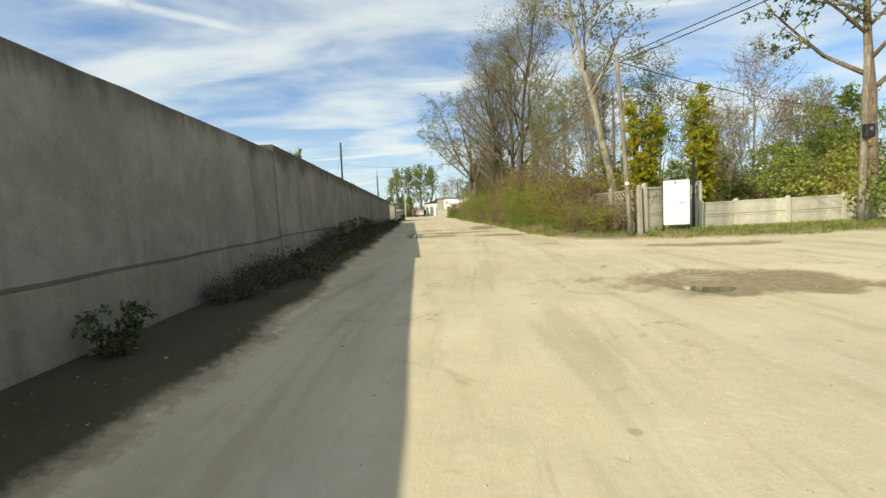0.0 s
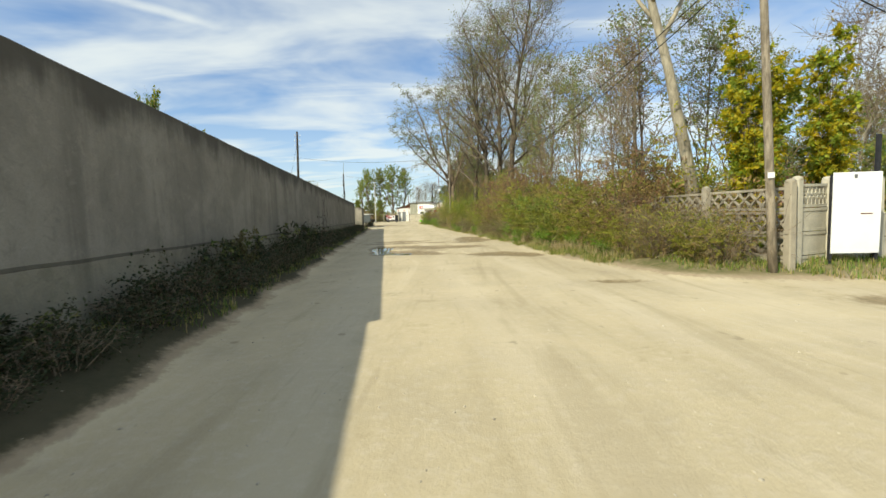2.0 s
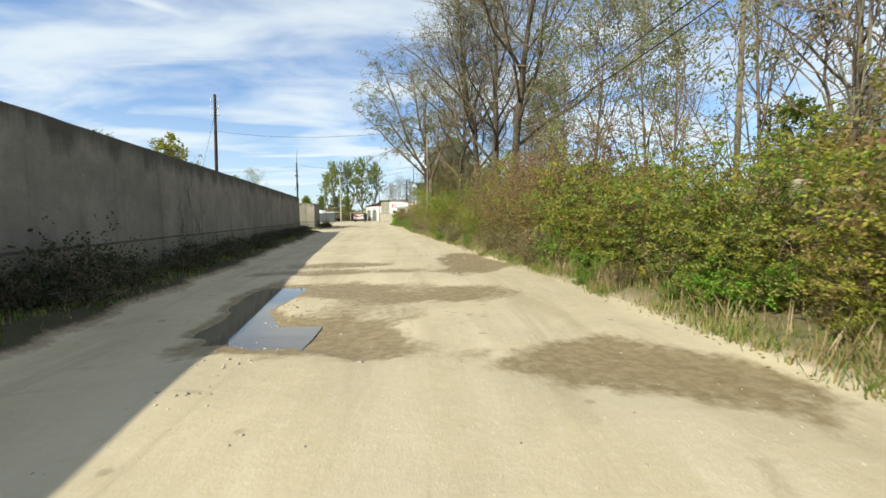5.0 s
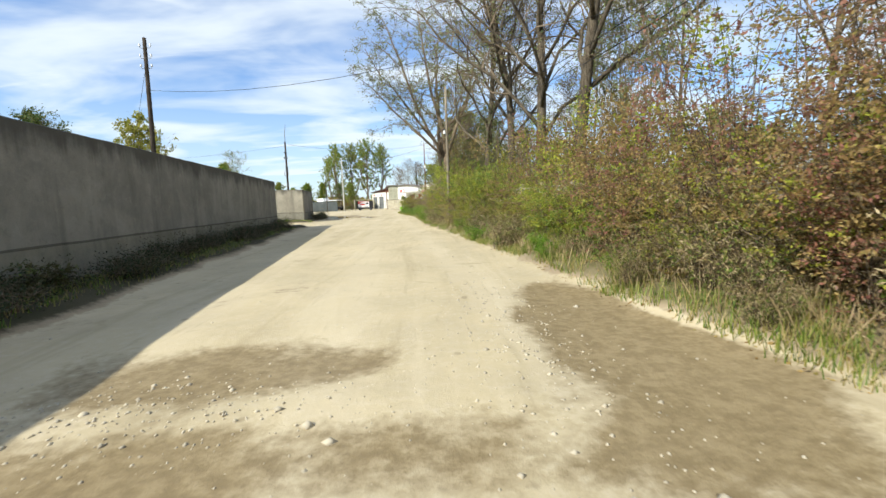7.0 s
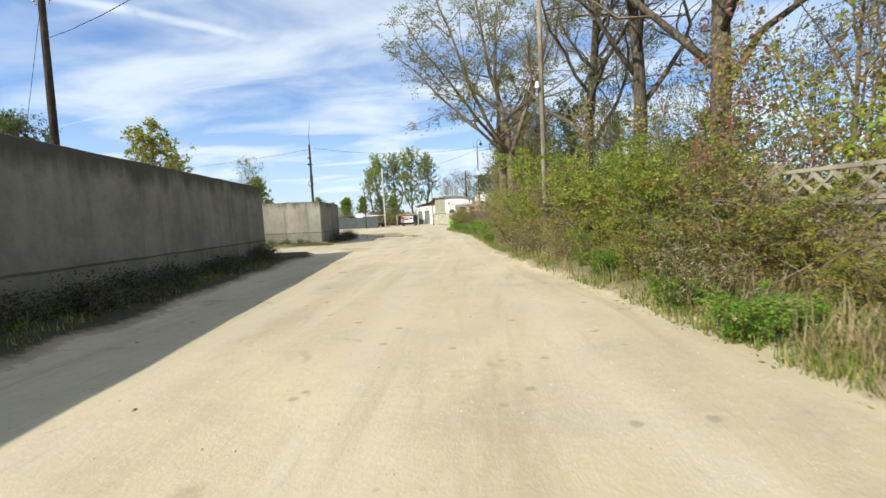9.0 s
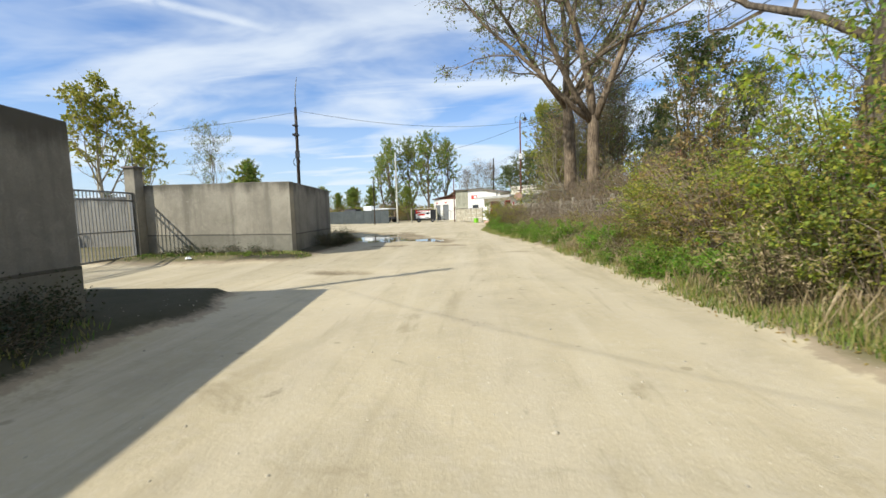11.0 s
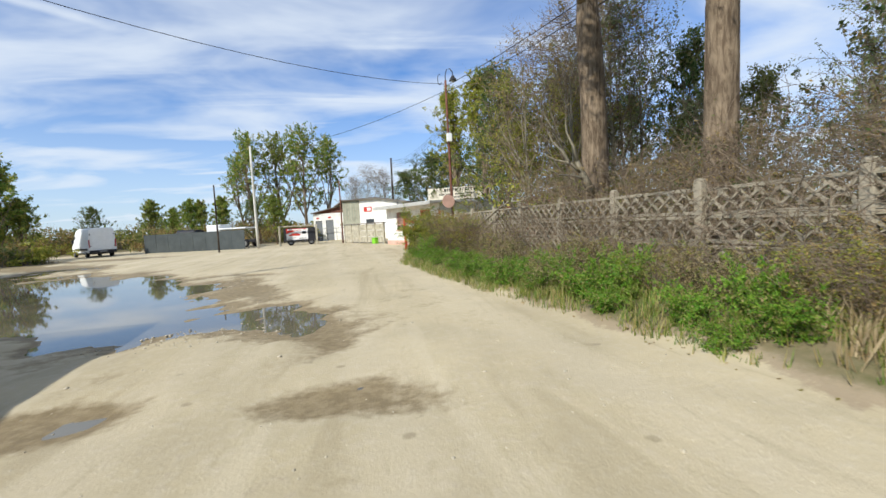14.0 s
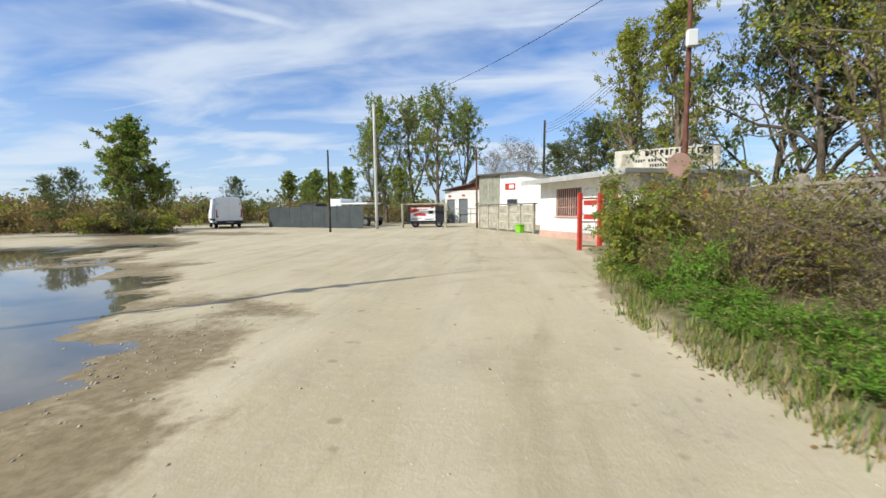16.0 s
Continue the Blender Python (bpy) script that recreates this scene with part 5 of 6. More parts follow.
for k in range(15):
    y = 50.2 + 0.95 * k
    again(dry_bush, fence_x(y) + rb.uniform(0.9, 2.6), y, rb.uniform(0, 360), rb.uniform(0.8, 1.15))
for k in range(9):
    y = 49.8 + 0.6 * k
    edge = float(np.interp(y, EDGE_Y, EDGE_X))
    again(kinds[rb.choice((7, 5, 7))], rb.uniform(edge + 1.0, fence_x(y) - 0.4), y, rb.uniform(0, 360), rb.uniform(0.35, 0.55), sx=rb.uniform(0.45, 0.65))
for x, y, s in ((3.0, 47.5, 0.85), (3.4, 48.1, 0.7), (3.1, 51.2, 0.8), (3.3, 51.8, 0.7)):
    again(kinds[6], x, y, 77 * y, s * 1.1, sx=s)
again(kinds[7], 2.5, 65.2, 10, 0.8)
again(kinds[7], 2.3, 66.4, 110, 0.85)
again(kinds[1], 1.9, 67.2, 110, 0.75)
for y, s in ((64.6, 0.75), (66.4, 0.62), (67.9, 0.8), (55.2, 0.7), (53.6, 0.65)):
    again(kinds[6], float(np.interp(y, EDGE_Y, EDGE_X)) + 1.0, y, rb.uniform(0, 360), s * 1.2, sx=s * 0.75)
tangle("corner_vines", "dry brown vines over the fence corner", 520, (6.6, 11.5), 9, (0.03, 0.5))
tangle("fallen_twigs", "tangled dry twigs before the lattice fence", 900, (7, 32), 6, (0.1, 1.4))
tangle("verge_twigs", "dry twigs among the verge scrub", 700, (32, 50), 7, (0.1, 2.2))
for x, y, s in ((11.6, 17.0, 1.05), (12.8, 13.4, 0.75), (15.0, 14.0, 0.7)):
    again(slim, x, y, rb.uniform(0, 360), s, sx=s * 1.25)
# the two yellow-green trees by the fence corner
for seed, x, y, h, words in ((51, 10.2, 8.9, 5.1, "bright yellow-green young tree behind the fence corner"), (52, 12.75, 9.8, 5.0, "narrow yellow and green young tree behind the fence")):
    shrub(seed, 1.0, h, "leaf_yellow", "leaf_lime", 0.4, 0.072, words, x, y, stems=24, twigs=18, leaves=28, name="tree", group="yellow-green trees", long=1.7, stout=1.6, reach=0.62)
shrub(53, 2.4, 3.4, "leaf_olive", "leaf_yellow", 0.3, 0.05, "thin olive sapling behind the fence corner", 9.6, 10.6, stems=24, twigs=12, leaves=12, bare=0.3, name="tree")

# beyond the open ground
tall = [(-12.2, 101, 10.5), (-9.8, 103, 11.8), (-7.2, 102, 12.2), (-5.2, 105, 11.6), (-14.3, 104, 9.5)]
first_tall = tree(81, *tall[0][:2], 11.5, 0.2, "bark", "leaf_green", 5200, 0.125, "tall leafy poplar beyond the open ground", group="tall trees beyond the open ground", limbs=15, twigs=7, level_twigs=5, first=0.15, spread=0.6, up=0.8, twig_len=1.0, bend=0.2)
for x, y, h in tall[1:]:
    again(first_tall, x, y, rb.uniform(0, 360), h / 11.5)
for x, y, s in ((0.5, 118, 1.15), (3.0, 121, 1.1), (-1.5, 122, 1.0)):
    again(bare, x, y, rb.uniform(0, 360), s * 1.1, sx=s * 1.4)
for x, y, s in ((9.0, 108, 1.45), (12, 106, 1.4), (15, 104, 1.3), (6.5, 110, 1.2)):
    again(dark_tree, x, y, rb.uniform(0, 360), s * 0.85, sx=s * 1.1)
spire = tree(82, 11.6, 92.0, 15.0, 0.28, "bark", "leaf_olive", 11000, 0.12, "tall narrow poplar behind the shop", limbs=20, twigs=8, level_twigs=5, first=0.12, spread=0.35, up=1.2)
again(spire, 9.6, 95.0, 80, 0.95)
cone = tree(83, -27.6, 87.3, 7.3, 0.10, "bark", "leaf_green", 16000, 0.10, "compact green willow beside the track", group="willow clump beside the track", limbs=26, twigs=6, level_twigs=5, first=0.02, spread=0.24, up=1.2, twig_len=0.5)
again(cone, -28.9, 87.9, 70, 0.74)
again(cone, -26.5, 88.3, 150, 0.6)
for x, y, s in ((-33.0, 86.0, 0.5), (-37.0, 84.0, 0.42), (-29.5, 90.0, 0.4), (-17.5, 96.0, 0.6), (-14.8, 96.5, 0.62), (-12.0, 97, 0.6), (-22, 104, 0.55), (-39, 104, 0.6), (-44, 98, 0.7), (-50, 92, 0.6), (-56, 88, 0.8), (-9.4, 95.5, 0.6), (-30, 104, 0.6), (-26, 108, 0.7), (-20, 106, 0.65)):
    again(dark_tree if rb.random() < 0.5 else cone, x, y, rb.uniform(0, 360), s)
spots = []
for k in range(130):
    a = rb.uniform(0, 1)
    spots.append((-27 - 30 * a + rb.uniform(-2, 2), 106 - 30 * a + rb.uniform(-2, 6), rb.uniform(2, 3.4), rb.uniform(1.5, 3.0)))
spots += [(-27.5 + rb.uniform(-3.5, 4.0), 85.2 + rb.uniform(-1.2, 1.4), 1.8, rb.uniform(0.9, 1.9)) for k in range(22)]
spots += [(-31 - rb.uniform(0, 9), 82 + rb.uniform(-1.5, 6), 2.4, rb.uniform(1.2, 2.4)) for k in range(26)]
spots += [(rb.uniform(-24, -2), rb.uniform(99, 108), rb.uniform(2, 3.5), rb.uniform(1.5, 3.0)) for k in range(40)]
thicket("field_scrub", "withered brown scrub beyond the puddle", spots, ("leaf_brown", "leaf_olive", "leaf_dark", "leaf_brown"), 33, 0.13, 380)
# trees inside the walled yard
again(leafy_tree, -2.5, 6.9, 120, 0.52, sx=0.2)
again(leafy_tree, -3.0, 9.2, 20, 0.49, sx=0.2)
yard = tree(84, -27.0, 66.0, 10.5, 0.17, "barkpale", "leaf_olive", 3600, 0.16, "pale-stemmed leafy tree inside the yard", limbs=14, twigs=7, level_twigs=5, first=0.25, spread=0.8, up=0.7)
again(slim, -14.5, 59.5, 30, 0.72)
again(dark_tree, -27.5, 54.0, 0, 1.15)
again(yard, -33, 77, 70, 0.9)
again(leafy_tree, -20, 30, 10, 0.62)
again(slim, -16, 26, 30, 0.55)


def far_woods():
    """The wooded skyline all round, far off."""
    nr = np.random.default_rng(3)
    n = 52000
    a = nr.uniform(0, 2 * math.pi, n)
    r = nr.uniform(150, 240, n) * 1.0
    top = 3.2 + 1.9 * np.sin(a * 23) * np.sin(a * 7 + 1) + 1.5 * np.sin(a * 61 + 2)
    z = np.abs(nr.normal(0, 0.55, n)) * np.maximum(top, 1.2)
    c = np.stack([r * np.cos(a), 40 + r * np.sin(a), z], 1)
    v, f = leaf_cards(c, 1.1, nr)
    tagged(cards_object("far_woods", v, f, "leaf_dark"), "low wooded skyline far beyond the open ground", "woods", kind="stuff")


far_woods()


def blades(name, label, spots, size, mat, seed, kind="stuff", fan=3, width=0.012):
    """Bent blades of grass, a few to each spot."""
    nr = np.random.default_rng(seed)
    p = np.repeat(np.asarray(spots, float), fan, axis=0)
    n = len(p)
    p[:, :2] += nr.normal(size=(n, 2)) * 0.04
    a = nr.uniform(0, 2 * math.pi, n)
    h = size * nr.uniform(0.4, 1.3, n)
    lean = nr.uniform(0.1, 0.7, n)
    d = np.stack([np.cos(a), np.sin(a), 0 * a], 1)
    s = np.stack([-np.sin(a), np.cos(a), 0 * a], 1) * width
    upv = np.stack([0 * a, 0 * a, h], 1)
    v = np.empty((n, 4, 3))
    v[:, 0], v[:, 1] = p - s, p + s
    v[:, 2] = p + upv * 0.6 + d * (h * lean * 0.55)[:, None] + s * 0.7
    v[:, 3] = p + upv + d * (h * lean)[:, None]
    return tagged(cards_object(name, v.reshape(-1, 3), np.arange(4 * n).reshape(n, 4), mat), label, "grass", kind=kind)


def strip(seed, n, ys, offs):
    nr = np.random.default_rng(seed)
    y = nr.uniform(ys[0], ys[1], n)
    e = np.interp(y, EDGE_Y, EDGE_X)
    x = e + offs[0] + (offs[1] - offs[0]) * nr.beta(1.2, 2.2, n)
    keep = wave(x * 1.3, y, 2.3) + nr.normal(size=n) * 0.35 > -0.1
    x, y = x[keep], y[keep]
    return np.stack([x, y, height(x, y) - 0.01], 1)


blades("grass", "green verge grass along the road edge", strip(1, 24000, (8.5, 70), (0.1, 1.9)), 0.15, "grass", 1, fan=4, width=0.006)
blades("dry_grass", "tall dry verge grass among the scrub", strip(2, 5500, (9, 53), (0.3, 2.2)), 0.32, "straw", 2, width=0.007)
nr = np.random.default_rng(9)
gx, gy = nr.uniform(7.5, 26, 4500), nr.uniform(0, 1, 4500)
gy = np.interp(gx, BRANCH_X, BRANCH_Y) + 0.3 + gy * 1.6
blades("side_grass", "green verge grass below the pale fence", np.stack([gx, gy, height(gx, gy) - 0.01], 1), 0.13, "grass", 3, fan=5, width=0.007)
gx, gy = nr.uniform(0, 1, 3500) ** 1.5, nr.uniform(3.5, 41, 3500)
gx = wall_x(gy) + 0.1 + gx * 1.1
blades("wall_grass", "sparse grass at the foot of the shaded wall", np.stack([gx, gy, height(gx, gy) - 0.01], 1), 0.11, "grass", 4, fan=4, width=0.006)
gx, gy = nr.uniform(-11, -5.3, 1500), 49.9 - nr.beta(1, 4, 1500) * 1.5
blades("corner_grass", "short grass before the sunlit wall", np.stack([gx, gy, height(gx, gy) - 0.01], 1), 0.075, "grass", 5)
gy = nr.uniform(60, 112, 9000)
gx = -31 - 0.6 * (100 - gy) - nr.uniform(0, 26, 9000)
blades("field_grass", "dry field grass beyond the puddle", np.stack([gx, gy, height(gx, gy) - 0.01], 1), 0.5, "straw", 6, width=0.015)


def stones(name, label, x, y, size, seed, mat="stone"):
    nr = np.random.default_rng(seed)
    n = len(x)
    s = size * nr.lognormal(0, 0.45, (n, 1, 1))
    octa = np.array([(1, 0, 0), (0, 1, 0), (-1, 0, 0), (0, -1, 0), (0, 0, 0.7), (0, 0, -0.7)], float)
    v = octa[None] * s * nr.uniform(0.6, 1.3, (n, 6, 1))
    v = v + np.stack([x, y, height(x, y)], 1)[:, None]
    t = np.array([(0, 1, 4), (1, 2, 4), (2, 3, 4), (3, 0, 4), (1, 0, 5), (2, 1, 5), (3, 2, 5), (0, 3, 5)])
    f = (t[None] + 6 * np.arange(n)[:, None, None]).reshape(-1, 3)
    return tagged(cards_object(name, v.reshape(-1, 3), f, mat), label, "gravel", kind="stuff")


nr = np.random.default_rng(21)
lay = strip(22, 3200, (8.2, 69), (-0.05, 0.9))
lv, lf = leaf_cards(lay, 0.035, nr)
lv[:, 2] = height(lv[:, 0], lv[:, 1]) + nr.uniform(0.004, 0.022, len(lv))
tagged(cards_object("fallen_leaves", lv, lf, "leaf_brown"), "dry brown fallen leaves along the road edge", "leaves", kind="stuff")
nr = np.random.default_rng(12)
y = nr.uniform(-8, 90, 9000)
x = nr.uniform(0, 1, 9000) * (np.minimum(np.interp(y, EDGE_Y, EDGE_X), 9) - wall_x(np.minimum(y, 55))) + wall_x(np.minimum(y, 55)) + 0.3
stones("gravel", "loose grit and small stones on the earth road", x, y, 0.007, 1)
x, y = np.concatenate([nr.normal(3.6, 0.4, 700), nr.normal(0.6, 0.9, 500), nr.normal(-3.3, 0.9, 500), nr.normal(-4.9, 0.7, 500), nr.normal(6.9, 1.2, 300), nr.normal(1.25, 0.16, 260)]), np.concatenate([nr.normal(21.4, 1.5, 700), nr.normal(20.2, 0.35, 500), nr.normal(56.4, 0.4, 500), nr.normal(62.3, 1.0, 500), nr.normal(0.2, 0.4, 300), nr.normal(14.6, 1.3, 260)])
stones("pebbles", "washed pebbles at the rims of the puddles", x, y, 0.0115, 2)


# ---- poles and wires ----
def pole(x, y, h, r0, r1, mat, label, lean=(0, 0), name="utility_pole", arms=0, group="wooden poles"):
    t = thing(name, pose(x, y, ground_z(x, y) - 0.2), label, "pole", group)
    pts = [(lean[0] * k * h / 4, lean[1] * k * h / 4, k * (h + 0.2) / 4) for k in range(5)]
    tube("shaft", pts, [r0 + (r1 - r0) * k / 4 for k in range(5)], mat, t, 10)
    for k in range(arms):
        z = h - 0.25 - 0.45 * k
        c = Vector((lean[0] * z, lean[1] * z, z))
        for s in (-1, 1):
            tube("bracket", [c, c + Vector((0.22 * s, 0, 0)), c + Vector((0.24 * s, 0, 0.10))], 0.014, "metal", t, 5)
            bm = bmesh.new()
            bmesh.ops.create_cone(bm, cap_ends=True, segments=8, radius1=0.045, radius2=0.03, depth=0.11, matrix=Matrix.Translation(c + Vector((0.24 * s, 0, 0.14))))
            part("insulator", bm, "white", t)
    return t


def wire(p, q, sag, r=0.014):
    p, q = Vector(p), Vector(q)
    pts = []
    for k in range(13):
        t = k / 12
        pts.append(p.lerp(q, t) - Vector((0, 0, 4 * sag * t * (1 - t))))
    return tagged(tube("overhead_wire", pts, r, "cable", None, 4), "dark overhead wire slung between poles", "wire", "overhead wires")


pole_corner = pole(8.76, 6.40, 5.85, 0.078, 0.06, "wood", "weathered wooden pole at the fence corner with a white tag", lean=(-0.06, 0.01))
part("tag", boxes(((-0.21, -0.075, 1.88), (-0.09, -0.063, 1.98))), "white", pole_corner, "small white plate")
pole(15.3, 5.6, 5.2, 0.10, 0.08, "wood", "grey wooden pole with a black meter box", lean=(0.01, 0))
t = thing("meter_box", pose(15.3, 5.45, 2.95), "black electric meter box on a wooden pole", "box")
part("casing", boxes(((-0.14, -0.1, -0.2), (0.14, 0.06, 0.2)), bevel=0.02), "dark", t)
part("window", boxes(((-0.04, -0.105, 0.0), (0.04, -0.1, 0.1))), "metal", t)
pole(-9.85, 38.7, 9.05, 0.125, 0.08, "poledark", "dark wooden power pole behind the wall with brackets", lean=(0.03, 0), arms=3)
mast = pole(-10.2, 60.8, 7.6, 0.11, 0.075, "poledark", "dark wooden pole with fittings and a coil of cable", lean=(0.006, 0.01), name="cable_pole")
tube("whip", [(0.06, 0.07, 7.4), (0.07, 0.08, 8.6), (0.16, 0.1, 9.3), (0.2, 0.12, 9.5)], [0.035, 0.028, 0.02, 0.012], "metal", mast, 6, "bent steel pipe")
tube("coil", [(0.02 + 0.19 * math.cos(a), -0.12, 4.72 + 0.24 * math.sin(a)) for a in [k * math.pi / 8 for k in range(17)]], 0.022, "cable", mast, 6, "coil of black cable")
part("fuse_box", boxes(((-0.02, -0.17, 4.95), (0.2, -0.05, 5.35)), bevel=0.01), "dark", mast)
part("clamp", boxes(((-0.14, -0.14, 6.2), (0.16, 0.14, 6.32))), "dark", mast)
part("clamp", boxes(((-0.12, -0.12, 6.75), (0.14, 0.12, 6.82))), "dark", mast)
pole(-9.5, 87.9, 8.45, 0.11, 0.085, "poleconc", "pale concrete pole on the open ground", name="concrete_pole", group="")
pole(2.3, 93.5, 8.0, 0.11, 0.08, "poledark", "dark wooden pole behind the sheds", lean=(0.012, 0))
pole(-11.5, 84.5, 5.0, 0.07, 0.05, "poledark", "thin wooden pole by the grey fence", lean=(0.004, 0))
pole(-2.6, 88.2, 5.4, 0.07, 0.05, "rust", "thin rusty steel pole at the yard fence", name="steel_pole", group="")
verge_pole = pole(4.12, 38.2, 6.4, 0.075, 0.055, "wood", "slim weathered wooden pole standing in the verge scrub", lean=(0.004, 0))
bm = bmesh.new()
bmesh.ops.create_cone(bm, cap_ends=True, segments=8, radius1=0.06, radius2=0.04, depth=0.16, matrix=Matrix.Translation((-0.1, -0.06, 4.5)))
part("insulator", bm, "white", verge_pole, "white porcelain insulator")
pole(14.1, 23.2, 9.0, 0.11, 0.08, "wood", "weathered wooden pole among the young poplars")
lamp = pole(3.55, 70.8, 7.95, 0.075, 0.05, "rust", "rust-brown steel lamp post with a curled arm", name="lamp_post", group="")
tube("arm", [(0.0, 0, 7.85), (0.0, 0, 8.40), (0.08, 0, 8.67), (0.24, 0, 8.73), (0.36, 0, 8.57), (0.38, 0, 8.40)], 0.024, "dark", lamp, 6)
tube("hoop", [(-0.28 + 0.1 * math.cos(a), 0, 8.2 + 0.25 * math.sin(a)) for a in [k * math.pi / 6 for k in range(2, 12)]], 0.016, "dark", lamp, 5)
bm = bmesh.new()
bmesh.ops.create_cone(bm, cap_ends=True, segments=14, radius1=0.2, radius2=0.06, depth=0.24, matrix=Matrix.Translation((0.38, 0, 8.27)))
part("lamp_shade", bm, "dark", lamp)
bm = bmesh.new()
bmesh.ops.create_uvsphere(bm, u_segments=10, v_segments=6, radius=0.09, matrix=Matrix.Translation((0.38, 0, 8.14)))
part("bulb", bm, "white", lamp)
part("meter", boxes(((-0.12, -0.2, 5.2), (0.14, -0.08, 5.6)), bevel=0.02), "white", lamp, "white plastic box")
wire((8.42, 6.45, 5.85), (30, -30, 9.0), 0.6)
wire((8.43, 6.45, 5.7), (30, -32, 8.3), 0.6)
wire((8.42, 6.45, 5.85), (8.3, 38.0, 6.9), 0.9)
wire((8.43, 6.45, 5.65), (8.3, 38.0, 6.4), 1.0)
wire((8.3, 38.0, 6.9), (3.55, 70.8, 7.9), 0.9)
wire((8.3, 38.0, 6.4), (3.55, 70.8, 7.6), 0.9)
wire((8.43, 6.45, 5.75), (26, 12, 4.4), 0.7)
wire((-9.6, 60.2, 7.1), (3.5, 70.8, 8.0), 0.55, 0.010)
wire((-9.8, 60.0, 7.0), (-40, 58, 6.5), 0.9, 0.010)
wire((-9.7, 38.7, 6.9), (14.1, 23.2, 6.4), 1.25, 0.008)
wire((-9.7, 38.75, 7.9), (-11.8, 38.75, 0.1), 0.05, 0.008)
wire((3.55, 70.8, 7.7), (-9.4, 87.9, 8.2), 0.7, 0.012)
for k in range(4):
    wire((3.55, 70.8, 6.3 - 0.12 * k), (2.4, 93.5, 7.7 - 0.2 * k), 0.5, 0.010)

# ---- the white board at the corner ----
t = thing("notice_board", pose(9.85, 6.42, 0.0, 0, 0, -6), "blank white board on two dark posts by the fence", "board")
part("board", boxes(((-0.04, -0.03, 0.42), (0.76, 0.01, 1.87)), bevel=0.008), "white", t)
for px in (-0.05, 0.72):
    part("post", boxes(((px, 0.01, -0.3), (px + 0.05, 0.06, 1.84))), "dark", t)
part("sign_mark", boxes(((0.29, -0.034, 1.76), (0.34, -0.03, 1.83))), "metal", t)
part("text_bar", boxes(((0.42, -0.034, 1.12), (0.62, -0.03, 1.14))), "rust", t)
t = thing("fence_post", pose(10.95, 6.75, ground_z(10.95, 6.7)), "thin dark steel post by the board", "post")
part("shaft", boxes(((-0.03, -0.03, -0.2), (0.03, 0.03, 2.35))), "dark", t)


# ---- shop ----
SHOP = pose(0.8, 79.6, 0.02, 0, 0, math.degrees(math.atan2(-0.9, 0.43)))


def shop():
    """Local x runs along the front, y towards the back."""
    t = thing("shop_building", SHOP, "low white roadside shop with a pink plinth and a flat roof", "building")
    L, D, H = 6.2, 5.0, 2.40
    holes = [(1.3, 3.1, 0.95, 2.1), (4.25, 5.2, 0.0, 2.1)]
    rows, x = [], 0.0
    for a, b, lo, hi in holes:
        rows.append(((x, 0, 0), (a, 0.25, H)))
        if lo > 0:
            rows.append(((a, 0, 0), (b, 0.25, lo)))
        rows.append(((a, 0, hi), (b, 0.25, H)))
        x = b
    rows.append(((x, 0, 0), (L, 0.25, H)))
    part("front_wall", boxes(*rows), "plaster", t)
    part("side_wall", boxes(((0, 0.25, 0), (0.25, D, H))), "plaster", t)
    part("side_wall", boxes(((L - 0.25, 0.25, 0), (L, D, H))), "plaster", t)
    part("back_wall", boxes(((0.25, D - 0.25, 0), (L - 0.25, D, H))), "plaster", t)
    part("plinth", boxes(((-0.03, -0.03, -0.2), (4.25, -0.003, 0.28)), ((-0.03, -0.003, -0.2), (-0.003, D, 0.28)), ((5.2, -0.03, -0.2), (L, -0.003, 0.28))), "pink", t, "pink painted plinth")
    roof = part("roof", boxes(((-0.4, -0.75, H), (L + 0.2, D + 0.2, H + 0.16)), bevel=0.02), "awning", t, "grey roof slab with a deep overhang")
    part("fascia", boxes(((-0.42, -0.78, H - 0.05), (L + 0.2, -0.752, H + 0.12))), "awning", t)
    w = part("window", boxes(((1.3, 0.12, 0.95), (3.1, 0.14, 2.1))), "glass", t, "dark window behind bars")
    part("frame", boxes(((1.3, 0.06, 0.95), (1.37, 0.16, 2.1)), ((3.03, 0.06, 0.95), (3.1, 0.16, 2.1)), ((1.37, 0.06, 0.95), (3.03, 0.16, 1.01)), ((1.37, 0.06, 2.04), (3.03, 0.16, 2.1)), ((2.17, 0.06, 1.01), (2.23, 0.16, 2.04))), "rust", w)
    part("sill", boxes(((1.25, -0.08, 0.90), (3.15, 0.1, 0.95))), "pink", w)
    for k in range(11):
        part("bar", boxes(((1.40 + 0.155 * k, 0.015, 0.97), (1.43 + 0.155 * k, 0.04, 2.08))), "pink", w)
    part("cross_bar", boxes(((1.37, 0.041, 1.3), (3.03, 0.055, 1.33)), ((1.37, 0.041, 1.7), (3.03, 0.055, 1.73))), "pink", w)
    d = part("door", boxes(((4.33, 0.1, 0), (5.12, 0.15, 2.02))), "glass", t, "dark glazed shop door")
    part("frame", boxes(((4.25, -0.02, 0), (4.33, 0.2, 2.1)), ((5.12, -0.02, 0), (5.2, 0.2, 2.1)), ((4.33, -0.02, 2.02), (5.12, 0.2, 2.1))), "red", d, "bright red door frame")
    part("notice", boxes(((4.6, 0.09, 1.45), (4.85, 0.098, 1.75))), "white", d)
    return t


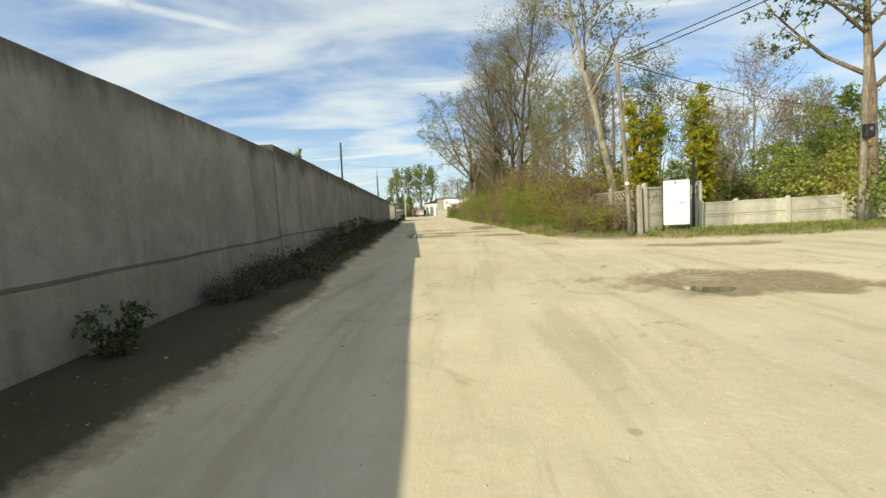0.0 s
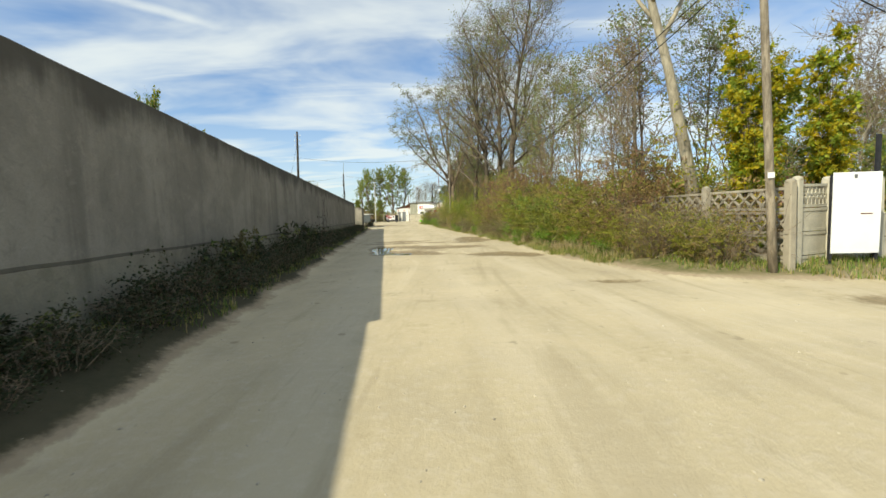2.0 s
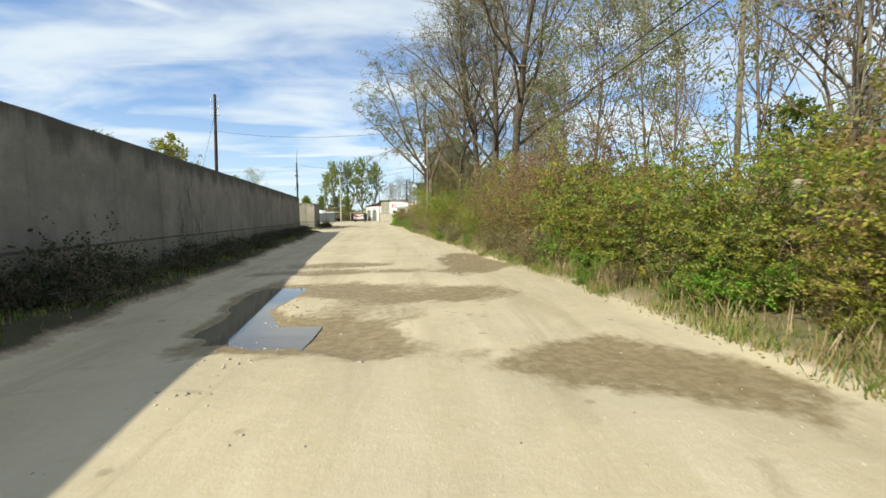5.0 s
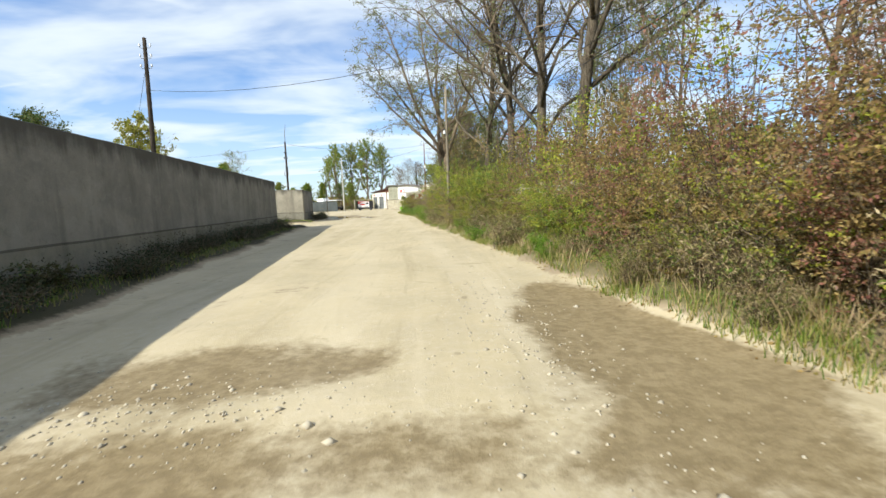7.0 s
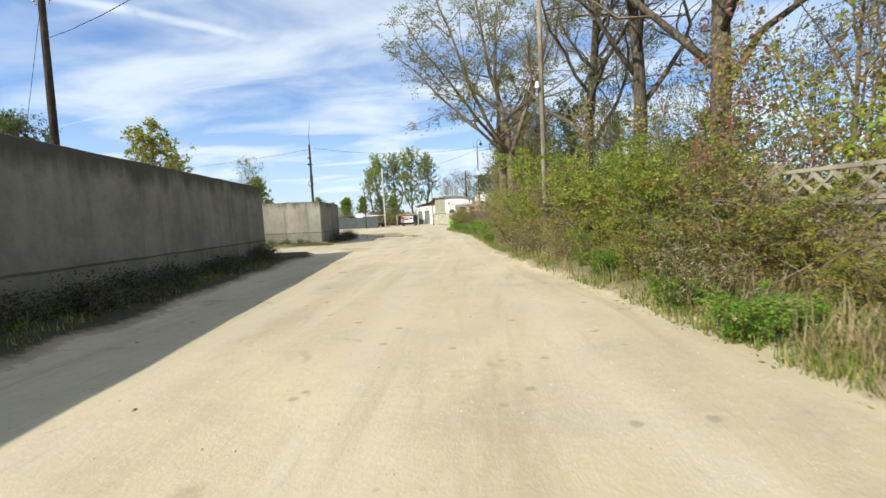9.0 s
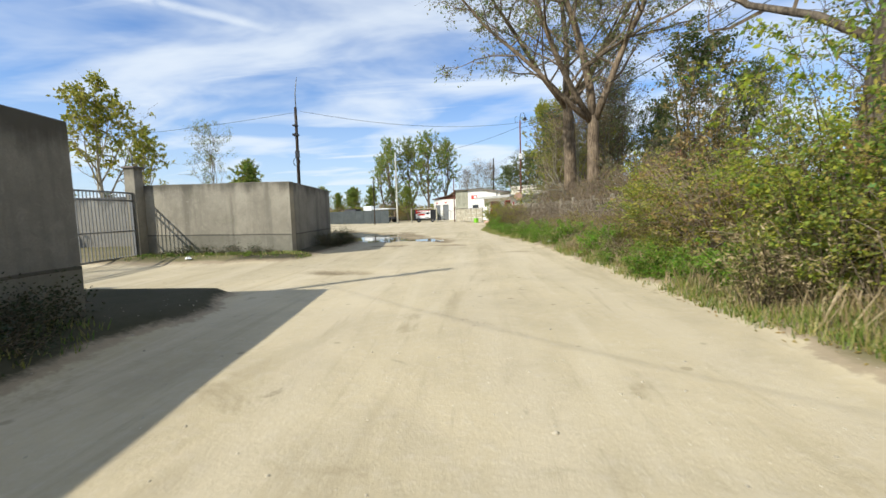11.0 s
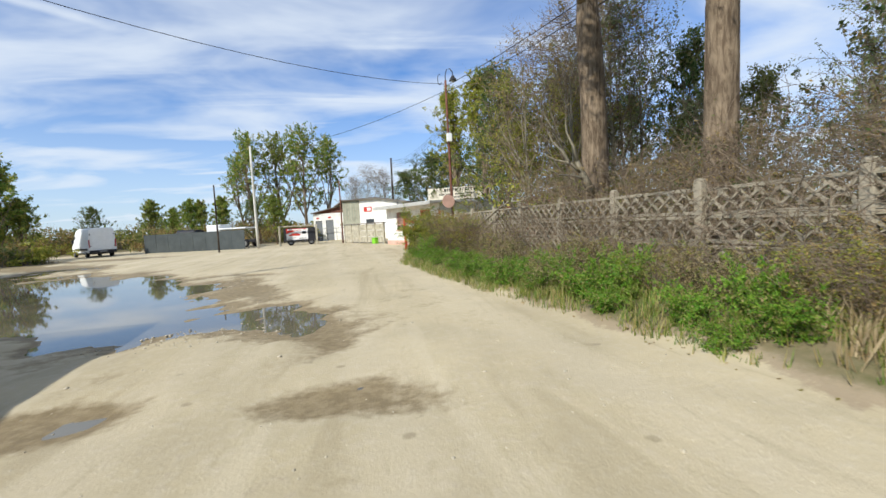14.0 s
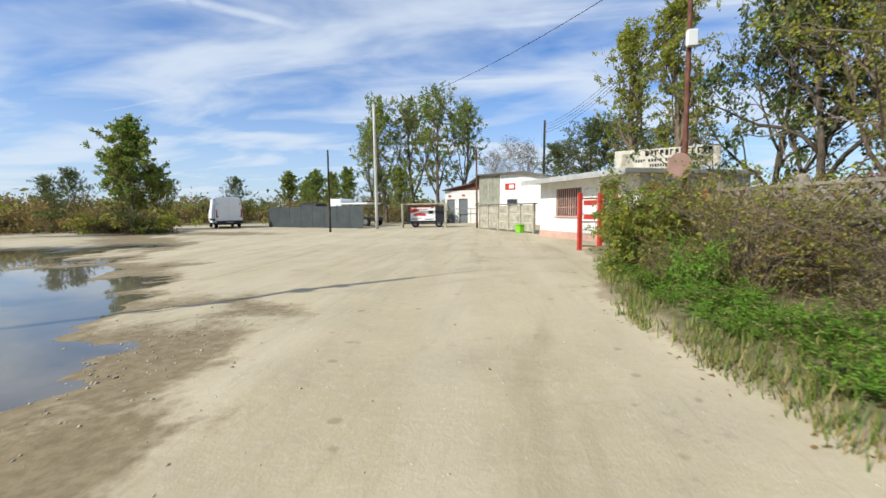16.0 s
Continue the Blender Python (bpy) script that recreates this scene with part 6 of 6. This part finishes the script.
shop()
board = thing("roof_sign", pose(3.2, 76.1, 2.66, 0, 0, -24) @ Matrix.Diagonal((0.80, 1, 0.98, 1)), "cream painted shop sign on the roof edge", "sign")
part("panel", boxes(((0, -0.03, 0), (4.2, 0.03, 0.74)), bevel=0.008), "cream", board)
part("brace", boxes(((0.3, 0.03, -0.02), (0.36, 0.4, 0.04)), ((3.8, 0.03, -0.02), (3.86, 0.4, 0.04)), ((2.0, 0.03, 0.3), (2.06, 0.07, 0.7))), "dark", board)
rt = random.Random(2)
x = 1.3
for k in range(13):
    w = rt.uniform(0.10, 0.15)
    part("text_bar", boxes(((x, -0.036, 0.48), (x + w * 0.45, -0.03, 0.68))), "ink", board)
    part("text_bar", boxes(((x + w * 0.45, -0.036, rt.choice((0.48, 0.56, 0.63))), (x + w, -0.03, 0.68))), "ink", board)
    x += w + 0.07
for row, z, n in ((0, 0.27, 24), (1, 0.08, 18)):
    x = 0.9 if row == 0 else 1.5
    for k in range(n):
        w = rt.uniform(0.05, 0.09)
        if x + w < 4.1 and rt.random() < 0.9:
            part("text_bar", boxes(((x, -0.036, z + rt.choice((0, 0, 0.03))), (x + w, -0.03, z + 0.11))), "ink", board)
        x += w + 0.04
link_mesh("emblem", [(0.25, -0.034, 0.1), (0.85, -0.034, 0.12), (0.7, -0.034, 0.4), (0.8, -0.034, 0.62), (0.35, -0.034, 0.6)], [(0, 1, 2, 3, 4)], "sacking", board)


# ---- red gate by the shop ----
def red_gate():
    t = thing("red_gate", pose(1.32, 72.6, ground_z(1.3, 72.6), 0, 0, 15), "red steel gate standing open with two posts", "gate")
    part("post", boxes(((-0.06, -0.06, -0.1), (0.06, 0.06, 1.75)), bevel=0.01), "red", t)
    part("post", boxes(((0.36, -0.5, -0.1), (0.48, -0.38, 1.72)), bevel=0.01), "red", t)
    leaf = part("leaf", boxes(((0.05, -0.04, 0.12), (0.6, -0.01, 0.16)), ((0.05, -0.04, 1.55), (0.6, -0.01, 1.6)), ((0.05, -0.04, 0.85), (0.6, -0.01, 0.89))), "rust", t)
    leaf.rotation_euler = (0, 0, radians(-38))
    for k in range(3):
        part("plate", boxes(((0.12, -0.05, 0.95 + 0.21 * k), (0.5, -0.041, 1.1 + 0.21 * k))), "red" if k != 1 else "white", leaf)
    mesh = part("mesh_infill", boxes(*[((0.1 + 0.06 * k, -0.032, 0.16), (0.112 + 0.06 * k, -0.024, 0.85)) for k in range(8)]), "metal", leaf)
    return t


red_gate()
for x, y, h in ((3.0, 71.4, 1.7), (4.1, 70.9, 1.5)):
    t = thing("red_post", pose(x, y, ground_z(x, y)), "red painted steel fence post in the scrub", "post", "red posts")
    part("shaft", boxes(((-0.05, -0.05, -0.1), (0.05, 0.05, h)), bevel=0.01), "red", t)
t = thing("round_sign", pose(3.3, 70.45, 2.32, 0, 0, 10), "faded round red sign on the lamp post", "sign")
bm = bmesh.new()
bmesh.ops.create_cone(bm, cap_ends=True, segments=24, radius1=0.32, radius2=0.32, depth=0.02, matrix=pose(0, 0, 0, 90))
part("disc", bm, "pink", t)
part("clip", boxes(((0.1, 0.0, -0.03), (0.24, 0.3, 0.03))), "metal", t)


# ---- sheds ----
def shed():
    t = thing("white_shed", pose(-6.1, 99.0, 0.05, 0, 0, -12), "white rendered shed with two grey doors", "building", "sheds beyond the open ground")
    H, L, D = 2.95, 3.4, 5.0
    part("front_wall", boxes(((0, 0, -0.1), (0.2, 0.2, H)), ((0.95, 0, -0.1), (1.35, 0.2, H)), ((2.2, 0, -0.1), (L, 0.2, H)), ((0.2, 0, 2.15), (0.95, 0.2, H)), ((1.35, 0, 2.2), (2.2, 0.2, H))), "plaster", t)
    part("side_wall", boxes(((0, 0.2, -0.1), (0.2, D, H))), "plaster", t)
    part("back_wall", boxes(((0.2, D - 0.2, -0.1), (L, D, H))), "plaster", t)
    part("door", boxes(((0.2, 0.08, -0.1), (0.95, 0.12, 2.15))), "greydoor", t)
    part("door", boxes(((1.35, 0.08, -0.1), (2.2, 0.12, 2.2))), "greydoor", t)
    part("number_bar", boxes(((0.35, -0.012, 2.35), (0.62, -0.003, 2.52))), "red", t)
    part("number_bar", boxes(((1.65, -0.012, 2.4), (1.95, -0.003, 2.58))), "red", t)
    part("rail", boxes(((0.95, -0.5, 1.25), (L, -0.46, 1.30)), ((2.6, -0.5, 0), (2.64, -0.46, 1.3))), "metal", t)
    v = [(-0.2, -0.3, H), (L + 1.5, -0.3, H + 1.05), (L + 1.5, D, H + 1.05), (-0.2, D, H), (-0.2, -0.3, H + 0.08), (L + 1.5, -0.3, H + 1.13), (L + 1.5, D, H + 1.13), (-0.2, D, H + 0.08)]
    link_mesh("roof", v, [(0, 3, 2, 1), (4, 5, 6, 7), (0, 1, 5, 4), (1, 2, 6, 5), (2, 3, 7, 6), (3, 0, 4, 7)], "roof", t)
    v = [(0, 0.02, H), (L, 0.02, H), (L, 0.02, H + 0.85), (0, 0.18, H), (L, 0.18, H), (L, 0.18, H + 0.85)]
    link_mesh("gable", v, [(0, 1, 2), (3, 5, 4), (0, 3, 4, 1), (1, 4, 5, 2), (2, 5, 3, 0)], "rust", t, "rusty boards under the roof")

    t = thing("board_shed", pose(-2.75, 95.5, 0.05, 0, 0, -18), "shed clad in grey-green boards under a rusty roof", "building", "sheds beyond the open ground")
    part("wall", boxes(((0, 0, -0.1), (1.75, 3.0, 4.0))), "board", t)
    for k in range(7):
        part("batten", boxes(((0.02 + 0.28 * k, -0.03, 0), (0.06 + 0.28 * k, -0.002, 3.98))), "sacking", t)
    part("roof", boxes(((-0.25, -0.3, 4.0), (2.0, 3.2, 4.1))), "roof", t)
    v = [(-0.9, -0.1, 3.45), (0.0, -0.1, 4.0), (0.0, 2.9, 4.0), (-0.9, 2.9, 3.45), (-0.9, -0.1, 3.52), (0.0, -0.1, 4.07), (0.0, 2.9, 4.07), (-0.9, 2.9, 3.52)]
    link_mesh("lean_roof", v, [(0, 3, 2, 1), (4, 5, 6, 7), (0, 1, 5, 4), (1, 2, 6, 5), (2, 3, 7, 6), (3, 0, 4, 7)], "roof", t)

    t = thing("white_house", pose(-1.05, 94.6, 0.05, 0, 0, -24), "white-walled shed with a red sign under a sagging roof", "building", "sheds beyond the open ground")
    part("wall", boxes(((0, 0, -0.1), (4.6, 4.0, 3.55))), "plaster", t)
    v = [(-0.2, -0.4, 4.0), (2.0, -0.4, 4.05), (5.2, -0.4, 3.45), (5.2, 4.2, 3.45), (2.0, 4.2, 4.05), (-0.2, 4.2, 4.0)]
    v += [(a, b, c + 0.1) for a, b, c in v]
    link_mesh("roof", v, [(5, 4, 1, 0), (4, 3, 2, 1), (6, 7, 10, 11), (7, 8, 9, 10), (0, 1, 7, 6), (1, 2, 8, 7), (2, 3, 9, 8), (3, 4, 10, 9), (4, 5, 11, 10), (5, 0, 6, 11)], "roof", t)
    link_mesh("gable", [(0, 0, 3.55), (4.6, 0, 3.55), (2.0, 0, 4.05), (0, 0, 4.0), (0, 0.2, 3.55), (4.6, 0.2, 3.55), (2.0, 0.2, 4.05), (0, 0.2, 4.0)], [(0, 1, 2, 3), (4, 7, 6, 5), (0, 4, 5, 1), (3, 2, 6, 7), (1, 5, 6, 2)], "plaster", t)
    part("red_sign", boxes(((0.5, -0.03, 2.75), (1.35, -0.003, 3.25))), "red", t, "faded red sign panel")
    part("sign_mark", boxes(((0.85, -0.036, 2.85), (1.25, -0.031, 3.15))), "white", t)
    w = part("window", boxes(((0.7, -0.02, 1.55), (1.5, -0.003, 1.95))), "glass", t)
    part("frame", boxes(((0.66, -0.035, 1.5), (1.54, -0.021, 1.55)), ((0.66, -0.035, 1.95), (1.54, -0.021, 2.0)), ((0.66, -0.035, 1.55), (0.7, -0.021, 1.95)), ((1.5, -0.035, 1.55), (1.54, -0.021, 1.95))), "metal", w)
    part("drain_pipe", boxes(((4.1, -0.14, 0), (4.22, -0.03, 3.5))), "metal", t)


shed()
yard_fence = thing("yard_fence", pose(-2.35, 87.4, 0.0, 0, 0, math.degrees(math.atan2(-6.3, 3.1))), "low painted board fence with posts and a dark top rail", "fence")
for k in range(6):
    part("post", boxes(((1.36 * k - 0.05, -0.07, -0.1), (1.36 * k + 0.05, 0.05, 1.52))), "sacking", yard_fence)
for k in range(5):
    for r in range(3):
        part("panel", boxes(((1.36 * k + 0.06, -0.02, 0.1 + 0.46 * r), (1.36 * (k + 1) - 0.06, 0.02, 0.54 + 0.46 * r))), "sacking", yard_fence)
part("top_rail", boxes(((-0.1, -0.12, 1.52), (6.95, 0.1, 1.58))), "roof", yard_fence)
t = thing("green_bin", pose(0.0, 82.3, 0.0, 0, 0, -60), "bright green plastic crate by the board fence", "bin")
part("body", boxes(((-0.22, -0.18, 0), (0.22, 0.18, 0.42)), bevel=0.03), "green_plastic", t)
part("rim", boxes(((-0.25, -0.21, 0.42), (0.25, 0.21, 0.46)), bevel=0.01), "green_plastic", t)


# ---- banner frame and trailer ----
def banner():
    t = thing("banner_frame", pose(-8.0, 89.4, 0.0, 0, 0, 1), "pale wooden frame of two posts and a beam", "frame")
    part("post", boxes(((-0.08, -0.07, -0.1), (0.07, 0.07, 1.68)), bevel=0.01), "sacking", t)
    part("post", boxes(((3.02, -0.07, -0.1), (3.18, 0.07, 1.66)), bevel=0.01), "sacking", t)
    part("beam", boxes(((-0.12, -0.06, 1.66), (3.2, 0.06, 1.75)), bevel=0.01), "sacking", t)
    part("rail", boxes(((0.07, 0.0, 0.28), (3.02, 0.04, 0.33))), "dark", t)
    b = thing("advert_trailer", pose(-7.95, 89.85, 0.0, 0, 0, 1), "dark trailer with a red and white advertising banner", "trailer")
    part("bed", boxes(((0.15, 0.05, 0.35), (3.3, 1.6, 0.55)), bevel=0.02), "dark", b)
    part("back_panel", boxes(((0.2, 0.06, 0.55), (3.05, 0.12, 1.56))), "dark", b)
    for x in (0.75, 2.5):
        bm = bmesh.new()
        bmesh.ops.create_cone(bm, cap_ends=True, segments=18, radius1=0.27, radius2=0.27, depth=0.18, matrix=pose(x, 0.2, 0.27, 90))
        w = part("wheel", bm, "tyre", b)
        bm = bmesh.new()
        bmesh.ops.create_cone(bm, cap_ends=True, segments=14, radius1=0.15, radius2=0.13, depth=0.04, matrix=pose(x, 0.1, 0.27, 90))
        part("rim", bm, "metal", w)
    bn = part("banner", boxes(((0.42, 0.03, 0.5), (2.25, 0.056, 1.5))), "banner", b, "white printed banner")
    link_mesh("red_field", [(0.42, 0.026, 1.05), (0.42, 0.026, 1.5), (2.25, 0.026, 1.5), (2.0, 0.026, 1.38), (1.1, 0.026, 1.22)], [(0, 4, 3, 2, 1)], "red", bn)
    part("text_bar", boxes(((0.52, 0.02, 1.36), (1.95, 0.024, 1.45))), "white", bn)
    part("text_bar", boxes(((1.05, 0.02, 1.24), (1.5, 0.024, 1.31))), "white", bn)
    link_mesh("car_picture", [(0.62, 0.021, 0.86), (1.6, 0.021, 0.86), (1.55, 0.021, 1.0), (1.3, 0.021, 1.08), (0.95, 0.021, 1.07), (0.7, 0.021, 0.98)], [(0, 1, 2, 3, 4, 5)], "red", bn)
    part("text_bar", boxes(((0.5, 0.02, 0.66), (1.2, 0.024, 0.69)), ((0.5, 0.02, 0.56), (1.0, 0.024, 0.60)), ((1.5, 0.02, 0.58), (2.1, 0.024, 0.63))), "ink", bn)
    part("picture", boxes(((1.75, 0.02, 1.0), (2.1, 0.024, 1.22))), "dark", bn)


banner()

# ---- grey sheet fence, parked truck ----
gf = thing("sheet_fence", pose(-20.3, 93.0, 0.0, 0, 0, math.degrees(math.atan2(-4.2, 9.8))), "dark grey sheet metal fence round a plot", "fence")
for k in range(8):
    part("panel", boxes(((1.3 * k, -0.02, -0.05), (1.3 * k + 1.28, 0.0, 1.65))), "greyfence", gf)
    part("post", boxes(((1.3 * k - 0.04, 0.0, -0.1), (1.3 * k + 0.04, 0.08, 1.7))), "dark", gf)


def wheel(parent, x, y, r, w, side):
    bm = bmesh.new()
    bmesh.ops.create_cone(bm, cap_ends=True, segments=20, radius1=r, radius2=r, depth=w, matrix=pose(x, y, r, 90, 0, 0))
    bmesh.ops.bevel(bm, geom=[e for e in bm.edges if e.calc_length() < r * 0.5], offset=0.02, segments=1, affect="EDGES")
    ob = part("wheel", bm, "tyre", parent)
    bm = bmesh.new()
    bmesh.ops.create_cone(bm, cap_ends=True, segments=16, radius1=r * 0.6, radius2=r * 0.5, depth=0.03, matrix=pose(x, y + side * (w / 2 + 0.005), r, 90, 0, 0))
    part("rim", bm, "metal", ob)
    return ob


def loft_body(name, stations, mat, parent, label=""):
    """A vehicle body: rings across, each (x, half width at the sill, at the waist, at the roof, z low, z waist, z roof)."""
    v, f = [], []
    for x, ws, ww, wr, zl, zw, zr in stations:
        ring = [(x, -ws, zl), (x, -ww, zl + (zw - zl) * 0.45), (x, -ww, zw), (x, -wr - 0.03, zr - 0.12), (x, -wr * 0.82, zr - 0.01), (x, 0, zr + 0.015)]
        ring += [(a, -b, c) for a, b, c in ring[-2::-1]]
        v += ring
    m = len(ring)
    for i in range(len(stations) - 1):
        for k in range(m):
            j = (k + 1) % m
            f.append((i * m + k, i * m + j, (i + 1) * m + j, (i + 1) * m + k))
    f.append(tuple(range(m))[::-1])
    f.append(tuple((len(stations) - 1) * m + k for k in range(m)))
    ob = link_mesh(name, v, f, mat, parent, label)
    return ob


def van(x, y, turn):
    """A delivery van; local x points to its nose, the rear doors at x = 0."""
    t = thing("delivery_van", pose(x, y, 0.02, 0, 0, turn), "white high-roofed delivery van on the track", "van")
    body = loft_body("body", [(0.0, 0.93, 0.98, 0.84, 0.42, 1.2, 2.42), (0.12, 0.95, 1.0, 0.88, 0.40, 1.2, 2.5), (3.4, 0.95, 1.0, 0.88, 0.40, 1.2, 2.5), (3.9, 0.95, 1.0, 0.84, 0.40, 1.2, 2.38), (4.6, 0.94, 0.99, 0.74, 0.40, 1.15, 1.75), (5.0, 0.92, 0.96, 0.80, 0.40, 1.0, 1.22), (5.45, 0.84, 0.88, 0.74, 0.42, 0.85, 1.02), (5.55, 0.78, 0.8, 0.66, 0.46, 0.8, 0.94)], "white", t)
    for s in (-1, 1):
        d = part("rear_door", boxes(((-0.025, min(0.02 * s, 0.84 * s), 0.62), (-0.003, max(0.02 * s, 0.84 * s), 2.25)), bevel=0.008), "white", t)
        part("window", boxes(((-0.033, min(0.12 * s, 0.72 * s), 1.35), (-0.026, max(0.12 * s, 0.72 * s), 2.05))), "white", d, "blanked rear pane")
        part("hinge", boxes(((-0.05, 0.82 * s - 0.03, 0.9), (-0.026, 0.82 * s + 0.03, 1.0)), ((-0.05, 0.82 * s - 0.03, 1.9), (-0.026, 0.82 * s + 0.03, 2.0))), "dark", d)
        part("tail_lamp", boxes(((-0.03, min(0.87 * s, 0.95 * s), 0.85), (-0.003, max(0.87 * s, 0.95 * s), 1.5))), "lens", t)
        part("side_window", boxes(((3.75, 0.9 * s - 0.05, 1.35), (4.45, 0.9 * s + 0.05, 1.85))), "glass", t)
        part("mirror", boxes(((4.35, 1.02 * s - 0.09, 1.25), (4.47, 1.02 * s + 0.09, 1.6)), bevel=0.02), "dark", t)
        part("side_moulding", boxes(((0.3, s * 1.0 - 0.012, 0.62), (3.9, s * 1.0 + 0.012, 0.78))), "dark", t)
        for wx in (1.05, 4.55):
            wheel(t, wx, 0.86 * s, 0.34, 0.2, s)
    part("bumper", boxes(((-0.12, -0.95, 0.36), (0.02, 0.95, 0.6)), bevel=0.03), "dark", t)
    part("number_bar", boxes(((-0.13, -0.26, 0.45), (-0.121, 0.26, 0.55))), "metal", t)
    link_mesh("windscreen", [(4.62, -0.72, 1.70), (4.62, 0.72, 1.70), (4.0, 0.7, 2.28), (4.0, -0.7, 2.28)], [(0, 1, 2, 3)], "glass", t)
    part("underbody", boxes(((0.2, -0.75, 0.28), (5.2, 0.75, 0.42))), "dark", t)
    return t


van(-22.7, 91.2, 132)

t = thing("parked_truck", pose(-13.4, 93.2, 0.05, 0, 0, 160), "white parked tipper truck behind the grey fence", "truck")
part("cab", boxes(((0, -0.9, 0.7), (1.4, 0.9, 2.2)), bevel=0.08), "white", t)
part("windscreen", boxes(((1.38, -0.75, 1.45), (1.415, 0.75, 2.05))), "glass", t)
part("bed", boxes(((-2.6, -0.9, 1.72), (0.2, 0.9, 1.86)), bevel=0.03), "white", t, "raised white deck")
part("chassis", boxes(((-3.1, -0.45, 0.45), (1.2, 0.45, 0.7))), "dark", t)
for wx in (-2.4, 0.6):
    for s in (-1, 1):
        wheel(t, wx, 0.8 * s, 0.36, 0.22, s)
t = thing("parked_car", pose(-17.2, 93.8, 0.05, 0, 0, 160), "dark parked car behind the grey fence", "car")
loft_body("body", [(-2.1, 0.78, 0.82, 0.7, 0.3, 0.75, 1.0), (-1.5, 0.82, 0.86, 0.62, 0.28, 0.9, 1.85), (0.3, 0.82, 0.86, 0.6, 0.28, 0.9, 1.9), (1.0, 0.82, 0.85, 0.66, 0.28, 0.85, 1.1), (2.0, 0.72, 0.76, 0.6, 0.32, 0.65, 0.85)], "dark", t)
for wx in (-1.3, 1.3):
    for s in (-1, 1):
        wheel(t, wx, 0.74 * s, 0.31, 0.18, s)

# ---- litter ----
for x, y, s in ((2.6, 51.9, 0.16), (-8.6, 48.6, 0.14)):
    n = 9
    rl = random.Random(int(x * 31))
    v = [(math.cos(2 * math.pi * k / n) * s * rl.uniform(0.5, 1), math.sin(2 * math.pi * k / n) * s * rl.uniform(0.5, 1), 0.01 + rl.uniform(0, 0.03)) for k in range(n)]
    v += [(a * 0.6, b * 0.6, 0.05 + rl.uniform(0, 0.05)) for a, b, c in v]
    f = [(k, (k + 1) % n, n + (k + 1) % n, n + k) for k in range(n)] + [tuple(range(n, 2 * n)), tuple(range(n))[::-1]]
    ob = link_mesh("plastic_scrap", v, f, "white")
    ob.location = (x, y, ground_z(x, y))
    tagged(ob, "crumpled scrap of white plastic on the ground", "litter", "litter")
# bent dead branch over the lattice fence
t = tube("dead_branch", [(3.14, 65.64, 0.86), (3.27, 64.4, 1.27), (3.36, 63.38, 1.57), (3.46, 62.33, 1.83), (3.53, 61.56, 1.80), (3.6, 60.9, 1.9)], [0.045, 0.042, 0.038, 0.03, 0.022, 0.01], "barkpale", None, 6)
tagged(t, "bare pale dead branch leaning on the lattice fence", "branch")
for pts in (((3.3, 62.95, 1.09), (3.33, 62.41, 0.72), (3.36, 61.95, 0.40), (3.3, 61.6, 0.15)), ((3.2, 63.84, 0.12), (3.31, 63.3, 0.85), (3.36, 62.9, 1.6), (3.34, 62.96, 2.3)), ((3.0, 66.6, 0.2), (3.12, 66.0, 0.9), (3.2, 65.2, 1.4), (3.3, 64.9, 2.0)), ((3.6, 59.6, 0.3), (3.64, 60.3, 1.0), (3.62, 61.0, 1.5), (3.6, 61.8, 2.1))):
    t = tube("dead_branch", pts, [0.028, 0.024, 0.018, 0.008], "twig", None, 5)
    tagged(t, "crooked dead stem caught in the lattice fence", "branch", "dead stems in the fence")

t = thing("broken_limb", pose(4.78, 60.02, 2.2), "pale splintered limb stub on the thick poplar trunk", "branch")
tube("stub", [(0.12, 0, -0.35), (-0.12, -0.03, 0.05), (-0.3, -0.05, 0.42), (-0.36, -0.07, 0.62)], [0.13, 0.095, 0.06, 0.02], "barkpale", t, 8)
for way in (((-0.18, -0.04, 0.15), (-0.55, -0.1, 0.42), (-0.95, -0.12, 0.5), (-1.25, -0.15, 0.66)), ((-0.3, -0.05, 0.4), (-0.42, -0.12, 0.8), (-0.62, -0.16, 1.15), (-0.66, -0.2, 1.5)), ((-0.1, -0.03, 0.0), (-0.5, -0.15, 0.1), (-0.9, -0.2, 0.12), (-1.2, -0.28, 0.3)), ((-0.55, -0.1, 0.42), (-0.7, -0.05, 0.72), (-0.92, 0.0, 0.95), (-1.0, 0.05, 1.2))):
    tube("splinter", way, [0.05, 0.034, 0.022, 0.006], "barkpale", t, 6)
